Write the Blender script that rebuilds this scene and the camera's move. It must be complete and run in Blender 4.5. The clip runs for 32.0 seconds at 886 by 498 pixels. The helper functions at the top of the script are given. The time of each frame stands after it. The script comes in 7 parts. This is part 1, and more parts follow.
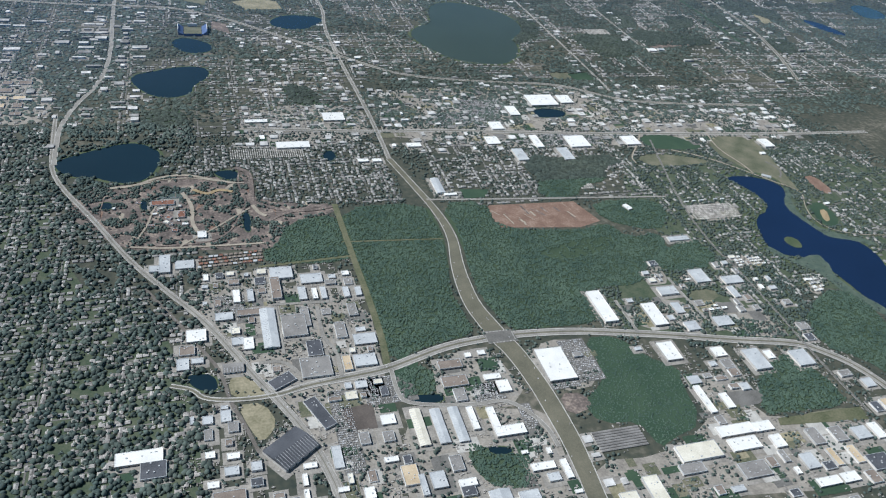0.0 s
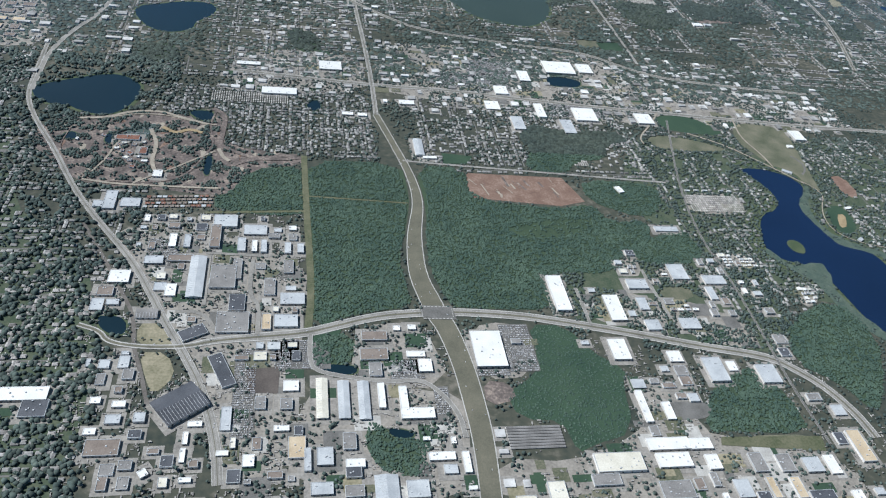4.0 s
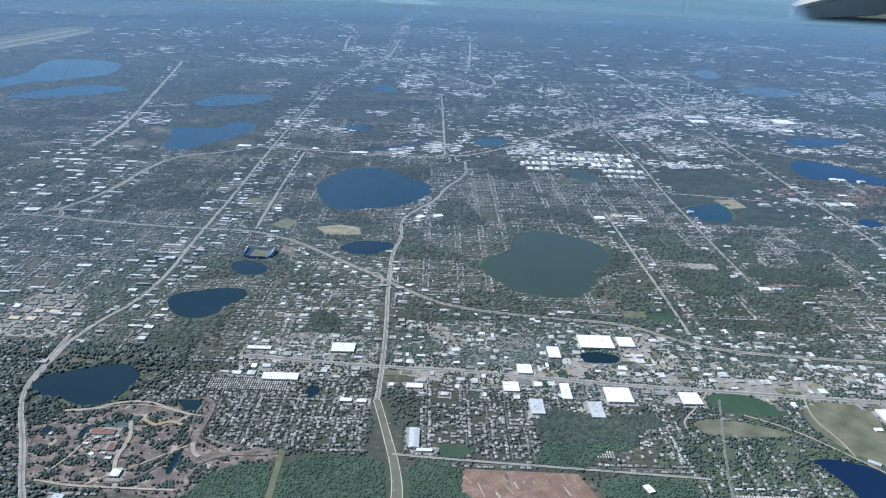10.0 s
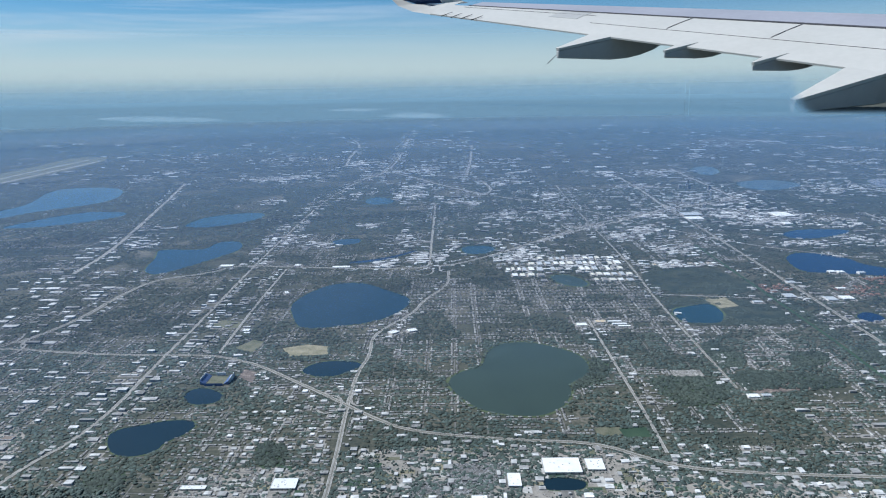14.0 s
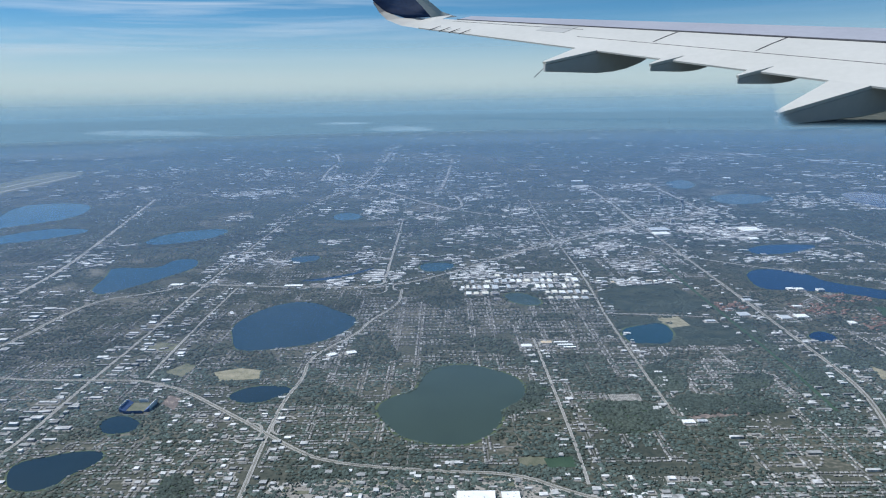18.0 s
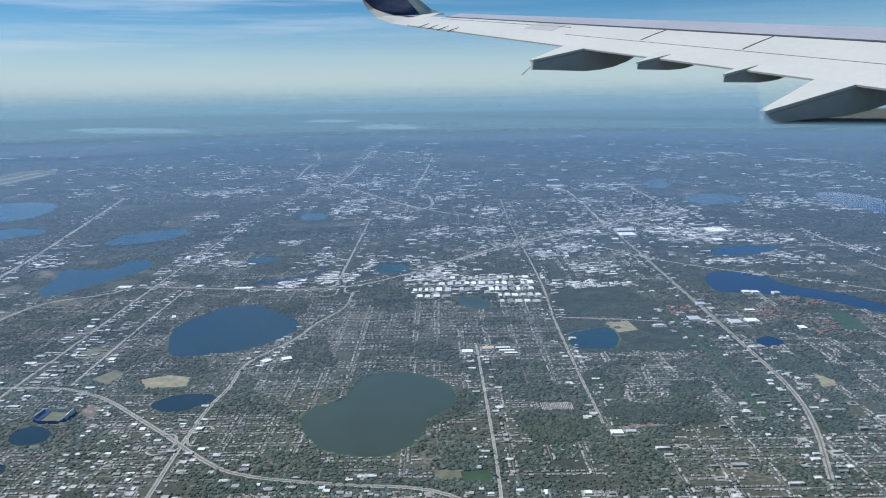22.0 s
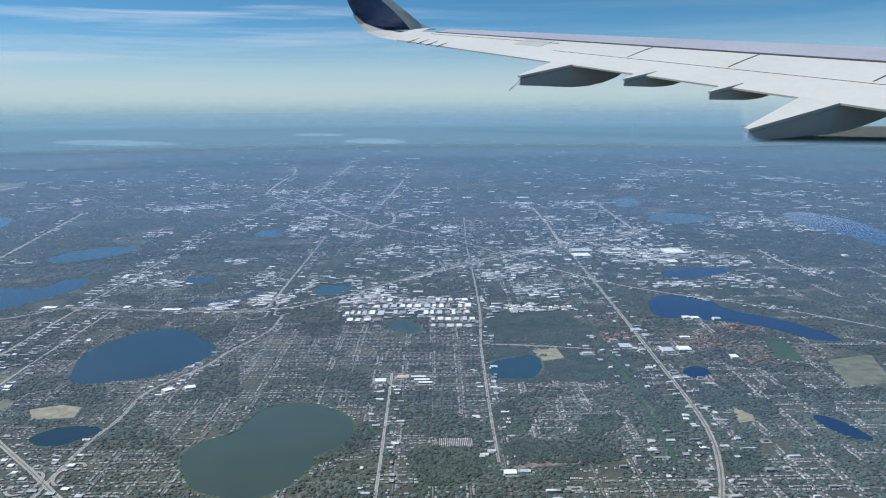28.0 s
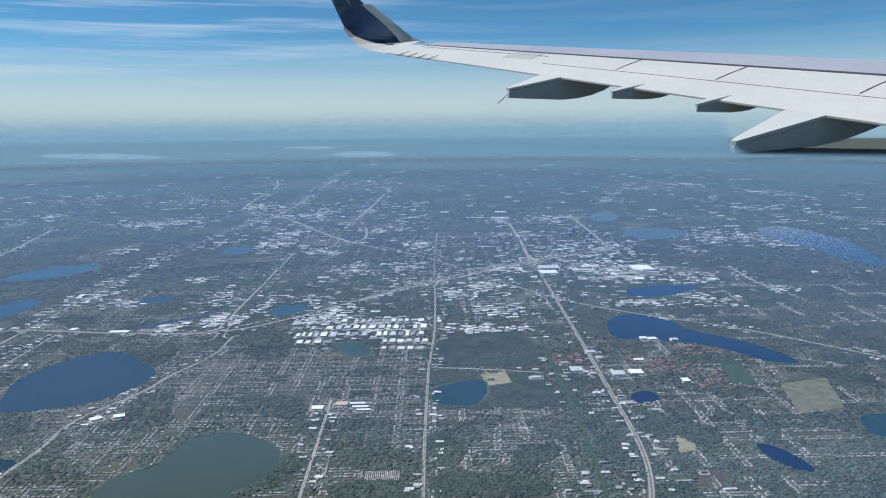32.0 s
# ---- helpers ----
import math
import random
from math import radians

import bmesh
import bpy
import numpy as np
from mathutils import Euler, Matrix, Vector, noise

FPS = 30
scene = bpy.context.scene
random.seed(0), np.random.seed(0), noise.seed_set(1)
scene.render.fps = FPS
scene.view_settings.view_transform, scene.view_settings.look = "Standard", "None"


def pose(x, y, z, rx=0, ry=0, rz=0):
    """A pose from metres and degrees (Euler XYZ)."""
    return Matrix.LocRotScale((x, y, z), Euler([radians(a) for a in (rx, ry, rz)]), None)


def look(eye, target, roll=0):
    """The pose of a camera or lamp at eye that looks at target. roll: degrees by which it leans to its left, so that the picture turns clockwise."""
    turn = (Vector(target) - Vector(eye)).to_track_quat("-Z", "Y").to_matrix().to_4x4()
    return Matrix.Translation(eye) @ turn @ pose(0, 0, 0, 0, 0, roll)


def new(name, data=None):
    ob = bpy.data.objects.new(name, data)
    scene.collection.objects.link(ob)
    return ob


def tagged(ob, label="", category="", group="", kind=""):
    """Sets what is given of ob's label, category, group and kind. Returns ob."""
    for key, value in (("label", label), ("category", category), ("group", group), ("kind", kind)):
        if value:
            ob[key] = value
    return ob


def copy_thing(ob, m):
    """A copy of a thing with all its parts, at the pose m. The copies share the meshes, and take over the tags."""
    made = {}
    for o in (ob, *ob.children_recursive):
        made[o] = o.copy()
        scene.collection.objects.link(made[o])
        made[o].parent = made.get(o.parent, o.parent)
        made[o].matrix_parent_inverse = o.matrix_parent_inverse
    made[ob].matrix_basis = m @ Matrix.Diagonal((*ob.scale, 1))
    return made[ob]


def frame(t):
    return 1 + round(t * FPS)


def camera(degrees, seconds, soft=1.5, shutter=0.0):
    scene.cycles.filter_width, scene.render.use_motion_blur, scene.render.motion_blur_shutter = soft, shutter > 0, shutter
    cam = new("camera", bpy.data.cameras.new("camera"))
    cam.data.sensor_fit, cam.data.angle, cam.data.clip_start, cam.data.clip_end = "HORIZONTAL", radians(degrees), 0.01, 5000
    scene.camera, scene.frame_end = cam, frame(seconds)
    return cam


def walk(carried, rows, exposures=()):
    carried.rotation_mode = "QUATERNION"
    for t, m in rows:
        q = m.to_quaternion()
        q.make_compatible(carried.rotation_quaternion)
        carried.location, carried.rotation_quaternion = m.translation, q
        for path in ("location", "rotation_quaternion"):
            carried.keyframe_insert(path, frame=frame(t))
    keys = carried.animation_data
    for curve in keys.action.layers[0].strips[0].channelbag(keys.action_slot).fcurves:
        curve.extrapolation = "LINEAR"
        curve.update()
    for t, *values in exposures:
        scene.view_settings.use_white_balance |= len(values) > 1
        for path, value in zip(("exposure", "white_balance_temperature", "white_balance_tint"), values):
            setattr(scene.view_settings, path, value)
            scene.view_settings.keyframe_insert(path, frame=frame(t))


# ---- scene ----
import itertools

cam = camera(60.4, 32.0, soft=1.15)
PATH = [
    (0.0, look((-97.45, -37.47, 89.15), (-39.90, 115.55, -26.05), 7.67)),
    (0.5, look((-94.54, -37.23, 89.14), (-38.74, 114.81, -28.21), 8.15)),
    (1.0, look((-91.50, -37.11, 88.63), (-37.82, 114.66, -30.04), 8.50)),
    (1.5, look((-88.68, -36.80, 88.33), (-36.93, 114.44, -31.88), 9.00)),
    (2.0, look((-86.03, -36.39, 88.38), (-36.14, 114.14, -33.49), 9.30)),
    (2.5, look((-83.17, -36.14, 88.25), (-35.75, 114.07, -34.99), 9.55)),
    (3.0, look((-80.45, -35.60, 88.17), (-35.24, 114.24, -36.35), 9.83)),
    (3.5, look((-77.52, -35.39, 87.94), (-34.96, 114.64, -37.28), 10.12)),
    (5.5, look((-66.29, -32.36, 85.86), (-36.66, 125.77, -32.95), 9.09)),
    (6.0, look((-64.41, -30.79, 85.59), (-37.41, 131.02, -28.82), 8.63)),
    (6.5, look((-62.51, -29.32, 85.46), (-38.26, 136.00, -24.45), 8.06)),
    (7.0, look((-60.09, -28.14, 85.33), (-39.44, 141.57, -18.47), 7.23)),
    (7.5, look((-57.38, -27.25, 85.04), (-40.39, 146.45, -12.63), 6.34)),
    (8.0, look((-54.96, -26.12, 84.67), (-41.02, 150.75, -7.64), 5.55)),
    (8.5, look((-52.67, -24.94, 85.04), (-41.51, 154.69, -2.19), 4.88)),
    (9.0, look((-50.26, -23.74, 84.90), (-42.00, 158.96, 3.95), 4.06)),
    (9.5, look((-47.98, -22.17, 84.89), (-42.18, 163.24, 10.13), 3.20)),
    (10.0, look((-45.79, -20.80, 85.02), (-42.09, 167.07, 16.52), 2.31)),
    (10.5, look((-43.58, -19.49, 85.20), (-41.99, 170.35, 22.30), 1.48)),
    (11.0, look((-41.53, -18.24, 85.38), (-41.56, 173.08, 27.11), 0.79)),
    (11.5, look((-39.37, -17.16, 85.55), (-40.56, 175.36, 31.36), 0.23)),
    (12.0, look((-37.11, -15.90, 85.69), (-39.14, 177.35, 34.20), -0.11)),
    (12.5, look((-34.96, -14.56, 85.67), (-37.04, 179.51, 37.39), -0.44)),
    (13.0, look((-32.54, -12.91, 85.51), (-34.89, 181.75, 39.70), -0.60)),
    (13.5, look((-30.08, -11.70, 84.96), (-32.76, 183.49, 41.44), -0.66)),
    (14.0, look((-27.83, -10.41, 84.72), (-30.46, 185.14, 42.84), -0.92)),
    (14.5, look((-25.57, -9.19, 84.47), (-28.33, 186.59, 43.69), -1.05)),
    (16.5, look((-16.52, -5.34, 84.68), (-18.45, 190.93, 46.27), -1.05)),
    (17.0, look((-14.44, -4.37, 85.02), (-15.56, 191.92, 46.67), -1.06)),
    (17.5, look((-12.06, -3.69, 85.19), (-13.28, 192.57, 46.69), -1.07)),
    (18.0, look((-9.44, -2.88, 85.25), (-10.33, 193.36, 46.61), -1.02)),
    (18.5, look((-6.99, -2.22, 85.24), (-7.52, 194.00, 46.52), -1.03)),
    (19.0, look((-4.68, -1.47, 85.16), (-5.29, 194.73, 46.35), -1.01)),
    (19.5, look((-2.38, -0.76, 85.06), (-2.62, 195.42, 46.15), -0.93)),
    (20.0, look((-0.00, 0.00, 85.00), (-0.00, 196.17, 46.04), -0.93)),
    (20.5, look((2.40, 0.77, 85.01), (2.46, 196.92, 45.95), -0.97)),
    (21.0, look((4.70, 1.64, 85.38), (5.23, 197.75, 46.12), -0.96)),
    (21.5, look((6.84, 2.57, 85.63), (8.13, 198.68, 46.44), -0.89)),
    (22.0, look((9.08, 3.52, 85.64), (10.00, 199.63, 46.37), -0.89)),
    (22.5, look((11.27, 4.43, 85.69), (12.91, 200.63, 46.90), -0.84)),
    (23.0, look((13.72, 5.32, 85.57), (15.12, 201.63, 47.34), -0.86)),
    (23.5, look((15.87, 5.95, 85.76), (17.53, 202.32, 47.91), -0.79)),
    (24.0, look((18.10, 6.87, 86.20), (19.92, 203.29, 48.56), -0.78)),
    (24.5, look((20.39, 7.74, 86.39), (21.87, 204.21, 49.02), -0.77)),
    (25.0, look((22.58, 8.53, 86.35), (24.36, 205.14, 49.74), -0.63)),
    (25.5, look((24.65, 9.64, 86.61), (26.50, 206.23, 49.91), -0.61)),
    (27.5, look((33.76, 12.90, 86.77), (36.40, 209.67, 51.08), -0.46)),
    (28.0, look((35.90, 13.71, 86.94), (38.28, 210.48, 51.23), -0.40)),
    (28.5, look((37.84, 14.40, 87.41), (41.06, 211.27, 52.32), -0.49)),
    (29.0, look((40.21, 15.33, 87.72), (43.23, 212.30, 53.14), -0.50)),
    (29.5, look((42.45, 16.29, 87.82), (45.18, 213.38, 53.95), -0.55)),
    (30.0, look((44.77, 17.22, 87.82), (47.71, 214.44, 54.76), -0.48)),
    (30.5, look((47.19, 18.05, 87.98), (50.13, 215.31, 55.12), -0.51)),
    (31.0, look((49.64, 18.90, 88.49), (52.58, 216.18, 55.73), -0.56)),
    (31.5, look((51.68, 19.74, 88.75), (55.09, 217.03, 56.11), -0.53)),
    (32.0, look((53.87, 20.89, 88.97), (57.58, 218.16, 56.28), -0.52)),
]
walk(cam, PATH, exposures=[(0.0, 0.16, 5980, 8), (5.0, 0.25, 5850, 8), (9.0, 0.42, 5620, 8), (11.0, 0.34, 5560, 8), (13.0, 0.28, 5620, 8), (32.0, 0.31, 5700, 8)])

# ---- world, sun ----
SUN_ELEVATION, SUN_AZIMUTH = 50, -74   # degrees; azimuth clockwise from +y
world = bpy.data.worlds.new("sky")
scene.world = world
world.use_nodes = True
wn, wl = world.node_tree.nodes, world.node_tree.links
sky = wn.new("ShaderNodeTexSky")
sky.sky_type, sky.sun_disc = 'NISHITA', False
sky.sun_elevation, sky.sun_rotation = radians(SUN_ELEVATION), radians(SUN_AZIMUTH)
sky.altitude, sky.air_density, sky.dust_density, sky.ozone_density = 4500, 1.0, 0.05, 1.4
wcoord = wn.new("ShaderNodeTexCoord")
wmap = wn.new("ShaderNodeMapping")
wmap.inputs["Scale"].default_value = (1.9, 1.9, 44)
wmap.inputs["Rotation"].default_value = (0.05, 0.03, 0.3)
wnoise = wn.new("ShaderNodeTexNoise")
wnoise.inputs["Scale"].default_value, wnoise.inputs["Detail"].default_value = 1.6, 7
wnoise.inputs["Roughness"].default_value = 0.58
wnoise.inputs["Distortion"].default_value = 0.35
wramp = wn.new("ShaderNodeMapRange")
wramp.inputs["From Min"].default_value, wramp.inputs["From Max"].default_value = 0.46, 0.7
wramp.inputs["To Max"].default_value = 0.66
wmix = wn.new("ShaderNodeMix")
wmix.data_type = 'RGBA'
wmix.inputs["B"].default_value = (7.5, 8.2, 8.8, 1)
wl.new(wcoord.outputs["Generated"], wmap.inputs["Vector"])
wl.new(wmap.outputs["Vector"], wnoise.inputs["Vector"])
wl.new(wnoise.outputs["Fac"], wramp.inputs["Value"])
wsep, wside, wmul = wn.new("ShaderNodeSeparateXYZ"), wn.new("ShaderNodeMapRange"), wn.new("ShaderNodeMath")
wside.inputs["From Min"].default_value, wside.inputs["From Max"].default_value = -0.26, 0.12   # cirrus over the western sky thins out eastwards
wside.inputs["To Min"].default_value, wside.inputs["To Max"].default_value = 1.0, 0.12
wmul.operation = 'MULTIPLY'
wl.new(wcoord.outputs["Generated"], wsep.inputs["Vector"])
wl.new(wsep.outputs["X"], wside.inputs["Value"])
wl.new(wramp.outputs["Result"], wmul.inputs[0])
wl.new(wside.outputs["Result"], wmul.inputs[1])
wl.new(wmul.outputs["Value"], wmix.inputs["Factor"])
wtint = wn.new("ShaderNodeMix")
wtint.data_type, wtint.blend_type = 'RGBA', 'MULTIPLY'
wtint.inputs["Factor"].default_value, wtint.inputs["B"].default_value = 1.0, (0.6, 0.93, 0.95, 1)
wl.new(sky.outputs["Color"], wtint.inputs["A"])
wl.new(wtint.outputs["Result"], wmix.inputs["A"])
wl.new(wmix.outputs["Result"], wn["Background"].inputs["Color"])
wn["Background"].inputs["Strength"].default_value = 0.07

sun = new("sun", bpy.data.lights.new("sun", 'SUN'))
sun.data.energy, sun.data.angle, sun.data.color = 4.7, radians(0.53), (1.0, 0.96, 0.9)
_az, _el = radians(SUN_AZIMUTH), radians(SUN_ELEVATION)
sun.matrix_world = look((math.sin(_az) * math.cos(_el) * 100, math.cos(_az) * math.cos(_el) * 100, math.sin(_el) * 100), (0, 0, 0))


# ---- materials ----
def material(name, rough=0.9, metal=0.0):
    m = bpy.data.materials.new(name)
    m.use_nodes = True
    b = m.node_tree.nodes["Principled BSDF"]
    b.inputs["Roughness"].default_value, b.inputs["Metallic"].default_value = rough, metal
    b.inputs["Specular IOR Level"].default_value = 0.3
    return m, m.node_tree.nodes, m.node_tree.links, b


def noisy(name, dark, light, scale, fine, rough=0.9, bump=0.0, vary="", low=0.35, high=0.65, third=None):
    """Two scales of noise between two colours; vary adds a random shade for each object or island."""
    m, n, l, b = material(name, rough)
    geo = n.new("ShaderNodeNewGeometry")
    big, small = n.new("ShaderNodeTexNoise"), n.new("ShaderNodeTexNoise")
    big.inputs["Scale"].default_value, big.inputs["Detail"].default_value = scale, 5
    small.inputs["Scale"].default_value, small.inputs["Detail"].default_value = fine, 3
    for t in (big, small):
        l.new(geo.outputs["Position"], t.inputs["Vector"])
    mean = n.new("ShaderNodeMix")
    mean.inputs["Factor"].default_value = 0.45
    l.new(big.outputs["Fac"], mean.inputs["A"])
    l.new(small.outputs["Fac"], mean.inputs["B"])
    ramp = n.new("ShaderNodeValToRGB")
    ramp.color_ramp.elements[0].position, ramp.color_ramp.elements[1].position = low, high
    ramp.color_ramp.elements[0].color, ramp.color_ramp.elements[1].color = (*dark, 1), (*light, 1)
    if third:
        e = ramp.color_ramp.elements.new((low + high) / 2)
        e.color = (*third, 1)
    l.new(mean.outputs["Result"], ramp.inputs["Fac"])
    out = ramp.outputs["Color"]
    if vary:
        if vary == "object":
            r = n.new("ShaderNodeObjectInfo").outputs["Random"]
        else:
            r = geo.outputs["Random Per Island"]
        hsv = n.new("ShaderNodeHueSaturation")
        span = n.new("ShaderNodeMapRange")
        span.inputs["To Min"].default_value, span.inputs["To Max"].default_value = {"wood": (0.86, 1.14), "shed": (0.35, 1.05)}.get(vary, (0.6, 1.35))
        l.new(r, span.inputs["Value"])
        l.new(span.outputs["Result"], hsv.inputs["Value"])
        l.new(out, hsv.inputs["Color"])
        out = hsv.outputs["Color"]
    l.new(out, b.inputs["Base Color"])
    if bump:
        bp = n.new("ShaderNodeBump")
        bp.inputs["Strength"].default_value = bump
        l.new(small.outputs["Fac"], bp.inputs["Height"])
        l.new(bp.outputs["Normal"], b.inputs["Normal"])
    return m


def water(name, colour, rough=0.12):
    m, n, l, b = material(name, rough)
    b.inputs["Specular IOR Level"].default_value = 0.5
    geo, t, ramp = n.new("ShaderNodeNewGeometry"), n.new("ShaderNodeTexNoise"), n.new("ShaderNodeValToRGB")
    t.inputs["Scale"].default_value, t.inputs["Detail"].default_value = 0.06, 4
    l.new(geo.outputs["Position"], t.inputs["Vector"])
    ramp.color_ramp.elements[0].color = (*[c * 0.8 for c in colour], 1)
    ramp.color_ramp.elements[1].color = (*[c * 1.25 for c in colour], 1)
    l.new(t.outputs["Fac"], ramp.inputs["Fac"])
    l.new(ramp.outputs["Color"], b.inputs["Base Color"])
    w, bp = n.new("ShaderNodeTexNoise"), n.new("ShaderNodeBump")
    w.inputs["Scale"].default_value = 3.0
    bp.inputs["Strength"].default_value = 0.025
    l.new(geo.outputs["Position"], w.inputs["Vector"])
    l.new(w.outputs["Fac"], bp.inputs["Height"])
    l.new(bp.outputs["Normal"], b.inputs["Normal"])
    return m


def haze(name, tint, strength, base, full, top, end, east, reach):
    """Tinted veil that stands in for sunlit haze, shaded as if it faced straight up; it thins out at the ground and
    towards the top, and is cut lower in the east to clear the wing.
    """
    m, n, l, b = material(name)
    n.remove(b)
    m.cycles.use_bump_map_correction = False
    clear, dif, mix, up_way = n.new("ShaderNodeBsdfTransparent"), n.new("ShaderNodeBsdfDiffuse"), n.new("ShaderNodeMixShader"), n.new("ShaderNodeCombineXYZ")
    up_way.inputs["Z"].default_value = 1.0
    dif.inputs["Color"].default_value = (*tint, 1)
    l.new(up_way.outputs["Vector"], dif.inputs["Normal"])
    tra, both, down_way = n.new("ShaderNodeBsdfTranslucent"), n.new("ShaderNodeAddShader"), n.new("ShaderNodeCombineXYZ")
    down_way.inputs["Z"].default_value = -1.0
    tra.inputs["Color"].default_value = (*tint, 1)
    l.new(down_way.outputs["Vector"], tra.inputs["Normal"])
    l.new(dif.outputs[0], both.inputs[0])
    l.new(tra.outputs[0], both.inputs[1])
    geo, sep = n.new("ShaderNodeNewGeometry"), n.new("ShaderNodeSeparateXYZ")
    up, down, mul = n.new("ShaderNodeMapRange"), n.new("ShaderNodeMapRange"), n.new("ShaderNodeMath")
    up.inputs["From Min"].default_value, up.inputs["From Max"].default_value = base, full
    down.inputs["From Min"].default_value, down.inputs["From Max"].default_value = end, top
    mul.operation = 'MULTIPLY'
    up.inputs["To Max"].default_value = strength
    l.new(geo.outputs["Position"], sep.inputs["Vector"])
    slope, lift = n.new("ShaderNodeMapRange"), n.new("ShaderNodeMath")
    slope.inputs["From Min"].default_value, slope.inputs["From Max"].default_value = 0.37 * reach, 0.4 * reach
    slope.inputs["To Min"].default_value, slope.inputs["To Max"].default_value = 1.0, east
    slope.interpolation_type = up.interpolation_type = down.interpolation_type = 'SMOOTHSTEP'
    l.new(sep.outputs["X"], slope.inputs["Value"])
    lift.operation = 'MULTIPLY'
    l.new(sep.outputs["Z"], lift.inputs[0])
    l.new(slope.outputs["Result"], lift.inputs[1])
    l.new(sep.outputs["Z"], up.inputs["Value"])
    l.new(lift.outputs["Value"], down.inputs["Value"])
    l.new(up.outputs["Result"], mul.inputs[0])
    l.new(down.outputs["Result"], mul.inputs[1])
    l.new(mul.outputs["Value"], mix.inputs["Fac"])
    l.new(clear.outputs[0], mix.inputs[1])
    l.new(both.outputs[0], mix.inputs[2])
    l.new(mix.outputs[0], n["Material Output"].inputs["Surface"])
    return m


GROUND = noisy("land", (0.03, 0.042, 0.036), (0.23, 0.205, 0.17), 0.045, 0.8, low=0.34, high=0.74, third=(0.074, 0.077, 0.059))
WOOD_FLOOR = noisy("woodland_floor", (0.034, 0.058, 0.036), (0.06, 0.09, 0.052), 0.3, 4.0)
LAWN = noisy("lawns", (0.036, 0.064, 0.038), (0.12, 0.13, 0.088), 0.5, 2.4, low=0.32, high=0.74)
GRASS = noisy("grass", (0.07, 0.085, 0.052), (0.19, 0.18, 0.13), 0.25, 4.0)
MEADOW = noisy("meadow", (0.028, 0.058, 0.038), (0.05, 0.086, 0.052), 0.2, 3.0)
MARSH = noisy("marsh", (0.022, 0.038, 0.036), (0.066, 0.076, 0.055), 0.16, 1.6, low=0.38, high=0.68)
DIRT = noisy("graded_dirt", (0.13, 0.085, 0.065), (0.33, 0.25, 0.2), 0.35, 2.5, low=0.3, high=0.7, third=(0.2, 0.13, 0.1))
SITE = noisy("sandy_site", (0.08, 0.07, 0.064), (0.38, 0.315, 0.26), 0.42, 2.2, low=0.36, high=0.68, third=(0.16, 0.132, 0.12))
SAND = noisy("pale_sand", (0.25, 0.22, 0.18), (0.4, 0.355, 0.29), 0.6, 4.0)
OCHRE = noisy("ochre_sand", (0.25, 0.19, 0.11), (0.4, 0.31, 0.19), 0.6, 4.0)
COURT = noisy("court_surface", (0.05, 0.075, 0.07), (0.085, 0.115, 0.105), 0.8, 6.0)
SEATS = noisy("blue_seats", (0.05, 0.085, 0.2), (0.1, 0.15, 0.28), 1.2, 6.0, 0.6)
TILES = noisy("brown_tile_roof", (0.14, 0.088, 0.072), (0.23, 0.155, 0.125), 0.6, 6.0)
YARD = noisy("worn_yard", (0.155, 0.143, 0.127), (0.385, 0.355, 0.315), 0.45, 2.6, low=0.3, high=0.72, third=(0.27, 0.25, 0.22))
LOT = noisy("dry_lot", (0.12, 0.12, 0.07), (0.36, 0.32, 0.23), 0.35, 2.5, low=0.3, high=0.7)
PAVING = noisy("paving", (0.15, 0.142, 0.13), (0.37, 0.35, 0.32), 0.5, 3.0, low=0.3, high=0.7)
ASPHALT = noisy("asphalt", (0.1, 0.098, 0.092), (0.2, 0.195, 0.185), 0.4, 6.0)
STREET = noisy("street_asphalt", (0.18, 0.172, 0.157), (0.325, 0.312, 0.288), 0.3, 5.0)
HIGHWAY = noisy("highway_asphalt", (0.19, 0.18, 0.165), (0.31, 0.297, 0.272), 0.3, 5.0)
LANE = noisy("lane_asphalt", (0.1, 0.098, 0.092), (0.2, 0.195, 0.185), 0.3, 5.0)
VERGE = noisy("verge", (0.1, 0.1, 0.075), (0.17, 0.16, 0.12), 0.3, 5.0)
CONCRETE = noisy("concrete", (0.33, 0.32, 0.3), (0.52, 0.51, 0.48), 0.6, 6.0)
TRACK = noisy("grassy_track", (0.07, 0.085, 0.045), (0.16, 0.155, 0.1), 0.3, 3.0)
BALLAST = noisy("ballast", (0.1, 0.09, 0.08), (0.19, 0.175, 0.16), 0.6, 8.0)
BROWN_LOT = noisy("brown_worn_lot", (0.07, 0.06, 0.055), (0.13, 0.112, 0.1), 0.4, 5.0)
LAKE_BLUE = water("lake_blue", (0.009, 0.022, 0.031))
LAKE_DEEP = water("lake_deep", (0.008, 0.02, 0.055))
# LAKE_BLUE lightened for lakes farther off, haze mixed into the base colour
LAKE_HAZE_TINT = water("lake_haze_tint", (0.013, 0.031, 0.043))
LAKE_GREEN = water("lake_green", (0.042, 0.06, 0.045), 0.3)
LAKE_TEAL = water("lake_teal", (0.018, 0.044, 0.055), 0.2)
BANK = noisy("marsh_grass", (0.036, 0.066, 0.058), (0.125, 0.155, 0.118), 0.6, 3.2, low=0.3, high=0.72)
REED = noisy("reeds", (0.045, 0.072, 0.036), (0.1, 0.118, 0.066), 0.4, 5.0)
LEAF = noisy("foliage", (0.047, 0.071, 0.068), (0.099, 0.124, 0.106), 0.12, 3.0, vary="island")
LEAF_FAR = noisy("dark_foliage", (0.033, 0.048, 0.045), (0.068, 0.085, 0.068), 0.06, 1.0, vary="island")
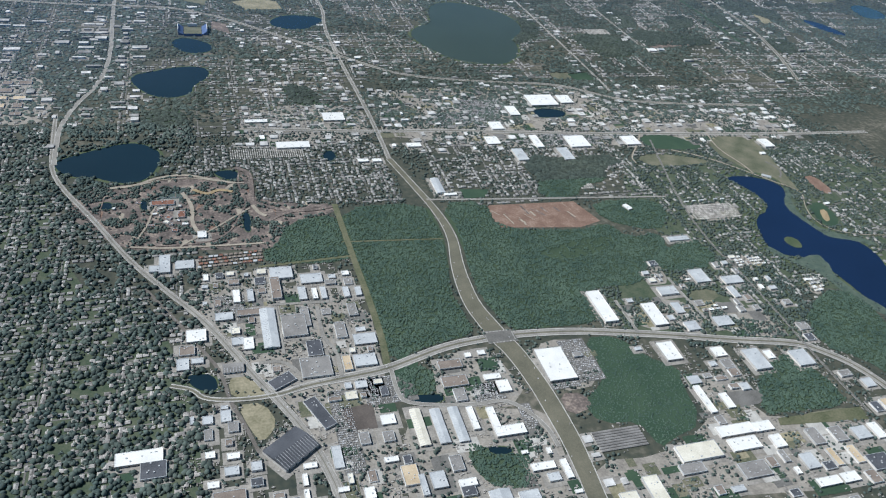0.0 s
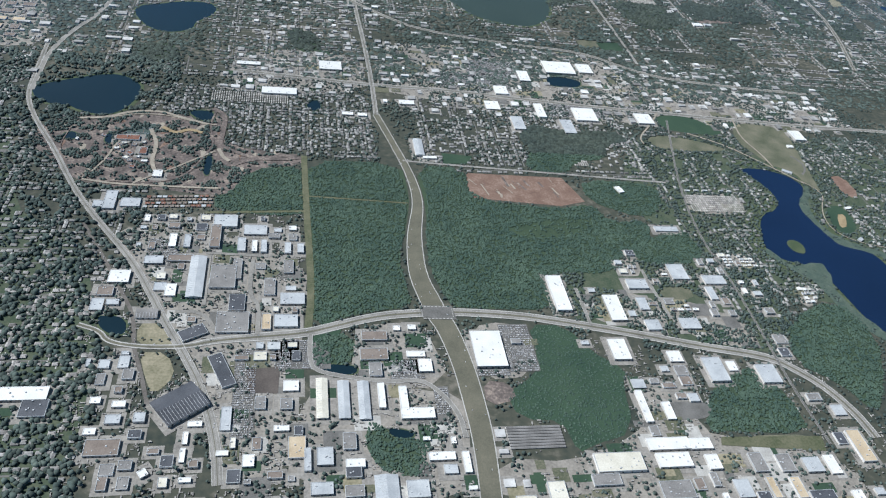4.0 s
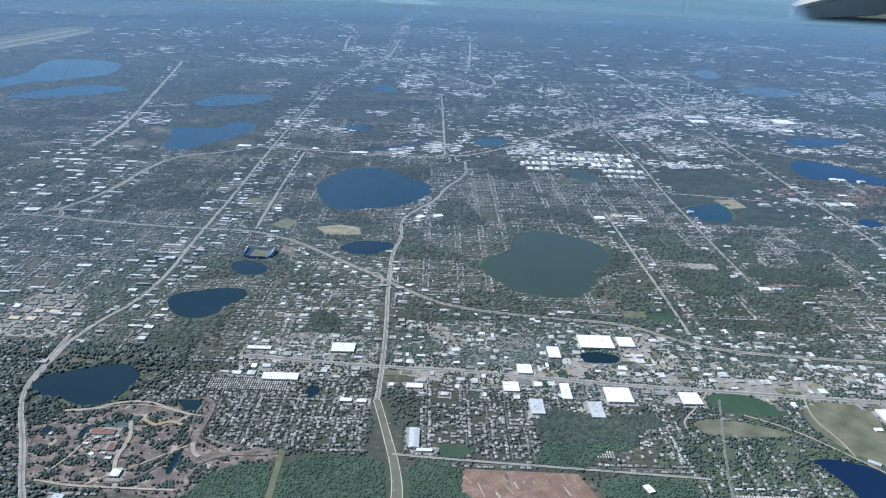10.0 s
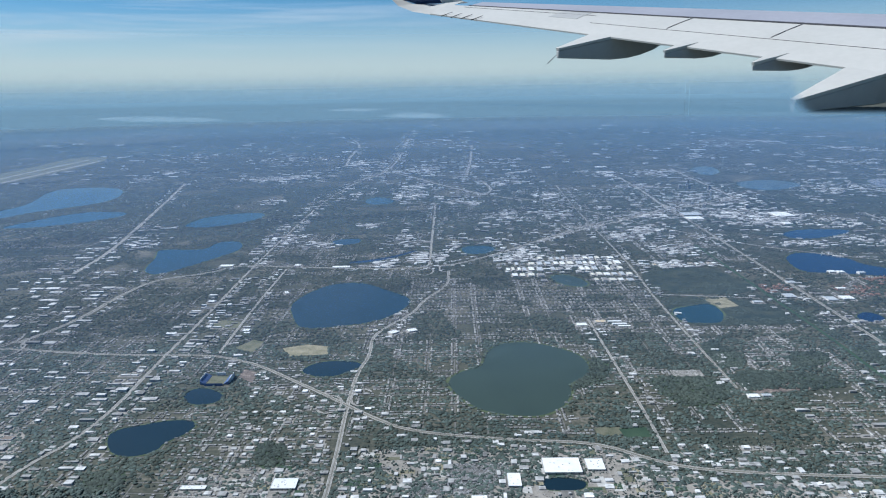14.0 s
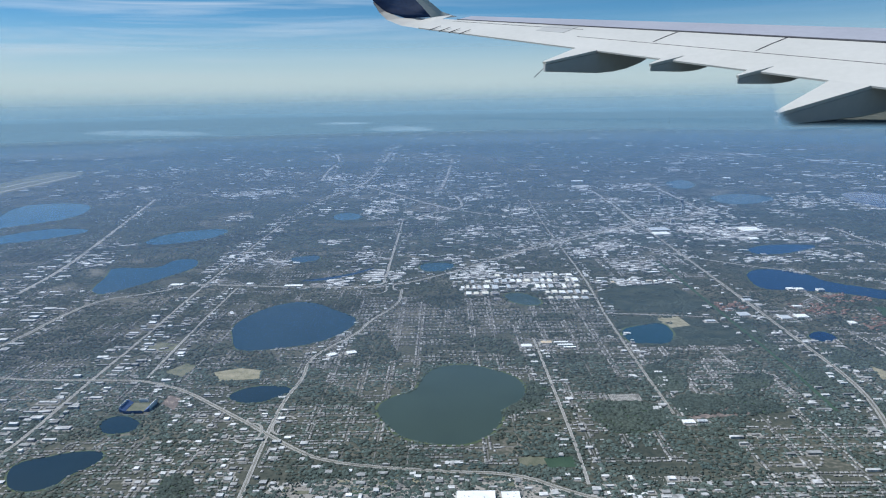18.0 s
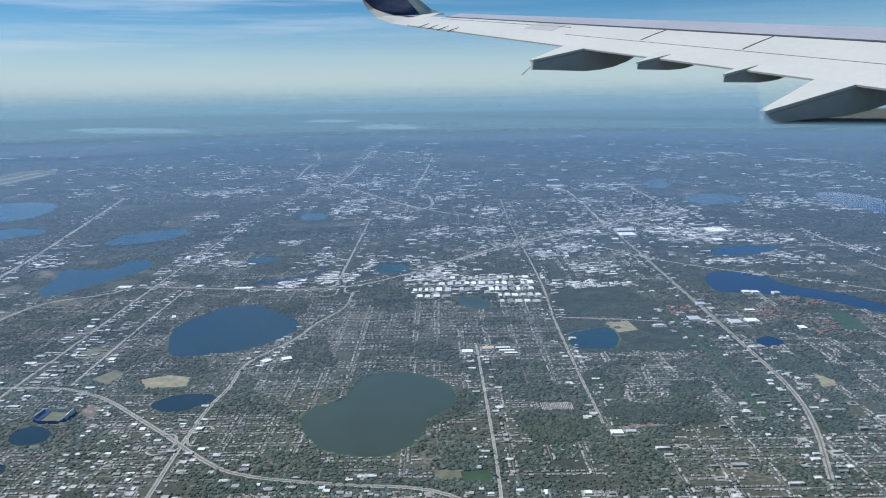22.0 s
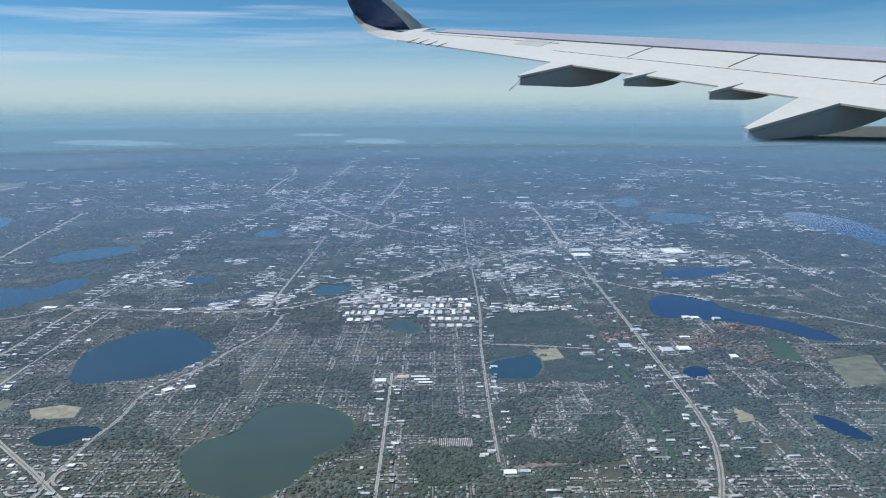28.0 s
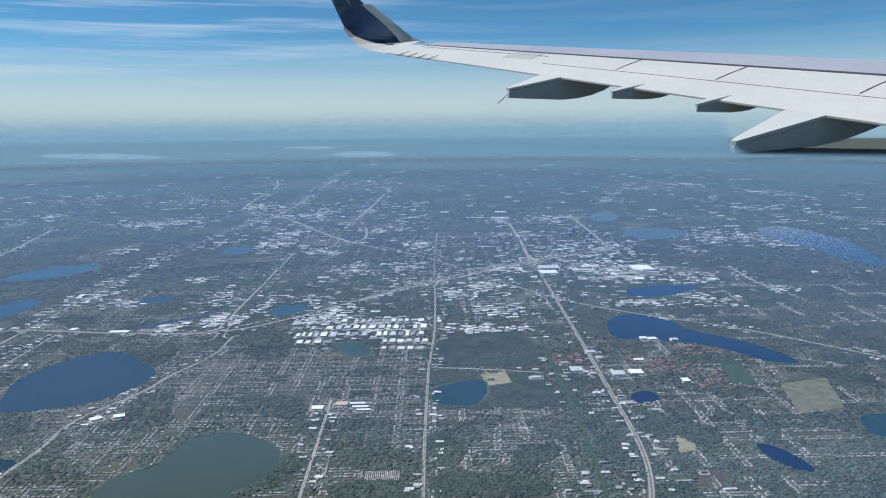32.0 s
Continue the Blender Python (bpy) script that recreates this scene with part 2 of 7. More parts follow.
LEAF_WOOD = noisy("woodland_foliage", (0.042, 0.075, 0.06), (0.08, 0.122, 0.088), 0.13, 0.7, vary="wood", low=0.36, high=0.64)
BARK = noisy("bark", (0.07, 0.05, 0.035), (0.13, 0.1, 0.075), 3, 20)
ROOFS = {
    "white": noisy("white_roof", (0.66, 0.66, 0.64), (0.8, 0.8, 0.78), 0.5, 5.0, 0.6),
    "cream": noisy("cream_roof", (0.55, 0.52, 0.43), (0.74, 0.71, 0.62), 0.5, 5.0, 0.6),
    "pale": noisy("pale_metal_roof", (0.36, 0.38, 0.4), (0.54, 0.56, 0.57), 0.5, 6.0, 0.5),
    "grey": noisy("grey_roof", (0.16, 0.155, 0.15), (0.3, 0.29, 0.28), 0.5, 6.0),
    "slate": noisy("dark_roof", (0.05, 0.055, 0.065), (0.11, 0.115, 0.13), 0.4, 6.0, 0.6),
    "tan": noisy("brown_gravel_roof", (0.16, 0.13, 0.11), (0.27, 0.23, 0.2), 0.5, 6.0),
    "sand": noisy("sand_roof", (0.42, 0.33, 0.22), (0.6, 0.5, 0.36), 0.5, 6.0),
    "rust": noisy("red_tile_roof", (0.15, 0.07, 0.05), (0.27, 0.14, 0.1), 0.6, 6.0),
}
WALL = noisy("painted_wall", (0.45, 0.43, 0.4), (0.65, 0.63, 0.6), 0.7, 6.0, vary="object")
WALL_MANY = noisy("stucco_walls", (0.28, 0.27, 0.25), (0.48, 0.46, 0.43), 0.7, 6.0, vary="island")
ROOF_MANY = noisy("shingle_roofs", (0.13, 0.126, 0.122), (0.46, 0.45, 0.43), 0.2, 3.0, vary="island", low=0.3, high=0.75)
SHED_MANY = noisy("shed_roofs", (0.3, 0.295, 0.285), (0.82, 0.815, 0.8), 0.15, 0.8, vary="shed", low=0.36, high=0.62)
HOUSE_ROOF = noisy("house_shingles", (0.16, 0.15, 0.14), (0.44, 0.42, 0.4), 0.4, 5.0, vary="object")
METAL = noisy("roof_unit_metal", (0.4, 0.41, 0.42), (0.6, 0.61, 0.62), 2.0, 12.0, 0.4)
GLASS_DARK = noisy("dark_glazing", (0.03, 0.04, 0.05), (0.06, 0.075, 0.09), 1.0, 9.0, 0.15)
CLUTTER = noisy("yard_goods", (0.07, 0.065, 0.06), (0.5, 0.48, 0.45), 1.9, 7.0, 0.7, vary="island", low=0.3, high=0.7)
CAR_PAINT = noisy("car_paint", (0.12, 0.12, 0.13), (0.75, 0.75, 0.76), 1.7, 9.0, 0.3, vary="island")
WING_WHITE = noisy("wing_paint", (0.5, 0.485, 0.445), (0.56, 0.54, 0.5), 0.004, 0.05, 0.4)
# wing paint darkened to grey for fairing sides that lie in shade
WING_SHADED = noisy("fairing_shade_grey", (0.4, 0.39, 0.375), (0.46, 0.45, 0.43), 0.006, 0.05, 0.5)
# bright base colour stands in for sky reflected on far water
LAKE_GLARE = water("lake_glare", (0.55, 0.6, 0.6), 0.3)
WING_GREY = noisy("slat_metal", (0.32, 0.32, 0.36), (0.38, 0.38, 0.42), 0.004, 0.06, 0.45)
WING_HATCH = noisy("hatch_paint", (0.4, 0.39, 0.37), (0.45, 0.44, 0.42), 0.004, 0.06, 0.45)
WING_BLUE = noisy("winglet_blue", (0.016, 0.036, 0.105), (0.034, 0.068, 0.165), 0.006, 0.05, 0.3)
SEAM = noisy("dark_seam", (0.04, 0.04, 0.045), (0.08, 0.08, 0.085), 0.02, 0.2, 0.7)


# ---- mesh helpers ----
def mesh_of(name, verts, faces, mat, mats=None, index=None, smooth=False):
    """Mesh from numpy vertices and faces of one size."""
    me = bpy.data.meshes.new(name)
    v, f = np.asarray(verts, np.float32), np.asarray(faces, np.int32)
    me.vertices.add(len(v))
    me.vertices.foreach_set("co", v.ravel())
    k = f.shape[1]
    me.loops.add(f.size)
    me.loops.foreach_set("vertex_index", f.ravel())
    me.polygons.add(len(f))
    me.polygons.foreach_set("loop_start", np.arange(0, f.size, k, dtype=np.int32))
    me.polygons.foreach_set("loop_total", np.full(len(f), k, np.int32))
    for m in (mats or [mat]):
        me.materials.append(m)
    if index is not None:
        me.polygons.foreach_set("material_index", np.asarray(index, np.int32))
    me.polygons.foreach_set("use_smooth", np.full(len(f), smooth))
    me.update(calc_edges=True)
    me.validate()
    return me


def part(name, bm, mat, parent=None, label=""):
    me = bpy.data.meshes.new(name)
    bm.to_mesh(me)
    bm.free()
    me.materials.append(mat)
    ob = new(name, me)
    ob.parent = parent
    if label:
        tagged(ob, label)
    return ob


def boxbm(*boxes, bevel=0.0):
    """bmesh of boxes (x0, y0, z0, x1, y1, z1)."""
    bm = bmesh.new()
    for x0, y0, z0, x1, y1, z1 in boxes:
        bmesh.ops.create_cube(bm, size=1, matrix=Matrix.Translation(((x0 + x1) / 2, (y0 + y1) / 2, (z0 + z1) / 2))
                              @ Matrix.Diagonal((x1 - x0, y1 - y0, z1 - z0, 1)))
    if bevel:
        bmesh.ops.bevel(bm, geom=bm.edges[:], offset=bevel, segments=1, affect='EDGES')
    return bm


def smooth_line(pts, closed=False, rounds=2):
    p = np.array(pts, float)
    for _ in range(rounds):
        q = np.roll(p, -1, 0)
        new_p = np.empty((len(p) * 2, 2))
        new_p[0::2], new_p[1::2] = p * 0.75 + q * 0.25, p * 0.25 + q * 0.75
        if not closed:
            new_p = np.vstack([p[:1], new_p[:-2], p[-1:]])
        p = new_p
    return p


SHEETS = []


def sheet(name, pts, z, mat, wobble=0.0, rounds=2, depth=0.0):
    """Flat sheet inside a rounded outline."""
    SHEETS.append(name)
    z += (len(SHEETS) * 37 % 100) * 8e-5
    p = smooth_line(pts, True, rounds)
    if wobble:
        for q in p:
            q += np.array([noise.noise((q[0] * 0.4, q[1] * 0.4, k)) for k in (1.0, 7.0)]) * wobble
    bm = bmesh.new()
    f = bm.faces.new([bm.verts.new((x, y, z)) for x, y in p])
    bmesh.ops.recalc_face_normals(bm, faces=[f])
    if f.normal.z < 0:
        f.normal_flip()
    bmesh.ops.triangulate(bm, faces=[f])
    return part(name, bm, mat), p


def inside(P, poly):
    x, y = P[:, 0], P[:, 1]
    r = np.zeros(len(P), bool)
    a, b = np.asarray(poly), np.roll(np.asarray(poly), -1, 0)
    for (x0, y0), (x1, y1) in zip(a, b):
        if y0 != y1:
            r ^= ((y0 > y) != (y1 > y)) & (x < (x1 - x0) * (y - y0) / (y1 - y0) + x0)
    return r


def near_line(P, line, d):
    r = np.zeros(len(P), bool)
    lo, hi = line.min(0) - d, line.max(0) + d
    k = np.where((P > lo).all(1) & (P < hi).all(1))[0]
    Q = P[k]
    hit = np.zeros(len(Q), bool)
    for a, b in zip(line[:-1], line[1:]):
        ab = b - a
        t = np.clip(((Q - a) @ ab) / max(ab @ ab, 1e-9), 0, 1)
        hit |= ((Q - a - t[:, None] * ab) ** 2).sum(1) < d * d
    r[k] = hit
    return r


def ribbon(pts, width, z, shift=0.0):
    """Vertices and quads of a strip along a line."""
    p = np.asarray(pts, float)
    d = np.gradient(p, axis=0)
    d /= np.maximum(np.linalg.norm(d, axis=1)[:, None], 1e-9)
    n = np.stack([-d[:, 1], d[:, 0]], 1)
    c = p + n * np.broadcast_to(np.asarray(shift, float), len(p))[:, None]
    v = np.empty((len(p) * 2, 3))
    half = np.broadcast_to(np.asarray(width, float) / 2, len(p))[:, None]
    v[0::2, :2], v[1::2, :2] = c + n * half, c - n * half
    v[:, 2] = z
    i = np.arange(len(p) - 1) * 2
    return v, np.stack([i, i + 1, i + 3, i + 2], 1)


def joined(pieces):
    vs, fs, o = [], [], 0
    for v, f in pieces:
        vs.append(v)
        fs.append(f + o)
        o += len(v)
    return np.vstack(vs), np.vstack(fs)


rng = np.random.default_rng(5)
WATERS, WOODS, OPEN, LINES, SOLID = [], [], [], [], []

# ---- land ----
ring = [(math.cos(a) * 4850, math.sin(a) * 4850, 0) for a in np.linspace(0, 2 * math.pi, 160, endpoint=False)]
bm = bmesh.new()
bm.faces.new([bm.verts.new(v) for v in ring])
tagged(part("ground", bm, GROUND), "flat suburban land with dark woods, lawns and pale built-up patches", "ground", kind="structure")


def lake(name, pts, mat, label, shore=0.5):
    if shore:
        p = smooth_line(pts, True, 2)
        c = p.mean(0)
        d = p - c
        bank = c + d * (1 + shore / np.maximum(np.linalg.norm(d, axis=1)[:, None], 1))
        tagged(sheet("shore", bank, 0.03, REED, 0.3, 0)[0], "reedy green and sandy shore round the water", "shore", kind="structure")
    ob, p = sheet(name, pts, 0.045, mat, 0.25, 3)
    tagged(ob, label, "water", kind="structure")
    WATERS.append(p)


B1 = "dark blue lake with reedy banks among houses"
lake("lake", [(-129.4, 123.2), (-125.6, 125.7), (-121.2, 128.2), (-115.1, 131.0), (-110.5, 130.2), (-107.0, 125.2), (-107.7, 119.5), (-109.5, 114.9), (-112.5, 112.6), (-116.8, 113.4), (-120.7, 116.3), (-124.8, 116.3), (-128.1, 119.3)], LAKE_BLUE, B1, 0.8)
lake("pond", [(-96.0, 116.4), (-91.0, 116.2), (-91.0, 112.6), (-93.6, 112.2), (-95.5, 114.1)], LAKE_BLUE, "small dark pond on a sandy building site", 0.5)
lake("pond", [(-118.9, 105.0), (-117.5, 106.0), (-116.2, 104.6), (-116.4, 102.9), (-118.5, 103.1)], LAKE_BLUE, "small dark pond on the sandy site", 0.3)
lake("pond", [(-111.1, 105.4), (-110.1, 106.2), (-109.6, 103.1), (-109.9, 101.3), (-110.9, 102.4)], LAKE_BLUE, "small dark pond beside red-roofed houses", 0.3)
lake("pond", [(-91.3, 98.4), (-90.2, 98.9), (-89.6, 96.2), (-89.9, 92.1), (-91.1, 91.6)], LAKE_BLUE, "narrow dark pond on the sandy site", 0.3)
lake("lake", [(27.8, 102.0), (35.2, 101.9), (40.9, 98.5), (41.6, 94.0), (36.3, 88.0), (36.9, 82.4), (38.4, 76.3), (44.6, 72.6), (45.6, 63.3), (34.6, 46.8), (30.7, 50.4), (29.6, 61.0), (28.9, 66.9), (23.4, 68.1), (19.7, 71.0), (21.7, 77.8), (25.2, 84.2), (30.4, 85.6), (32.5, 91.6), (30.4, 97.5)], LAKE_DEEP, "deep blue winding lake with marshy banks", 3.2)
lake("lake", [(-114.2, 162.8), (-115.5, 169.1), (-109.5, 171.9), (-103.0, 175.0), (-95.5, 174.6), (-94.6, 168.0), (-99.4, 162.2), (-99.7, 157.3), (-104.7, 154.3), (-110.0, 156.0)], LAKE_BLUE, B1)
lake("pond", [(-105.4, 194.4), (-100.4, 197.5), (-92.9, 191.5), (-93.4, 185.8), (-99.8, 184.2), (-103.8, 188.2)], LAKE_BLUE, "dark pond beside a stadium")
lake("lake", [(-75.1, 211.5), (-69.4, 218.2), (-57.3, 217.2), (-56.7, 210.9), (-65.7, 203.0), (-73.3, 206.4)], LAKE_BLUE, B1)
lake("lake", [(-93.7, 283.1), (-88.3, 303.4), (-79.6, 315.8), (-67.6, 316.7), (-56.9, 304.2), (-43.6, 288.3), (-48.3, 270.3), (-56.9, 258.1), (-71.0, 252.8), (-83.5, 250.3), (-89.3, 267.1)], LAKE_HAZE_TINT, "broad blue lake beside an expressway")
lake("lake", [(-30.2, 201.1), (-24.8, 208.8), (-18.9, 211.5), (-17.6, 225.0), (-12.0, 233.4), (-2.4, 233.8), (4.9, 228.9), (11.7, 222.1), (13.9, 211.3), (11.4, 202.3), (4.7, 196.4), (5.6, 191.9), (1.7, 181.0), (-5.6, 174.5), (-14.1, 176.1), (-21.5, 179.2), (-28.4, 191.6)], LAKE_GREEN, "broad grey-green lake ringed by houses and trees", 1.0)
lake("pond", [(-9.4, 143.6), (0.4, 142.6), (0.3, 137.6), (-10.0, 137.6)], LAKE_BLUE, "rectangular dark pond behind a large white store", 0.3)
lake("lake", [(54.3, 269.5), (63.5, 274.0), (72.6, 278.0), (73.4, 266.0), (71.0, 257.5), (67.5, 251.2), (60.5, 252.4), (54.2, 253.2)], LAKE_TEAL, "shallow teal water in a marsh", 1)
lake("lake", [(132.8, 352.9), (145.5, 368.1), (163.9, 355.1), (163.7, 336.7), (180.5, 322.5), (190.3, 301.1), (192.1, 287.7), (179.1, 290.9), (173.3, 304.8), (160.7, 317.2), (139.4, 323.3), (129.1, 325.1)], LAKE_DEEP, "long deep blue lake beside a highway", 1)
lake("lake", [(-365.3, 533.2), (-352.4, 563.8), (-388.1, 667.0), (-326.7, 670.6), (-299.3, 612.7), (-300.1, 566.4), (-332.8, 529.8), (-341.5, 495.5)], LAKE_HAZE_TINT, "large hazy blue lake", 1)
lake("lake", [(-320.8, 462.6), (-311.4, 492.5), (-294.2, 533.3), (-248.3, 521.0), (-270.8, 482.1), (-296.2, 466.2)], LAKE_HAZE_TINT, "large hazy blue lake", 1)
lake("lake", [(-177.6, 344.2), (-181.7, 374.0), (-189.8, 395.6), (-161.7, 389.0), (-161.9, 411.7), (-149.2, 415.4), (-141.0, 391.6), (-150.6, 367.7), (-160.0, 346.4), (-168.0, 333.6)], LAKE_HAZE_TINT, "hazy blue lake behind an interstate", 1)
lake("lake", [(-201.4, 463.2), (-196.9, 501.3), (-163.6, 519.4), (-152.7, 496.8), (-164.1, 471.8), (-185.5, 455.9)], LAKE_TEAL, "hazy blue lake among woods", 1)
lake("pond", [(-95.9, 565.7), (-87.7, 586.8), (-70.9, 569.9), (-72.5, 545.7), (-90.2, 542.7)], LAKE_TEAL, "teal pond among white warehouses", 1)
lake("pond", [(-98.5, 411.1), (-82.0, 419.6), (-77.9, 404.6), (-90.0, 396.4)], LAKE_BLUE, "blue pond among houses", 1)
lake("pond", [(-84.4, 355.2), (-61.5, 364.8), (-43.8, 388.2), (-51.6, 372.0), (-68.8, 354.1)], LAKE_DEEP, "narrow dark blue pond", 1)
lake("pond", [(-23.7, 393.5), (-4.2, 392.0), (-7.2, 372.0), (-22.7, 370.7)], LAKE_TEAL, "teal pond beside an interstate", 1)
lake("pond", [(14.7, 324.4), (24.5, 326.9), (31.7, 311.1), (27.5, 302.8), (17.9, 309.1)], LAKE_GREEN, "grey pond beside warehouses", 1)
lake("lake", [(157.3, 416.4), (178.0, 428.6), (207.0, 422.2), (172.8, 398.8), (156.7, 399.7)], LAKE_DEEP, "deep blue lake in the distance", 1)
lake("lake", [(205.6, 755.1), (239.8, 782.1), (229.3, 711.7), (201.6, 689.1)], LAKE_TEAL, "hazy blue lake in the distance", 1)
lake("lake", [(212.1, 643.0), (253.1, 661.3), (268.2, 618.0), (224.2, 584.4), (207.8, 603.7)], LAKE_TEAL, "hazy blue lake in the distance", 1)
lake("lake", [(326.4, 655.0), (364.1, 651.7), (366.0, 573.4), (337.9, 464.2), (319.4, 489.1), (324.6, 544.0), (309.8, 577.7)], LAKE_DEEP, "long hazy blue lake in the distance", 1)
lake("pond", [(-103.4, 53.6), (-98.9, 53.1), (-98.2, 49.8), (-100.0, 49.3), (-102.1, 50.5)], LAKE_BLUE, "dark retention pond beside a railway", 0.4)
lake("pond", [(-70.0, 42.4), (-68.2, 43.0), (-64.2, 42.5), (-64.5, 40.6), (-69.2, 40.9)], LAKE_BLUE, "dark pond beside a wood", 0.3)
lake("pond", [(-60.9, 30.9), (-56.8, 30.1), (-56.9, 28.9), (-59.9, 29.1)], LAKE_BLUE, "dark pond in a small wood", 0.3)
lake("pond", [(117.8, 257.3), (126.4, 265.2), (129.8, 254.8), (120.6, 249.5)], LAKE_DEEP, "blue pond beside a highway", 0.6)
lake("pond", [(-70.7, 123.3), (-68.2, 123.6), (-67.9, 119.9), (-69.9, 118.2), (-71.2, 119.9)], LAKE_BLUE, "round dark pond behind houses", 0.3)
lake("lake", [(143.8, 221.0), (150.0, 217.2), (153.0, 206.3), (152.7, 201.3), (147.8, 202.7), (143.5, 210.6)], LAKE_DEEP, "blue golf course lake", 0.6)
lake("lake", [(183.3, 237.8), (193.1, 240.9), (197.2, 230.5), (191.3, 221.4), (181.7, 221.8), (179.4, 226.5)], LAKE_TEAL, "blue lake with wooded banks", 0.8)
lake("lake", [(-1173.2, 2422.6), (-1137.0, 2583.7), (-979.0, 2566.6), (-724.0, 2292.6), (-654.4, 2120.0), (-769.3, 2093.6), (-950.4, 2156.4)], LAKE_GLARE, "far lake with bright sky reflection painted pale", 0)
lake("lake", [(-242.2, 2351.2), (-173.8, 2623.6), (-52.7, 2361.1), (-32.2, 2138.8), (-124.2, 2099.6), (-207.9, 2170.1)], LAKE_GLARE, "far lake with bright sky reflection painted pale", 0)
lake("lake", [(-526.7, 3057.5), (-426.7, 3234.2), (-286.4, 3002.1), (-287.8, 2799.5), (-455.1, 2819.8)], LAKE_GLARE, "far lake with bright sky reflection painted pale", 0)
islet, _p = sheet("island", [(25.5, 74.5), (28.2, 75.5), (29.6, 73.2), (28.5, 70.6), (26.2, 71.2)], 0.06, REED, 0.2)
tagged(islet, "low green island in a blue lake", "island", kind="structure")


def area(name, pts, mat, label, z, kind_list, wobble=0.3, rounds=1):
    ob, p = sheet(name, pts, z, mat, wobble, rounds)
    tagged(ob, label, "ground", kind="structure")
    kind_list.append(p)


W1 = "dense dark green wood on flat ground"
area("woodland_floor", [(-71.4, 98.5), (-52.1, 98.5), (-51.1, 88.0), (-53.0, 76.7), (-55.4, 68.2), (-54.6, 60.4), (-54.4, 55.2), (-62.3, 54.1), (-71.1, 50.6), (-71.2, 58.7), (-70.7, 70.8), (-71.0, 84.8)], WOOD_FLOOR, W1, 0.008, WOODS)
area("woodland_floor", [(-82.9, 94.2), (-72.2, 96.6), (-71.4, 85.7), (-71.4, 79.2), (-87.9, 80.6), (-88.6, 85.2), (-85.2, 86.2)], WOOD_FLOOR, W1, 0.008, WOODS)
area("woodland_floor", [(-49.1, 98.0), (-38.4, 97.8), (-38.8, 86.5), (-20.8, 83.8), (-13.3, 86.2), (-10.9, 79.3), (-2.2, 80.9), (-4.6, 73.2), (-12.8, 69.0), (-16.2, 64.0), (-26.1, 64.3), (-28.3, 63.2), (-28.1, 54.5), (-46.1, 54.8), (-48.2, 56.9), (-50.0, 64.7), (-49.7, 72.9), (-48.3, 82.0)], WOOD_FLOOR, W1, 0.008, WOODS)
area("woodland_floor", [(-6.3, 37.9), (2.8, 41.7), (4.2, 36.9), (5.2, 31.6), (4.5, 27.4), (-7.8, 28.2), (-12.5, 28.2), (-9.4, 34.4)], WOOD_FLOOR, W1, 0.008, WOODS)
area("woodland_floor", [(9.8, 41.8), (14.1, 51.9), (27.2, 57.6), (30.2, 47.4), (23.7, 36.3), (18.8, 30.1), (16.0, 37.0)], WOOD_FLOOR, W1, 0.008, WOODS)
area("woodland_floor", [(-20.1, 117.7), (-10.4, 114.2), (1.0, 116.0), (4.1, 111.6), (-2.4, 109.9), (-4.2, 103.4), (-12.1, 101.9), (-15.8, 96.7), (-25.1, 97.6), (-21.2, 106.8), (-23.4, 110.0)], WOOD_FLOOR, W1, 0.008, WOODS)
area("woodland_floor", [(-76.8, 162.7), (-68.6, 161.2), (-66.4, 149.9), (-73.8, 147.9)], WOOD_FLOOR, W1, 0.008, WOODS)
area("woodland_floor", [(14.9, 218.8), (20.8, 216.0), (16.5, 198.2), (5.6, 191.9), (5.3, 196.5), (12.4, 204.2)], WOOD_FLOOR, W1, 0.008, WOODS)
area("woodland_floor", [(53.6, 204.1), (64.6, 207.0), (64.9, 194.2), (53.5, 188.8)], WOOD_FLOOR, W1, 0.008, WOODS)
area("woodland_floor", [(26.9, 202.0), (51.4, 201.0), (47.2, 183.4), (34.6, 178.6), (29.8, 186.9)], WOOD_FLOOR, W1, 0.008, WOODS)
area("woodland_floor", [(77.5, 220.8), (91.5, 222.1), (86.0, 209.5), (74.6, 206.6)], WOOD_FLOOR, W1, 0.008, WOODS)
area("woodland_floor", [(52.7, 231.7), (60.9, 231.4), (61.2, 207.4), (52.7, 207.7)], WOOD_FLOOR, W1, 0.008, WOODS)
area("woodland_floor", [(53.3, 205.2), (73.3, 204.4), (84.4, 196.9), (81.3, 190.8), (53.3, 191.9)], WOOD_FLOOR, W1, 0.008, WOODS)
area("woodland_floor", [(-63.1, 32.6), (-60.9, 30.6), (-56.8, 28.5), (-54.6, 28.7), (-56.1, 23.0), (-60.8, 22.9), (-62.9, 25.5), (-63.9, 28.2)], WOOD_FLOOR, W1, 0.008, WOODS)
area("woodland_floor", [(-70.9, 48.5), (-64.3, 49.3), (-64.6, 42.8), (-68.2, 43.0), (-70.2, 42.4), (-71.1, 45.1)], WOOD_FLOOR, W1, 0.008, WOODS)
area("woodland_floor", [(-14, 87), (-3, 81), (3, 86), (4, 94), (-13, 95)], WOOD_FLOOR, W1, 0.0085, WOODS)
area("woodland_floor", [(-12, 71), (-3, 75), (4, 80), (6, 68), (-6, 66)], WOOD_FLOOR, W1, 0.0085, WOODS)
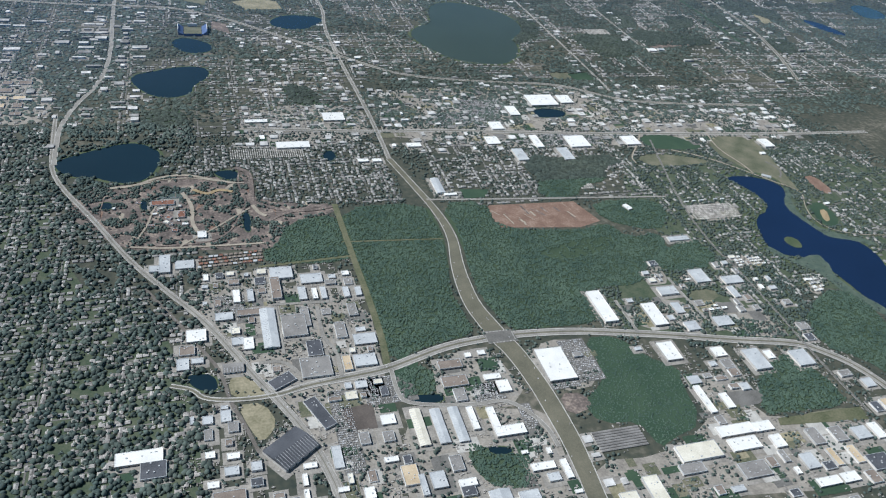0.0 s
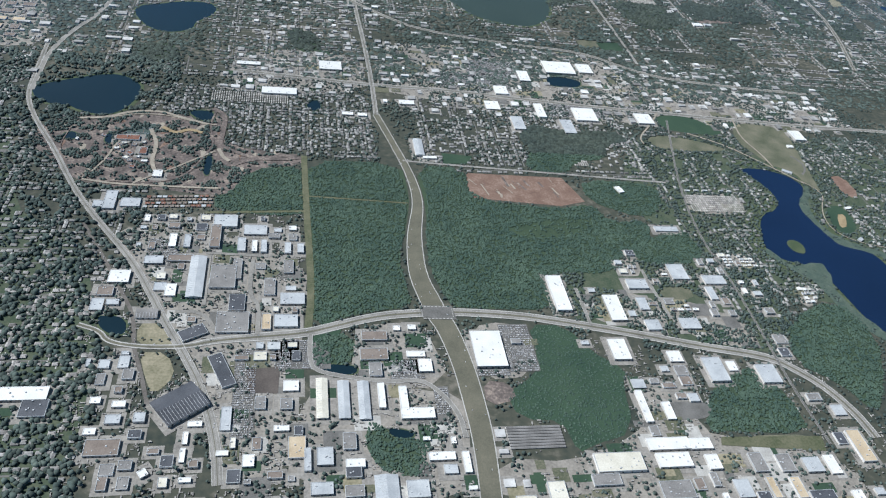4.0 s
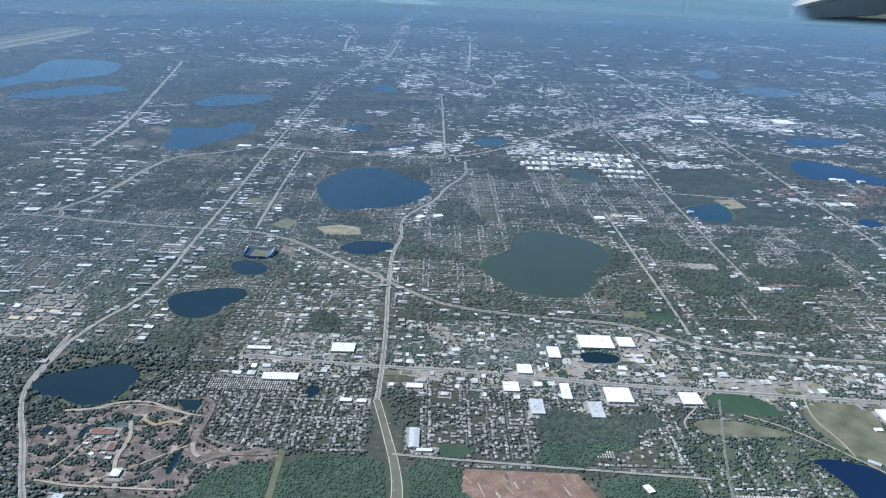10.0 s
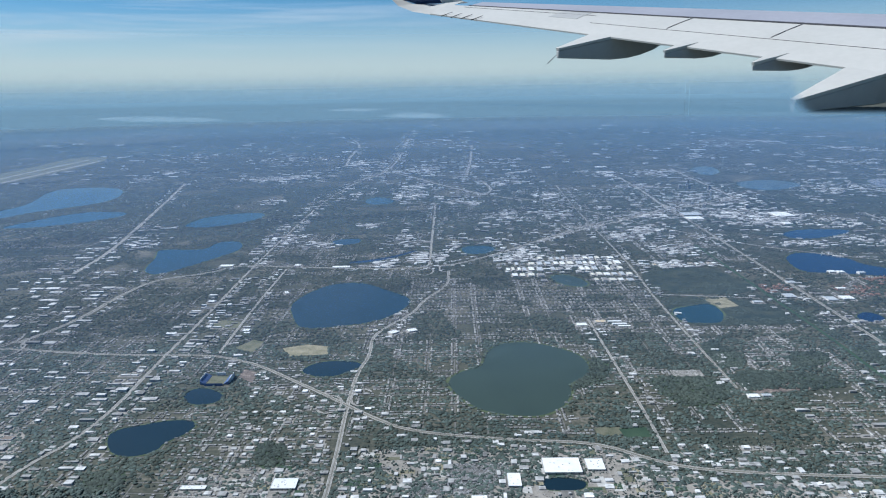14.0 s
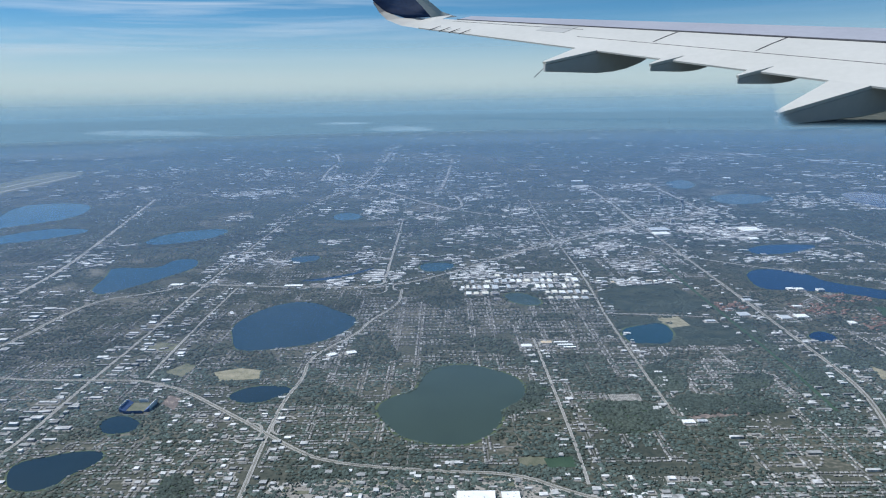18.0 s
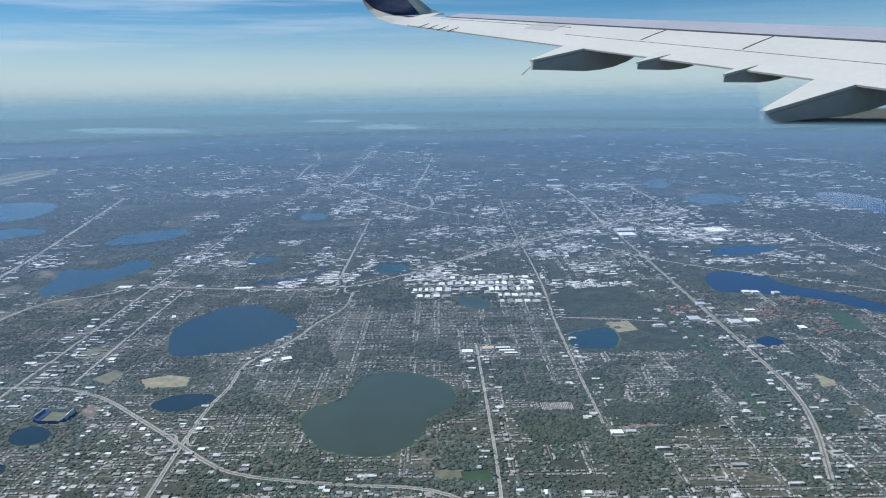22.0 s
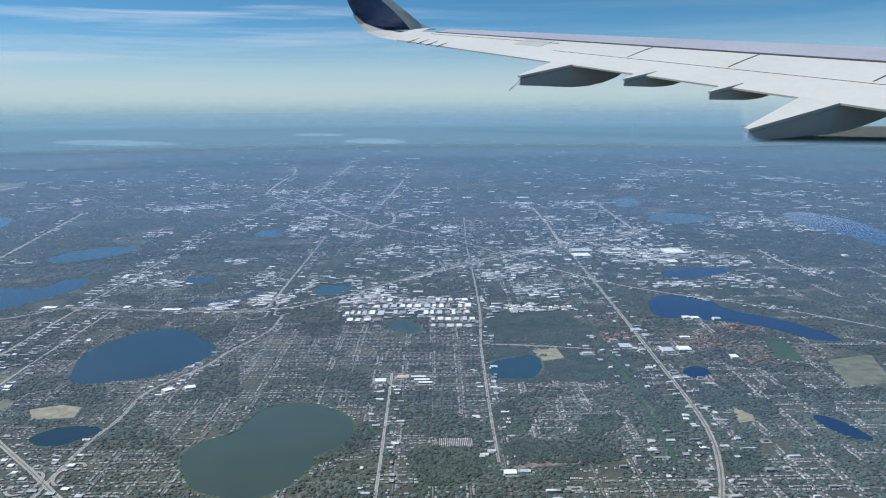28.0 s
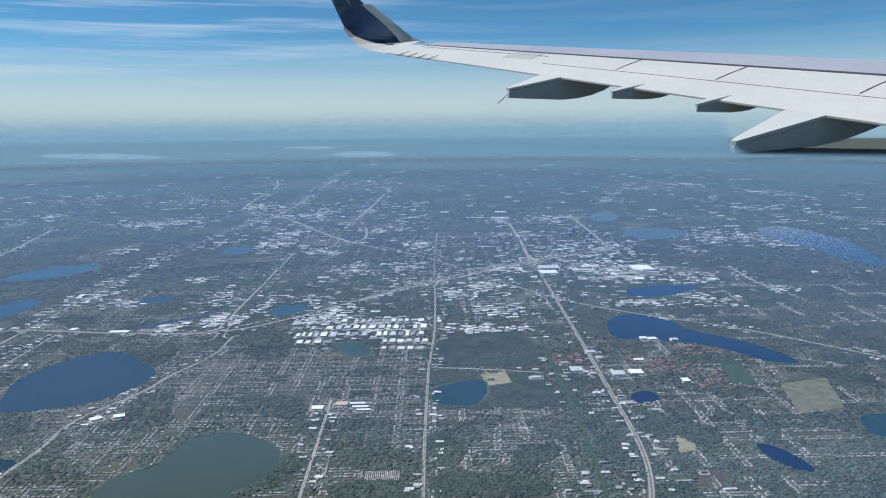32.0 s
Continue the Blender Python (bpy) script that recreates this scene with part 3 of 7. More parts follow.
area("meadow", [(-35.3, 51.2), (-28.6, 50.6), (-26.0, 45.1), (-21.1, 40.7), (-22.7, 38.3), (-23.7, 28.9), (-31.5, 26.6), (-33.6, 25.4), (-34.4, 31.2), (-41.0, 31.6), (-41.8, 36.7), (-36.8, 39.7), (-35.0, 44.7)], MEADOW, "even green meadow beside a store", 0.012, OPEN)
area("marsh", [(56.5, 330.5), (70.5, 334.4), (92.3, 337.0), (97.4, 314.5), (98.6, 299.7), (90.3, 290.1), (56.3, 292.2)], MARSH, "dark green and brown marsh", 0.012, OPEN)
area("marsh", [(54.2, 286.3), (73.9, 285.8), (82.8, 282.6), (96.8, 277.3), (95.6, 256.3), (94.8, 249.4), (72.9, 249.6), (54.2, 249.4)], MARSH, "dark green and brown marsh with paths", 0.012, OPEN)
for plot in ([(-29, 52), (-12, 47.5), (14, 43), (14, 72), (-3, 75), (-26, 66)], [(-190, 10), (-104, 10), (-100, 40), (-108, 70), (-124, 82), (-131, 120), (-190, 122)], [(-3, 76), (14.5, 56), (80, 52), (80, 117), (8, 117), (-3, 98)]):
    ob, _p = sheet("lawns", plot, 0.001, LAWN, 0.4, 1)
    tagged(ob, "mixed green lawns and gardens between houses", "lawn", kind="structure")
for plot in ([(109.0, 198.1), (119.8, 197.7), (114.6, 183.3), (106.1, 182.2)], [(115.2, 244.9), (127.1, 244.4), (122.4, 225.3), (114.2, 225.7)],
             [(99.5, 226.3), (107.5, 222.9), (105.2, 209.3), (98.5, 208.0)], [(100.4, 290.7), (106.1, 290.4), (103.5, 243.4), (102.5, 227.3), (100.0, 229.3)],
             [(126.0, 236.0), (139.0, 232.0), (135.0, 219.0), (124.0, 222.0)],
             [(-112.0, 146.0), (-104.0, 150.0), (-100.0, 141.0), (-108.0, 137.0)]):
    area("woodland_floor", plot, WOOD_FLOOR, W1, 0.0075, WOODS)
area("field", [(-7.6, 27.4), (5.4, 27.2), (5.3, 24.9), (-8.9, 24.9)], GRASS, "dry tan and green field beside a wood", 0.014, OPEN)
area("worn_lot", [(-17.7, 34.1), (-9.6, 34.2), (-9.8, 30.8), (-18.2, 30.4)], ASPHALT, "dark worn lot beside long sheds", 0.045, OPEN)
area("field", [(-117.9, 259.2), (-113.5, 262.7), (-106.7, 259.9), (-105.2, 252.7), (-115.1, 253.2)], GRASS, "green park lawn between houses", 0.02, OPEN, 0.5, 0)
area("vacant_lot", [(-85.2, 230.5), (-77.6, 234.1), (-70.0, 231.7), (-68.9, 224.0), (-81.4, 222.8)], LOT, "pale sandy cleared lot beside houses", 0.02, OPEN, 0.5, 0)
area("field", [(-101.5, 231.3), (-96.9, 239.6), (-92.7, 236.8), (-94.0, 226.1)], GRASS, "dry green field beside an avenue", 0.02, OPEN, 0.5, 0)
area("sports_field", [(-92.9, 205.5), (-92.7, 211.5), (-88.4, 208.5), (-87.4, 199.6)], SITE, "orange-brown sports field beside a stadium", 0.02, OPEN, 0.5, 0)
area("field", [(13.1, 167.0), (20.4, 168.1), (20.7, 162.7), (13.6, 161.7)], MEADOW, "dark green sports field beside houses", 0.02, OPEN, 0.5, 0)
area("vacant_lot", [(124.0, 226.5), (128.9, 226.3), (126.5, 216.1), (121.0, 214.4)], LOT, "dry cleared lot among houses", 0.02, OPEN, 0.5, 0)
area("field", [(162.7, 295.0), (169.7, 291.1), (165.4, 268.2), (155.7, 268.6)], MEADOW, "green golf course land", 0.02, OPEN, 0.5, 0)
area("field", [(173.2, 267.9), (192.2, 273.3), (183.8, 245.2), (166.9, 240.9)], GRASS, "pale green golf course land", 0.02, OPEN, 0.5, 0)
area("vacant_lot", [(69.6, 288.5), (80.4, 290.1), (82.0, 273.0), (71.5, 269.1)], LOT, "sandy tan clearing in a marsh", 0.02, OPEN, 0.5, 0)
area("scrub_land", [(54.1, 195.8), (71.2, 199.4), (77.9, 196.0), (74.1, 191.1), (55.6, 188.2)], SITE, "brown bare plots between woods", 0.02, OPEN, 0.5, 0)
area("worn_lot", [(-80.5, 42.1), (-75.6, 42.5), (-75.7, 37.4), (-79.9, 37.7)], BROWN_LOT, "dark brown worn lot beside a car park", 0.06, OPEN, 0.2, 0)
area("school_lawn", [(-111.8, 35.8), (-110.4, 36.0), (-110.0, 34.7), (-111.8, 34.5)], MEADOW, "green sports lawn beside a white school", 0.06, OPEN, 0.2, 0)
area("grass_plot", [(-42.4, 103.2), (-35.9, 102.3), (-37.4, 99.3), (-42.8, 99.0)], MEADOW, "green grass plot beside a road", 0.06, OPEN, 0.2, 0)
area("car_yard", [(-68.7, 53.5), (-66.3, 50.0), (-68.2, 45.1), (-70.9, 48.0)], MEADOW, "dark green grass beside a wood", 0.06, OPEN, 0.2, 0)
area("field", [(-10.6, 27.3), (6.2, 26.8), (5.5, 24.1), (-11.1, 25.8)], TRACK, "dry olive field beside a wood", 0.06, OPEN, 0.2, 0)
CLEARING = smooth_line([(-33.5, 77.5), (-24.1, 79.9), (-14.8, 80.9), (-14.5, 78.5), (-20.3, 75.6), (-24.3, 74.2), (-31.4, 74.6)], True, 1)
clearing, _p = sheet("clearing", CLEARING, 0.011, SITE, 0.3, 1)
tagged(clearing, "scrubby brown clearing in a wood", "ground", kind="structure")
YARDS = []
WEST_YARDS = [[(-106.3, 75.4), (-98.7, 63.7), (-91.4, 50.0), (-86.5, 41.5), (-83.8, 30.0), (-83.4, 22.7), (-75.5, 21.6), (-74.2, 32.7), (-72.9, 40.0), (-72.3, 49.5), (-71.2, 67.7), (-89.6, 74.4)], [(-70.0, 39.7), (-59.7, 38.4), (-47.6, 36.1), (-49.3, 28.7), (-49.7, 18.1), (-74.7, 21.5), (-73.4, 32.6)], [(-63.8, 51.0), (-53.0, 51.7), (-49.9, 37.5), (-65.6, 39.2)], [(-42.9, 51.9), (-34.5, 50.4), (-36.8, 39.7), (-45.2, 39.2), (-46.1, 47.7)]]
EAST_YARDS = [[(-45.6, 25.2), (-34.5, 23.9), (-24.2, 27.9), (-19.6, 33.1), (-22.7, 38.3), (-12.9, 37.9), (-13.0, 28.3), (-8.5, 27.2), (4.9, 23.4), (9.5, 18.4), (3.5, 11.0), (-47.3, 17.8)],
              [(-24.5, 58.1), (-11.1, 59.5), (-8.6, 51.4), (-13.4, 49.9), (-24.2, 52.0)], [(-8.8, 56.9), (5.8, 52.6), (5.5, 44.3), (-7.7, 47.7)], [(6.8, 70.1), (16.6, 70.7), (15.8, 66.2), (6.3, 65.6)], [(20.2, 61.0), (25.0, 61.4), (23.4, 56.4), (19.2, 54.9)], [(-12.2, 69.7), (-9.4, 70.4), (-9.8, 63.5), (-13.4, 63.3)], [(-6.8, 72.6), (3.4, 72.4), (3.6, 68.9), (-6.4, 68.7)],
              [(-9.1, 56.4), (-1.6, 56.6), (-1.6, 53.3), (-9.3, 53.3)], [(-7.0, 65.7), (-0.3, 66.0), (0.1, 63.2), (-6.6, 62.8)], [(9.6, 91.0), (23.2, 91.2), (21.6, 83.8), (7.7, 83.3)], [(-150, 172), (-138, 172), (-131.5, 150), (-134.5, 141), (-152, 143)], [(-54, 123), (72, 118), (72, 138), (20, 142), (12, 158), (-40, 160), (-54, 152)], [(-90, 127), (-57, 126), (-57, 150), (-88, 148)]]
for paved in WEST_YARDS + EAST_YARDS:
    ob, _p = sheet("pavement", paved, 0.004 + rng.uniform(0, .004), YARD, 0.2, 1)
    YARDS.append(_p)
    tagged(ob, "worn grey-brown paved yards of an industrial district", "pavement", kind="structure")
area("vacant_lot", [(-96.9, 51.5), (-93.8, 52.0), (-91.4, 47.5), (-91.4, 46.8), (-96.6, 47.2)], LOT, "dry tan vacant lot beside a railway", 0.03, OPEN)
area("vacant_lot", [(-95.9, 45.8), (-91.9, 45.6), (-90.3, 40.9), (-93.0, 37.7), (-94.4, 40.8)], LOT, "dry tan and green vacant lot", 0.03, OPEN)
area("vacant_lot", [(-45.2, 39.2), (-40.9, 38.4), (-40.4, 35.4), (-45.4, 34.1)], SITE, "bare brown earth lot beside a road", 0.03, OPEN)
area("dirt_field", [(-38.2, 95.8), (-17.2, 95.2), (-14.4, 86.7), (-20.1, 84.9), (-38.1, 86.9), (-38.8, 90.3)], DIRT, "bare graded reddish dirt field", 0.02, OPEN, 0.0, 0)
field = bpy.data.objects["dirt_field"]
for k in range(26):
    x, y0 = rng.uniform(-37, -17.5), rng.uniform(87.2, 92)
    lean, y1, w = rng.uniform(-1.6, .2), y0 + rng.uniform(1.0, 4.5), rng.uniform(.08, .5)
    if y1 > 95 or x - lean > -17:
        continue
    bm = boxbm((x, y0, 0.012, x + w, y1, rng.uniform(.035, .07)), bevel=.01)
    for v in bm.verts:
        v.co.x += (v.co.y - y0) / (y1 - y0) * lean + rng.uniform(-.06, .06)
    part("berm", bm, (SITE, SAND, DIRT)[k % 3], field)
SITE_AT = len(OPEN)
area("sandy_site", [(-125.2, 102.4), (-122.6, 110.5), (-116.6, 111.9), (-106.2, 114.9), (-100.4, 114.9), (-89.1, 118.1), (-89.1, 103.1), (-72.3, 100.0), (-72.2, 96.6), (-82.9, 94.2), (-85.2, 86.2), (-89.9, 85.3), (-97.8, 86.7), (-110.5, 87.3), (-117.3, 92.2)], SITE, "bare sandy building site with scattered trees", 0.016, OPEN)
area("lawn", [(15.6, 124.9), (23.3, 125.8), (28.6, 122.9), (32.4, 117.1), (24.0, 116.3), (15.1, 118.7)], MEADOW, "green park lawn with sandy paths", 0.016, OPEN)
area("field", [(8.8, 113.7), (15.2, 115.7), (27.4, 111.5), (29.3, 108.9), (10.7, 108.4)], GRASS, "mown olive and tan field", 0.016, OPEN)
area("field", [(36.9, 123.9), (50.9, 121.9), (48.6, 111.5), (46.6, 99.7), (44.7, 92.1), (43.1, 96.3), (40.4, 100.0), (37.7, 104.1), (35.2, 109.9), (33.4, 114.7)], GRASS, "open dry tan field with paths", 0.014, OPEN)
area("marsh_bank", [(20.3, 73.2), (22.0, 68.6), (24.0, 66.9), (30.0, 68.4), (31.0, 66.3), (29.4, 61.5), (28.8, 57.7), (30.5, 52.5), (33.1, 48.2), (31.2, 45.6), (28.4, 50.4), (26.6, 56.4), (25.6, 62.6), (22.4, 66.0), (19.4, 70.0)], BANK, "pale green marsh along a blue lake", 0.052, OPEN, 0.7, 2)
BANKS = [OPEN[-1]]
area("marsh_bank", [(42.6, 96.6), (42.7, 93.4), (38.3, 87.9), (37.5, 82.1), (38.9, 77.0), (43.0, 73.6), (49.0, 71.0), (47.6, 68.6), (44.8, 71.2), (38.2, 73.4), (37.0, 77.0), (36.1, 83.0), (36.4, 88.4), (41.2, 93.6)], BANK, "pale green marsh along a blue lake", 0.052, OPEN, 0.6, 2)
BANKS.append(OPEN[-1])
area("bare_ground", [(50.7, 99.8), (55.0, 100.3), (54.9, 92.2), (51.1, 91.1)], DIRT, "bare orange-brown earth among trees", 0.016, OPEN)
area("sports_field", [(43.9, 84.4), (46.0, 84.8), (44.4, 80.4), (41.9, 79.6)], OCHRE, "small sandy sports field beside a lake", 0.018, OPEN)
area("lawn", [(42.4, 87.4), (47.4, 88.0), (46.9, 81.0), (43.4, 77.2), (40.4, 78.6)], MEADOW, "green lawn round a sandy sports field", 0.013, OPEN)
area("lawn", [(-8.3, 60.2), (-1.7, 60.6), (-2.0, 57.2), (-8.2, 57.3)], GRASS, "green grass plot between buildings", 0.016, OPEN)
area("lawn", [(7.3, 168.6), (14.6, 168.3), (14.4, 163.8), (7.1, 163.4)], GRASS, "green sports lawn", 0.016, OPEN)
area("airfield", [(-511.9, 777.5), (-513.5, 843.8), (-527.9, 1017.8), (-463.7, 980.5), (-450.5, 799.6), (-456.3, 687.9)], GRASS, "dry grass of a distant airfield", 0.02, OPEN)


# ---- roads ----
def road(name, pts, width, mat, label, edge=0.0, median=0.0, lanes=0, z=0.07):
    """A paved strip with pale kerbs, a median and lane lines."""
    z += 0.0017 * len(LINES)
    line = smooth_line(pts, False, 2)
    if not np.isscalar(width):
        width = np.interp(np.linspace(0, 1, len(line)), np.linspace(0, 1, len(width)), width)
    LINES.append((line, float(np.max(width)) / 2 + edge))
    v, f = ribbon(line, width, z)
    v2 = v.copy()
    v2[:, 2] -= 0.06
    ob = tagged(new(name, mesh_of(name, v, f, mat)), label, "road", kind="structure")
    if edge:
        for s in (-1, 1):
            k = new("kerb", mesh_of("kerb", *ribbon(line, edge, z + 0.02, s * (width + edge) / 2), CONCRETE))
            k.parent = ob
    if median:
        k = new("median", mesh_of("median", *ribbon(line, median, z + 0.012), VERGE))
        k.parent = ob
    for i in range(1, lanes):
        x = (i / lanes - 0.5) * float(np.max(width))
        if abs(x) > median / 2 + 0.05:
            k = new("lane_line", mesh_of("lane_line", *ribbon(line, 0.03, z + 0.008, x), CONCRETE))
            k.parent = ob
    return ob


road("road", [(-131.1, 146.9), (-130.1, 128.9), (-129.2, 119.3), (-126.1, 111.2), (-119.7, 99.8), (-113.2, 86.2), (-107.7, 77.4), (-100.1, 66.5), (-95.8, 57.8), (-92.8, 51.3), (-90.0, 46.1), (-87.0, 39.9), (-85.0, 34.0), (-83.6, 28.1), (-83.0, 22.7)], (0.8, 0.8, 0.9, 1.0, 1.2, 1.3, 1.3), STREET, "busy grey avenue running beside a railway", 0.08, 0.1, 4)
road("railway", [(-109.6, 76.2), (-104.5, 66.8), (-100.1, 58.1), (-97.7, 53.1), (-96.8, 46.5), (-95.3, 42.6), (-93.4, 36.1)], 0.6, BALLAST, "single railway track on grey ballast", z=0.06)
road("road", [(-105.4, 51.5), (-102.0, 50.1), (-100.7, 47.8), (-95.4, 46.7), (-89.6, 46.7), (-85.5, 47.9), (-79.2, 48.6), (-71.9, 49.3), (-67.1, 50.9), (-61.0, 52.9), (-55.5, 53.7), (-47.1, 54.1), (-35.9, 53.1), (-27.7, 51.3), (-16.7, 48.7), (-6.9, 45.9), (5.5, 43.2), (8.9, 40.5), (12.6, 36.4), (14.9, 30.8), (15.5, 26.0)], (0.5, 0.5, 0.5, 0.6, 1.0, 1.5, 1.5, 1.5, 1.5, 1.5, 1.5, 1.5, 1.5, 1.5, 1.5, 1.5), STREET, "pale four-lane boulevard curving past woods and warehouses", 0.18, 0.35, 4)
road("road", [(-55.6, 118.4), (-52.7, 105.7), (-50.2, 93.9), (-49.7, 84.7), (-51.4, 76.6), (-52.1, 71.4), (-52.5, 63.3), (-51.1, 57.0), (-50.4, 53.5), (-49.0, 50.1), (-47.7, 42.1), (-47.3, 35.5), (-47.1, 29.5), (-47.4, 23.5), (-47.9, 17.9)], (1.3, 1.3, 1.5, 1.9, 2.4, 2.8, 3.2, 3.6, 3.4, 3.2, 3.2, 3.0, 2.8, 2.8), VERGE, "wide olive-grey road corridor with pale kerbs through woods", 0.16, 0.0, 0, 0.06)
road("road", [(-55.6, 118.4), (-55.5, 130.8), (-55.8, 153.0), (-57.1, 178.6), (-57.5, 207.2), (-55.0, 222.6), (-56.2, 239.2), (-53.7, 248.9), (-42.2, 271.5), (-40.7, 284.5), (-29.9, 309.7), (-30.0, 336.3)], 0.9, STREET, "grey avenue running away to a lake", 0.12, 0.12, 4)
road("road", [(-88.2, 136.3), (-70.2, 134.2), (-56.3, 132.6), (-36.8, 132.2), (-8.4, 128.3), (27.3, 125.6), (59.7, 123.2), (91.8, 122.3)], 1.2, STREET, "busy cross-town commercial road", 0.15, 0.2, 4)
road("highway", [(-193.9, 233.0), (-174.3, 232.3), (-153.1, 227.6), (-133.1, 225.0), (-113.8, 224.4), (-103.2, 223.0), (-89.1, 214.8), (-75.1, 200.9), (-64.8, 191.0), (-56.4, 182.2), (-48.5, 174.2), (-41.6, 168.5), (-31.3, 164.7), (-10.9, 161.1), (6.3, 159.6), (17.1, 150.7), (25.6, 146.3), (41.3, 143.9), (69.1, 141.7)], 1.3, HIGHWAY, "grey elevated expressway curving through the suburbs", 0.07, 0.3, 6, 0.1)
road("highway", [(-179.5, 238.2), (-174.7, 248.9), (-169.9, 268.8), (-169.0, 301.5), (-163.6, 327.0), (-143.1, 336.5), (-134.8, 351.7), (-120.9, 350.6), (-75.5, 342.5), (-38.9, 341.3), (-17.5, 356.2), (17.7, 401.2), (50.9, 445.2), (81.8, 472.9), (114.8, 496.9), (146.4, 523.9), (181.9, 563.0)], 1.7, STREET, "wide pale interstate", 0.12, 0.4, 6, 0.1)
road("highway", [(122.3, 526.7), (120.5, 469), (118, 392), (115.7, 315), (113.3, 248), (112.0, 215), (107.1, 189.8), (96, 160)], 1.35, HIGHWAY, "long straight pale turnpike", 0.06, 0.35, 6, 0.1)
road("highway", [(18.0, 573.9), (56.5, 518.3), (80.6, 466.6), (104.4, 423.6), (123.1, 391.4), (152.4, 363.6), (182.9, 342.8), (203.4, 321.3), (225.8, 293.9), (262, 250)], 1.5, STREET, "pale tollway crossing the distance beside a lake", 0.1, 0.3, 4, 0.1)
road("road", [(57.2, 488.9), (56.5, 344.9), (53.4, 293.1), (53.2, 289.2), (52.1, 236.6), (51.7, 191.9)], 0.75, HIGHWAY, "straight grey avenue beside a marsh", 0.06, 0.12, 4)
road("road", [(21.4, 258.9), (21.8, 208.9), (22.0, 176.5), (21.6, 154.1)], 0.6, STREET, "straight grey avenue between houses", 0.1)
road("road", [(-39.4, 348.3), (-40.2, 545.4)], 1.0, STREET, "straight pale avenue to distant warehouses", 0.1)
road("road", [(-129.0, 121.8), (-129.9, 144.5), (-120.3, 169.8), (-122.3, 222.8), (-122.3, 260.1), (-124.9, 338.3), (-126.2, 444.7), (-125.7, 582.0), (-109.9, 717.5), (-91.3, 809.7), (-105.3, 1497.8)], 0.9, STREET, "long straight commercial trail road", 0.1)
road("road", [(-107.6, 343.1), (-107.2, 289.2), (-105.1, 226.0)], 0.6, STREET, "straight grey avenue between houses", 0.15)
road("road", [(-208.6, 339.7), (-212.1, 384.4), (-226.4, 459.7), (-274.5, 688.0)], 1.5, STREET, "long commercial road past hazy lakes", 0.3)
road("road", [(-51.4, 99.6), (-44.3, 98.8), (-16.6, 96.6), (7.0, 94.7)], 0.5, STREET, "narrow grey lane between a dirt field and houses", 0.05)
road("track", [(-71.9, 100.0), (-71.5, 81.0), (-71.0, 66.9), (-70.9, 57.2), (-71.5, 49.9)], 1.2, TRACK, "straight grassy track along the edge of a wood", z=0.03)
road("road", [(-71.1, 49.1), (-71.3, 43.9), (-70.4, 41.2), (-59.7, 39.1), (-54.6, 39.6), (-51.8, 36.6), (-49.8, 32.7), (-49.6, 28.7)], 0.6, STREET, "curving grey lane past warehouses", 0.08)
road("road", [(18.2, 122.7), (8.9, 90.9), (6.9, 73.5), (7.7, 66.3), (7.5, 55.0), (6.8, 41.1), (6.6, 35.2), (6.9, 25.1)], 0.42, LANE, "straight narrow road past warehouses", 0.03, z=0.066)
road("road", [(-24.2, 60.1), (-24.1, 51.3)], 0.5, STREET, "short lane beside a white warehouse", 0.05)
road("road", [(-9.6, 65.3), (-9.3, 60.0), (-8.7, 52.1)], 0.5, STREET, "short lane beside a white warehouse", 0.05)
road("road", [(-88.5, 68.5), (-78.2, 67.8)], 0.6, STREET, "grey lane between industrial sheds", z=0.062)
road("road", [(-87.8, 68.0), (-87.7, 55.6)], 0.6, STREET, "grey lane between industrial sheds", z=0.064)
road("road", [(-91.9, 54.2), (-87.7, 54.2), (-85.0, 49.2)], 0.7, STREET, "grey lane between industrial sheds", z=0.066)
road("road", [(-80.6, 66.8), (-80.9, 58.0), (-79.1, 55.7), (-79.2, 49.1)], 0.7, STREET, "grey lane between industrial sheds", z=0.066)
road("track", [(-71.5, 81.0), (-89.6, 79.9)], 0.6, TRACK, "grassy track through a wood", z=0.03)
road("track", [(-72.8, 85.9), (-63.7, 85.3), (-51.8, 84.4)], 0.4, TRACK, "narrow track through a wood", z=0.032)
road("track", [(101.0, 388.0), (99.3, 287.1), (98.4, 228.3), (96.2, 192.0)], 1.3, MEADOW, "straight grassy power-line corridor", z=0.03)
road("highway", [(21.6, 402.2), (44.8, 431.8), (70.4, 455.1), (91.7, 475.8), (119.7, 511.2), (141.8, 518.9), (164.7, 535.6), (182.0, 554.2)], 1.8, STREET, "pale far highway through haze", 0.3)
road("highway", [(182.0, 554.2), (185.1, 610.6), (187.7, 687.0), (190.9, 754.0)], 1.6, STREET, "pale far highway through haze", 0.3)
road("highway", [(119.7, 511.2), (122.9, 571.6), (124.7, 627.1), (125.5, 694.5)], 1.4, STREET, "pale far highway through haze", 0.3)
road("highway", [(57.0, 489.0), (57.6, 523.9), (61.0, 640.6)], 0.7, HIGHWAY, "grey far road through haze", 0.1)
road("highway", [(23.7, 556.9), (-3.3, 589.6), (-39.9, 655.8), (-71.8, 731.3), (-109.4, 787.3), (-141.9, 813.5)], 2.0, STREET, "pale far highway through haze", 0.3)
road("highway", [(-143.8, 823.6), (-155.3, 947.1), (-161.2, 1130.1), (-204.9, 1318.4)], 2.2, STREET, "pale far highway through haze", 0.3)
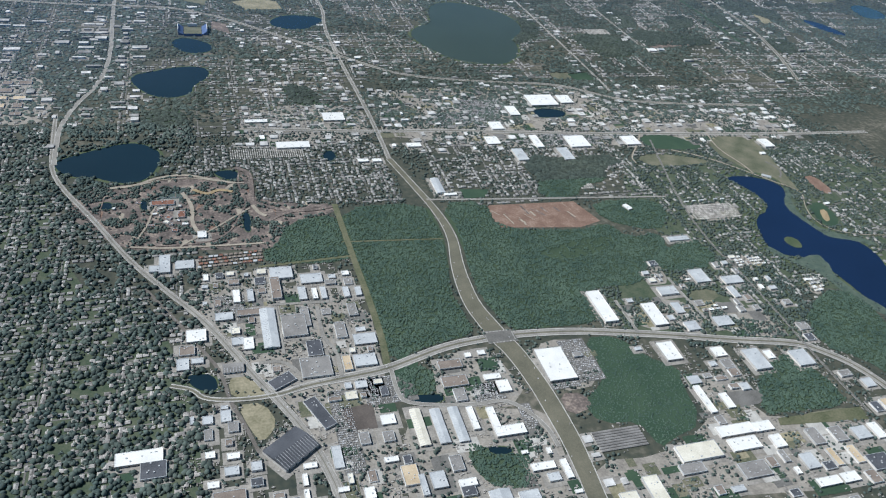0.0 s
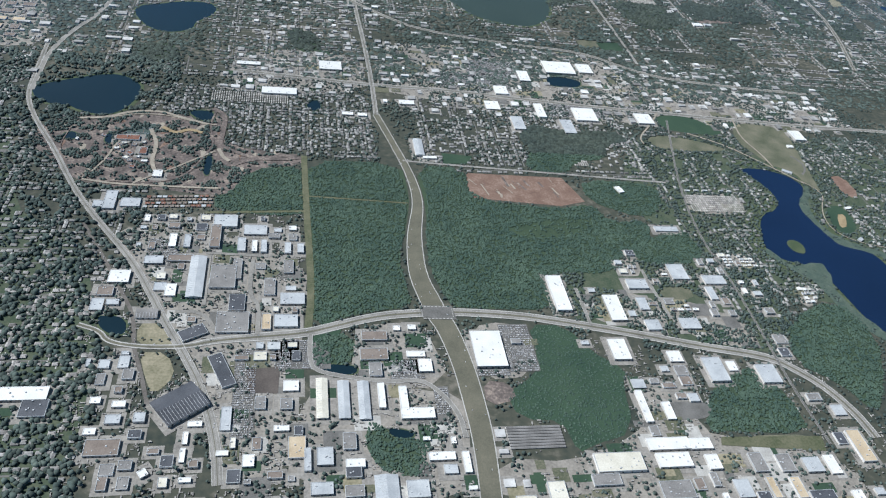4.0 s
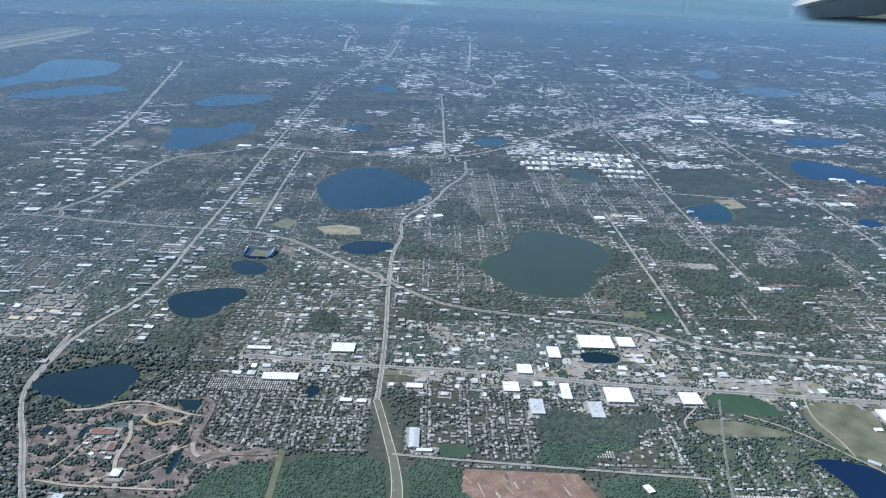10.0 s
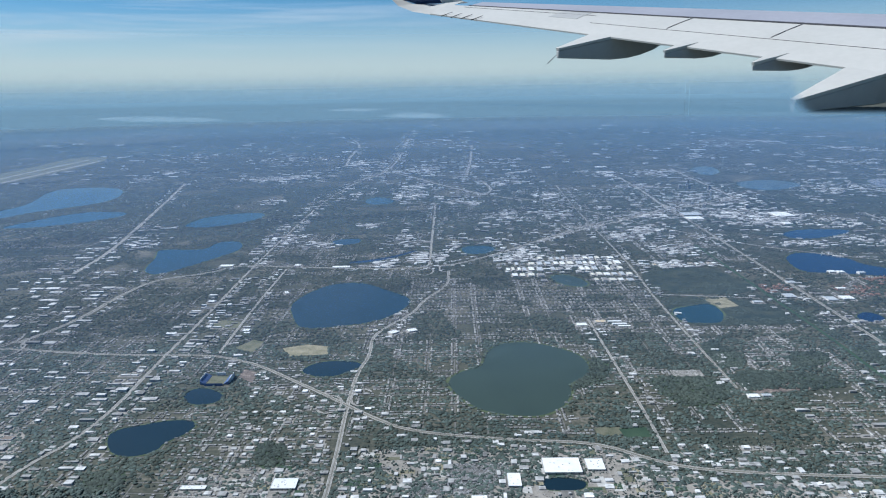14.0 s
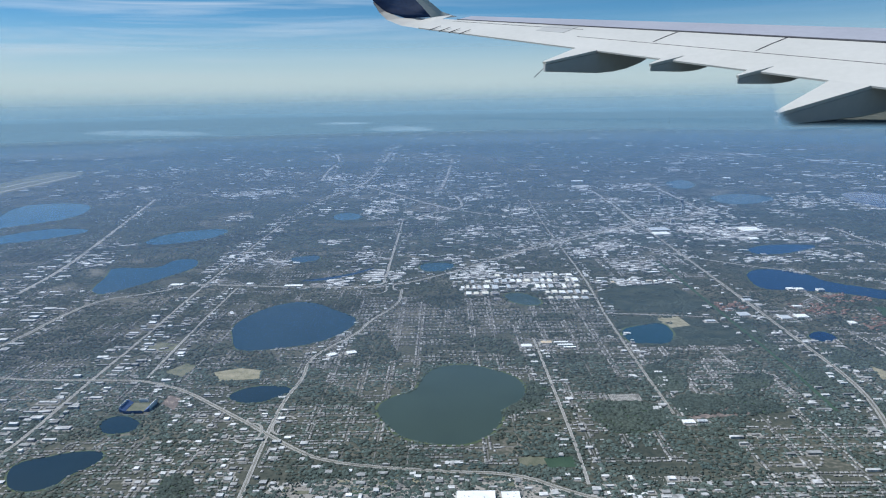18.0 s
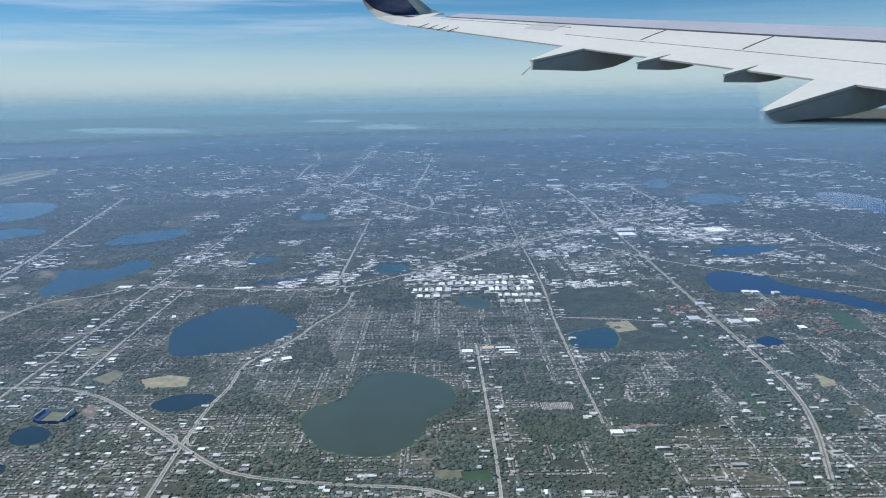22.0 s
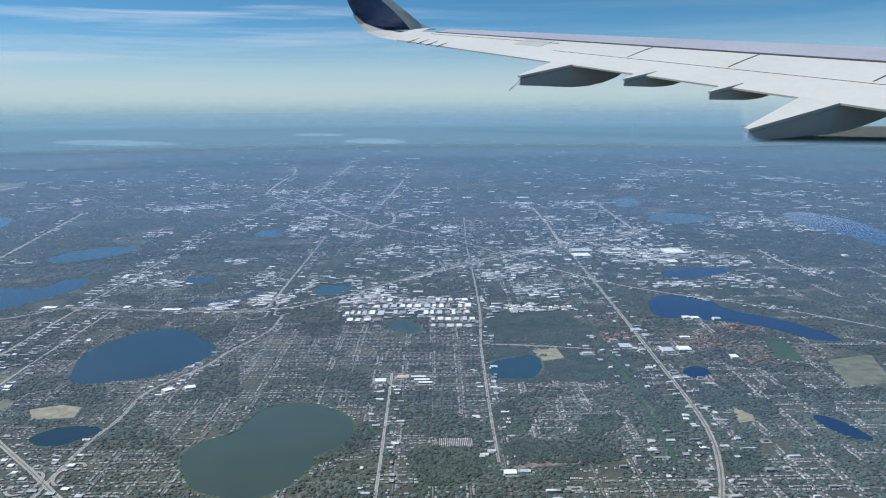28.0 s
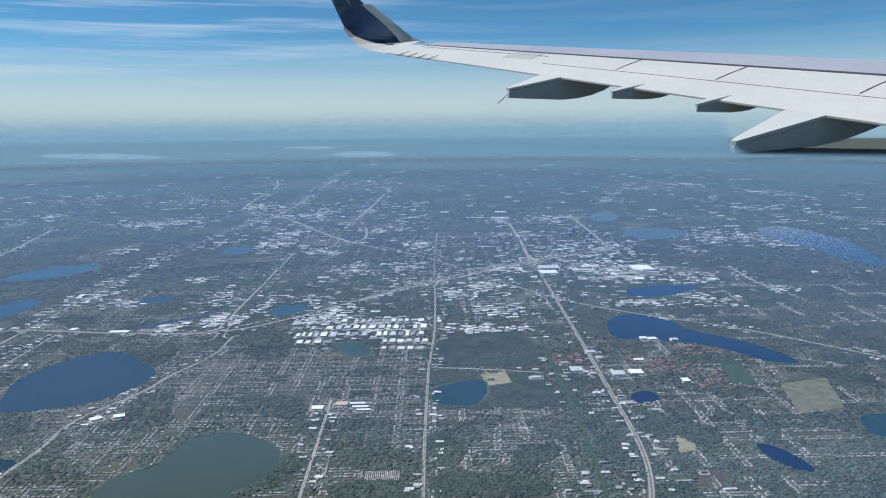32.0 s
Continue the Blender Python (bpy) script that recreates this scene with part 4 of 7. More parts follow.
road("highway", [(-33.0, 546.9), (-22.6, 569.5), (-0.7, 589.4), (5.2, 620.2), (-0.2, 673.5)], 1.6, STREET, "pale far highway through haze", 0.3)
road("highway", [(-14.1, 724.2), (-5.4, 883.3), (1.2, 1100.7)], 2.0, STREET, "pale far highway through haze", 0.3)
road("highway", [(239.4, 481.0), (234.7, 436.5), (238.0, 416.7), (236.5, 403.2)], 1.2, STREET, "pale far highway through haze", 0.3)
road("highway", [(-117.5, 687.0), (-93.3, 747.5), (-90.8, 959.3), (-104.1, 1485.8)], 1.6, STREET, "pale far highway through haze", 0.3)
road("road", [(54.2, 290.4), (74.6, 287.6), (93.9, 282.9)], 0.8, STREET, "narrow road across a marsh", 0.1)

for cx, cy, r, n in ((-179, 238, 6, 3), (-36, 338, 5, 2), (122, 500, 9, 4), (-58, 186, 4, 2), (115, 400, 7, 2), (52, 446, 7, 3)):
    for k in range(n):
        a0 = k * 6.28 / n + .5
        pts = [(cx + math.cos(a0) * r * 1.2 + math.cos(a0 + t) * r * (.75 + .1 * k), cy + math.sin(a0) * r * 1.2 + math.sin(a0 + t) * r * 1.5) for t in np.linspace(0.2, 4.6, 10)]
        road("ramp", pts, 0.55, STREET, "curving pale interchange ramp", 0.08, z=0.11 + .01 * k)

for line in ([(-482, 736), (-486, 808), (-487, 952)], [(-461, 696), (-462, 767), (-465, 935)]):
    road("runway", line, 4.0, SAND, "pale tan runway of a distant airfield")
STRIPS = [LINES[i] for i in range(len(LINES)) if LINES[i][0][:, 1].max() > 200 and LINES[i][1] < 2]
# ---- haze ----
# nested rings of tinted see-through sheets, added to imitate haze with distance
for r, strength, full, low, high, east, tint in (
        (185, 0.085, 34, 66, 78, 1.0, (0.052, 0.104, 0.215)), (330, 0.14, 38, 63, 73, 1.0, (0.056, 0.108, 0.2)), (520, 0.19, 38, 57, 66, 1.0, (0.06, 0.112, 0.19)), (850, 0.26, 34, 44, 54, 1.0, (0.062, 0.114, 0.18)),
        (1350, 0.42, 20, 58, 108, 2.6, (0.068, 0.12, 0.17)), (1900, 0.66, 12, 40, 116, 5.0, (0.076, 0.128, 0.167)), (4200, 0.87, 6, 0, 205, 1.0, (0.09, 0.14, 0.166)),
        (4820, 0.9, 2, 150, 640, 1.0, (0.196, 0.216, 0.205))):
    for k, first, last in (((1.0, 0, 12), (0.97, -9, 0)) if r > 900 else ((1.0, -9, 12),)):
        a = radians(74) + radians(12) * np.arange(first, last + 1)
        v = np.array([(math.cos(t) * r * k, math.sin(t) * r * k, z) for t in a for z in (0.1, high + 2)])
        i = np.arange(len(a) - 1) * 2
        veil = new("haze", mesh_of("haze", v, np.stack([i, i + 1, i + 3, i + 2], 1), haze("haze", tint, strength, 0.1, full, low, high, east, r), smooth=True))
        tagged(veil, "tinted see-through sheet standing in for haze over far land", "haze", kind="structure")

# ---- buildings ----
PADS = []
GROUPS = {"white": "white flat-roofed buildings", "cream": "cream-roofed buildings", "pale": "pale grey-roofed sheds", "grey": "grey-roofed sheds",
          "slate": "dark-roofed buildings", "tan": "brown-roofed buildings", "sand": "sand-coloured buildings", "rust": "red-roofed buildings"}
LABELS = {"white": "bright white flat-roofed commercial building", "cream": "cream metal-roofed warehouse", "pale": "pale grey metal-roofed industrial shed",
          "grey": "weathered grey flat-roofed industrial building", "slate": "dark slate-roofed commercial building", "tan": "brown gravel-roofed low building",
          "sand": "sand-coloured flat-roofed building", "rust": "red-roofed low building on a sandy site"}


def building(x, y, w, d, turn, h, roof, style, pad=0.9, units=9):
    """A low commercial or industrial building: walls, roof, parapet, doors and roof units."""
    big = w * d > 6
    thing = new("warehouse" if big else "commercial_building")
    a, b = w / 2, d / 2
    part("wall", boxbm((-a, -b, 0, a, b, h)), WALL, thing)
    if style == "gable":
        bm = bmesh.new()
        rise = min(w, d) * 0.09
        long_y = d > w
        p = [(-a - .05, -b - .05, h), (a + .05, -b - .05, h), (a + .05, b + .05, h), (-a - .05, b + .05, h)]
        r = [(0, -b - .05, h + rise), (0, b + .05, h + rise)] if long_y else [(-a - .05, 0, h + rise), (a + .05, 0, h + rise)]
        v = [bm.verts.new(q) for q in p + r]
        for f in ([(0, 1, 4), (1, 2, 5, 4), (2, 3, 5), (3, 0, 4, 5), (3, 2, 1, 0)] if long_y else [(0, 1, 5, 4), (1, 2, 5), (2, 3, 4, 5), (3, 0, 4), (3, 2, 1, 0)]):
            bm.faces.new([v[i] for i in f])
        part("roof", bm, ROOFS[roof], thing)
        n = int(max(w, d) / 0.45)
        for i in range(n):
            t = (i + .5) / n - .5
            q = boxbm((-a, t * d - .02, h + 0.01, -.05, t * d + .02, h + 0.03)) if long_y else boxbm((t * w - .02, -b, h + .01, t * w + .02, -.05, h + .03))
            for v in q.verts:
                v.co.z += rise * (1 - abs(v.co.x if long_y else v.co.y) / (a if long_y else b))
            part("seam", q, METAL, thing)
    else:
        part("roof", boxbm((-a + .06, -b + .06, h, a - .06, b - .06, h + .03)), ROOFS[roof], thing)
        t = .06
        part("parapet", boxbm((-a, -b, h, a, -b + t, h + .08), (-a, b - t, h, a, b, h + .08), (-a, -b + t, h, -a + t, b - t, h + .08),
                              (a - t, -b + t, h, a, b - t, h + .08)), ROOFS["pale"] if roof != "white" else ROOFS["white"], thing)
        for _ in range(min(units, int(w * d / 2.2) + 1)):
            ux, uy, us = rng.uniform(-a * .8, a * .8), rng.uniform(-b * .8, b * .8), rng.uniform(.05, .11)
            part("roof_unit", boxbm((ux - us, uy - us, h + .03, ux + us, uy + us, h + .03 + us * 1.2)), METAL, thing)
    n = max(1, int(w / 0.8))
    n = min(n, 5, units)
    for i in range(n):
        ux = ((i + .5) / n - .5) * w
        part("door", boxbm((ux - .12, -b - .015, 0, ux + .12, -b + .01, h * .6)), GLASS_DARK, thing)
    thing.matrix_world = pose(x, y, 0.02, 0, 0, turn)
    tagged(thing, LABELS[roof] + (" beside a paved yard" if pad else " among other low sheds"), "warehouse" if big else "building", GROUPS[roof])
    SOLID.append((x, y, max(w, d) / 2 + .2, w / 2 + .25, d / 2 + .25, radians(turn)))
    if pad:
        PADS.append((x, y, w / 2 + pad, d / 2 + pad, radians(turn)))


building(-101.3, 62.0, 3.2, 2.9, 0, 0.400, "white", "flat")
building(-89.0, 35.7, 6.3, 4.9, 36, 0.606, "slate", "gable")
building(-89.4, 62.1, 2.5, 10.0, 0, 0.462, "pale", "gable")
building(-83.0, 51.5, 4.9, 4.4, 0, 0.418, "grey", "flat")
building(-85.2, 62.1, 4.1, 5.5, 0, 0.424, "grey", "flat")
building(-83.9, 41.8, 6.5, 2.1, -67, 0.330, "slate", "flat")
building(-82.7, 33.0, 1.4, 4.0, 0, 0.336, "pale", "flat")
building(-88.7, 49.4, 4.0, 2.2, 28, 0.342, "slate", "flat")
building(-95.9, 53.5, 3.2, 1.9, 0, 0.398, "grey", "gable")
building(-103.5, 55.6, 1.9, 2.6, 0, 0.300, "pale", "flat")
building(-101.3, 56.1, 1.9, 1.2, 0, 0.306, "pale", "flat")
building(-109.5, 38.1, 6.3, 2.3, 0, 0.412, "white", "flat")
building(-107.6, 35.6, 3.4, 2.9, 0, 0.368, "slate", "flat")
building(-94.2, 71.4, 1.2, 3.4, 0, 0.374, "white", "flat")
building(-91.8, 71.3, 1.1, 3.4, 0, 0.380, "pale", "flat")
building(-96.6, 66.2, 3.0, 1.9, 0, 0.386, "pale", "flat")
building(-92.4, 66.7, 4.1, 1.6, 0, 0.392, "tan", "flat")
building(-100.2, 43.3, 1.5, 1.6, 0, 0.298, "pale", "flat")
building(-97.6, 43.7, 1.5, 2.3, 0, 0.250, "pale", "flat")
building(-100.2, 40.5, 1.2, 2.0, 0, 0.256, "grey", "flat")
building(-97.7, 45.4, 1.1, 0.7, 0, 0.262, "pale", "flat")
building(-102.4, 43.6, 0.6, 1.5, 0, 0.268, "pale", "flat")
building(-86.7, 32.3, 1.9, 0.9, 0, 0.274, "white", "flat")
building(-87.7, 30.0, 0.7, 2.0, 0, 0.280, "white", "flat")
building(-87.8, 27.3, 0.7, 2.2, 0, 0.286, "white", "flat")
building(-97.9, 28.9, 4.3, 2.5, 0, 0.342, "tan", "flat")
building(-102.8, 58.6, 2.4, 2.0, 0, 0.348, "tan", "flat")
building(-94.8, 59.7, 1.9, 1.8, 0, 0.300, "pale", "flat")
building(-93.1, 58.9, 1.7, 2.8, 0, 0.306, "white", "flat")
building(-83.0, 64.1, 1.4, 5.0, 0, 0.362, "grey", "flat")
building(-82.6, 56.0, 2.5, 3.7, 0, 0.318, "slate", "flat")
building(-92.3, 24.8, 1.1, 1.1, 34, 0.324, "white", "flat")
building(-82.8, 27.4, 1.6, 0.8, 0, 0.280, "white", "flat")
building(-27.9, 58.4, 2.7, 8.9, 0, 0.536, "white", "flat")
building(-43.2, 45.3, 5.0, 7.6, 0, 0.542, "white", "flat")
building(-69.6, 36.2, 1.6, 7.2, 0, 0.398, "cream", "gable")
building(-66.5, 35.9, 1.6, 6.8, 0, 0.350, "pale", "gable")
building(-63.6, 35.7, 1.6, 6.9, 0, 0.356, "pale", "gable")
building(-61.0, 36.4, 1.0, 4.6, 0, 0.412, "white", "flat")
building(-57.8, 35.3, 1.2, 5.4, 0, 0.418, "white", "flat")
building(-56.0, 33.0, 4.9, 1.9, 0, 0.424, "white", "flat")
building(-61.2, 48.4, 4.0, 1.9, 0, 0.380, "tan", "flat")
building(-61.5, 44.5, 4.3, 2.3, 0, 0.386, "tan", "flat")
building(-57.5, 50.1, 1.1, 1.0, 0, 0.292, "white", "flat")
building(-55.0, 50.3, 1.3, 1.0, 0, 0.298, "white", "flat")
building(-55.0, 44.5, 2.9, 1.2, 0, 0.300, "white", "flat")
building(-61.5, 41.5, 1.9, 2.7, 0, 0.356, "grey", "flat")
building(-53.8, 42.1, 2.1, 2.5, 0, 0.362, "white", "flat")
building(-74.0, 38.6, 2.2, 1.9, 0, 0.318, "white", "flat")
building(-53.5, 25.6, 3.7, 1.3, 0, 0.374, "white", "flat")
building(-52.6, 23.5, 1.9, 1.4, 0, 0.330, "pale", "flat")
building(-50.2, 24.5, 1.0, 3.4, 0, 0.386, "white", "flat")
building(-77.9, 51.6, 1.4, 3.4, 0, 0.392, "sand", "flat")
building(-74.9, 51.8, 3.7, 2.7, 0, 0.398, "pale", "flat")
building(-73.9, 56.9, 3.9, 2.6, 0, 0.350, "pale", "flat")
building(-77.6, 59.7, 1.8, 3.9, 0, 0.356, "grey", "flat")
building(-74.6, 64.8, 1.6, 3.3, 0, 0.362, "grey", "flat")
building(-73.1, 27.9, 2.3, 3.5, 0, 0.368, "sand", "flat")
building(-71.7, 25.9, 0.9, 3.6, 0, 0.374, "pale", "flat")
building(-69.4, 26.3, 2.2, 2.8, 0, 0.380, "pale", "flat")
building(-66.0, 28.6, 1.8, 2.7, 0, 0.386, "grey", "flat")
building(-65.4, 25.0, 2.6, 1.3, 0, 0.392, "white", "flat")
building(-65.7, 23.6, 2.1, 1.6, 0, 0.398, "slate", "flat")
building(-69.9, 21.4, 2.9, 1.8, 0, 0.350, "pale", "flat")
building(-65.7, 20.8, 2.5, 1.7, 0, 0.356, "grey", "flat")
building(-61.5, 21.1, 3.1, 3.7, 0, 0.362, "pale", "gable")
building(-57.4, 20.7, 3.0, 2.6, 0, 0.368, "pale", "flat")
building(-78.2, 35.6, 1.5, 2.2, 0, 0.324, "grey", "flat")
building(-74.6, 35.3, 1.7, 1.9, 0, 0.330, "grey", "flat")
building(-75.2, 31.1, 2.1, 0.9, 0, 0.336, "white", "flat")
building(-72.9, 30.6, 1.2, 1.5, 0, 0.342, "slate", "flat")
building(-55.3, 28.6, 1.0, 0.6, 0, 0.298, "white", "flat")
building(-51.5, 28.2, 0.7, 1.1, 0, 0.250, "white", "flat")
building(-50.0, 20.5, 1.2, 0.6, 0, 0.256, "white", "flat")
building(-43.1, 17.9, 2.8, 1.9, 0, 0.362, "cream", "flat")
building(-18.6, 54.7, 2.8, 6.3, 0, 0.468, "white", "flat")
building(-12.1, 60.9, 3.9, 2.4, 0, 0.424, "pale", "flat")
building(-21.0, 44.9, 3.0, 4.5, 0, 0.430, "white", "flat")
building(-5.7, 40.2, 3.3, 5.1, 0, 0.486, "pale", "flat")
building(3.4, 39.1, 3.4, 3.9, 0, 0.442, "pale", "flat")
building(-20.9, 33.2, 1.1, 6.1, 0, 0.398, "white", "flat")
building(-17.2, 32.2, 1.4, 3.3, 0, 0.350, "white", "flat")
building(-19.6, 26.2, 6.6, 2.1, 0, 0.406, "white", "flat")
building(-14.6, 26.0, 3.5, 1.9, 0, 0.412, "white", "flat")
building(-19.8, 23.4, 5.2, 2.4, 0, 0.418, "white", "flat")
building(-13.9, 22.8, 2.0, 2.5, 0, 0.424, "white", "flat")
building(-28.2, 23.4, 7.2, 3.1, 0, 0.480, "cream", "flat")
building(-6.9, 22.4, 2.2, 3.2, 0, 0.386, "grey", "flat")
building(-2.6, 22.1, 2.3, 2.9, 0, 0.392, "grey", "flat")
building(1.7, 21.6, 2.8, 2.5, 0, 0.398, "pale", "flat")
building(4.9, 21.5, 1.7, 3.2, 0, 0.350, "white", "flat")
building(-11.2, 18.3, 2.4, 2.9, 0, 0.356, "pale", "flat")
building(-6.5, 18.2, 1.2, 3.4, 0, 0.362, "sand", "flat")
building(-2.6, 18.0, 1.5, 3.4, 0, 0.368, "sand", "flat")
building(-10.8, 14.3, 4.1, 1.5, 0, 0.374, "white", "flat")
building(-6.8, 14.3, 3.0, 1.7, 0, 0.380, "white", "flat")
building(11.6, 24.5, 2.3, 5.7, 0, 0.436, "sand", "flat")
building(-31.0, 20.7, 4.1, 1.8, 0, 0.392, "grey", "flat")
building(-21.2, 18.6, 4.8, 2.8, 0, 0.398, "grey", "flat")
building(-38.5, 18.6, 2.5, 4.4, 0, 0.400, "cream", "flat")
building(-12.8, 55.8, 1.8, 3.1, 0, 0.306, "pale", "flat")
building(-12.8, 50.5, 2.6, 2.4, 0, 0.362, "pale", "flat")
building(-5.8, 50.8, 3.6, 2.6, 0, 0.368, "pale", "flat")
building(1.9, 58.6, 1.4, 3.4, 0, 0.324, "pale", "flat")
building(0.5, 15.9, 3.9, 2.9, 0, 0.380, "slate", "flat")
building(-2.6, 64.5, 3.3, 4.2, 0, 0.336, "pale", "flat")
building(4.0, 62.3, 4.3, 2.4, 0, 0.342, "pale", "flat")
building(-3.9, 147.8, 8.4, 6.8, 0, 0.548, "white", "flat")
building(3.7, 148.4, 4.0, 5.1, 0, 0.400, "white", "flat")
building(-15.1, 141.8, 2.9, 5.6, 0, 0.406, "white", "flat")
building(-23.0, 133.2, 3.3, 4.1, 0, 0.412, "white", "flat")
building(-15.0, 123.8, 2.0, 6.5, 0, 0.418, "white", "flat")
building(-3.7, 122.9, 5.6, 6.0, 0, 0.424, "white", "flat")
building(11.8, 122.3, 4.2, 4.8, 0, 0.430, "white", "flat")
building(-9.7, 116.8, 2.9, 6.2, 0, 0.336, "pale", "flat")
building(-22.0, 117.4, 2.8, 5.8, 0, 0.342, "pale", "flat")
building(52.3, 117.7, 3.1, 4.5, 0, 0.448, "white", "flat")
building(-26.8, 125.3, 3.5, 4.0, 0, 0.300, "white", "flat")
building(0.3, 77.7, 5.0, 1.5, 0, 0.256, "pale", "flat")
building(-65.3, 141.0, 5.5, 4.4, 0, 0.412, "white", "flat")
building(-77.4, 126.6, 7.9, 3.0, 0, 0.418, "white", "flat")
building(-84.9, 139.8, 5.6, 1.6, 0, 0.324, "white", "flat")
building(-47.9, 124.4, 3.6, 1.9, 0, 0.330, "white", "flat")
building(-62.1, 117.8, 2.5, 1.3, 0, 0.336, "white", "flat")
building(-58.8, 117.6, 2.1, 1.3, 0, 0.342, "white", "flat")
building(-47.4, 104.6, 1.9, 6.4, 0, 0.5, "pale", "gable")
building(-45.4, 100.9, 3.0, 0.9, 0, 0.3, "white", "flat")
building(-85.8, 77.0, 4.1, 3.4, 0, 0.500, "pale", "flat")
building(-87.2, 72.7, 1.7, 6.2, 0, 0.506, "tan", "flat")
building(-80.5, 74.7, 4.0, 2.7, 0, 0.362, "pale", "flat")
building(-82.7, 70.6, 1.4, 3.6, 0, 0.368, "pale", "flat")
building(-80.5, 70.2, 0.9, 3.0, 0, 0.374, "white", "flat")
building(-78.9, 70.2, 1.0, 3.3, 0, 0.380, "pale", "flat")
building(-74.8, 69.8, 1.1, 2.9, 0, 0.386, "pale", "flat")
building(-72.6, 69.7, 1.1, 2.4, 0, 0.392, "pale", "flat")
building(-106.3, 82.7, 2.0, 5.4, 0, 0.398, "pale", "flat")
building(-108.0, 81.4, 2.0, 1.8, 0, 0.350, "pale", "flat")
building(-102.8, 82.1, 3.4, 2.5, 0, 0.306, "pale", "flat")
building(-77.2, 73.1, 2.0, 1.2, 0, 0.362, "grey", "flat")
building(-106.7, 103.9, 4.5, 1.7, 0, 0.318, "rust", "flat")
building(-103.1, 99.2, 1.4, 2.3, 0, 0.324, "rust", "flat")
building(-99.4, 91.5, 1.7, 2.1, 0, 0.330, "white", "flat")
building(30.4, 254.5, 4.9, 1.3, 0, 0.436, "white", "flat")
building(31.5, 251.6, 5.2, 1.4, 0, 0.442, "white", "flat")
building(32.7, 248.9, 4.4, 1.4, 0, 0.448, "white", "flat")
building(18.0, 251.6, 3.7, 3.1, 0, 0.350, "white", "flat")
building(25.3, 254.8, 3.8, 3.0, 0, 0.356, "sand", "flat")
building(54.0, 186.2, 3.1, 2.3, 0, 0.362, "white", "flat")
building(57.8, 186.6, 2.5, 1.5, 0, 0.368, "pale", "flat")
building(128.1, 482.9, 12.1, 10.3, 0, 0.524, "pale", "flat")
building(125.4, 467.2, 9.9, 9.7, 0, 0.530, "white", "flat")
building(142.2, 323.8, 3.0, 3.1, 0, 0.636, "white", "flat")
building(145.7, 322.9, 3.1, 3.1, 0, 0.642, "white", "flat")
building(154.2, 321.4, 3.0, 2.8, 0, 0.648, "pale", "flat")
building(127.6, 281.6, 4.6, 4.6, 0, 0.500, "white", "flat")
building(121.0, 280.8, 4.1, 5.0, 0, 0.406, "pale", "flat")
building(132.5, 295.9, 3.7, 2.1, 0, 0.412, "white", "flat")
building(142.4, 272.2, 2.5, 3.5, 0, 0.418, "white", "flat")
building(116.5, 307.0, 3.5, 3.5, 0, 0.374, "pale", "flat")
building(184.2, 476.9, 11.9, 14.7, 0, 0.530, "white", "flat")
building(174.0, 445.0, 5.2, 7.1, 0, 0.536, "white", "flat")
building(106.9, 285.9, 4.2, 5.1, 0, 0.392, "pale", "flat")
building(91.1, 277.8, 3.6, 2.0, 0, 0.348, "pale", "flat")
building(-130.4, 418.6, 2.6, 5.9, 0, 0.400, "white", "flat")
building(-103.6, 350.6, 2.9, 3.4, 0, 0.406, "white", "flat")
building(-81.7, 345.5, 8.5, 3.3, 0, 0.412, "white", "flat")
building(-138.7, 351.2, 6.2, 3.8, 0, 0.418, "white", "flat")
building(-42.7, 247.1, 3.3, 2.8, 23, 0.424, "white", "flat")
building(-49.1, 245.2, 3.3, 2.7, 41, 0.430, "white", "flat")
building(-98.3, 299.6, 1.4, 3.7, 21, 0.436, "white", "flat")
building(-126.4, 287.7, 2.7, 2.7, 0, 0.442, "white", "flat")
building(-102.1, 249.2, 2.3, 2.4, 0, 0.448, "white", "flat")

# close rows of warehouses beside the interstate: y, first x, last x, depth
for y, x0, x1, deep in ((315.5, 11, 51, 5.4), (325.5, -1, 51, 6.6), (336.5, -3, 51, 7.4), (347.5, 2, 50, 7.0), (358.5, 14, 50, 6.2)):
    x = x0
    while x < x1:
        w = rng.uniform(1.3, 2.9)
        if rng.random() < .86 and not (13 < x + w / 2 < 33 and y < 330):
            building(x + w / 2, y + rng.uniform(-.5, .5), w, deep * rng.uniform(.65, 1.0), 0, rng.uniform(.36, .55), ("white", "pale", "grey", "cream", "pale", "white")[rng.integers(6)], "flat", 0.7, 2)
        x += w + rng.uniform(.9, 1.6)
for k in range(13):
    building(61.5 + k * 2.9 + rng.uniform(-.4, .4), 343.5 + rng.uniform(-3.0, 3.4), rng.uniform(1.2, 2.4), rng.uniform(1.6, 3.4), 0, rng.uniform(.3, .45), ("white", "pale", "sand")[k % 3], "flat", 0.7, 2)


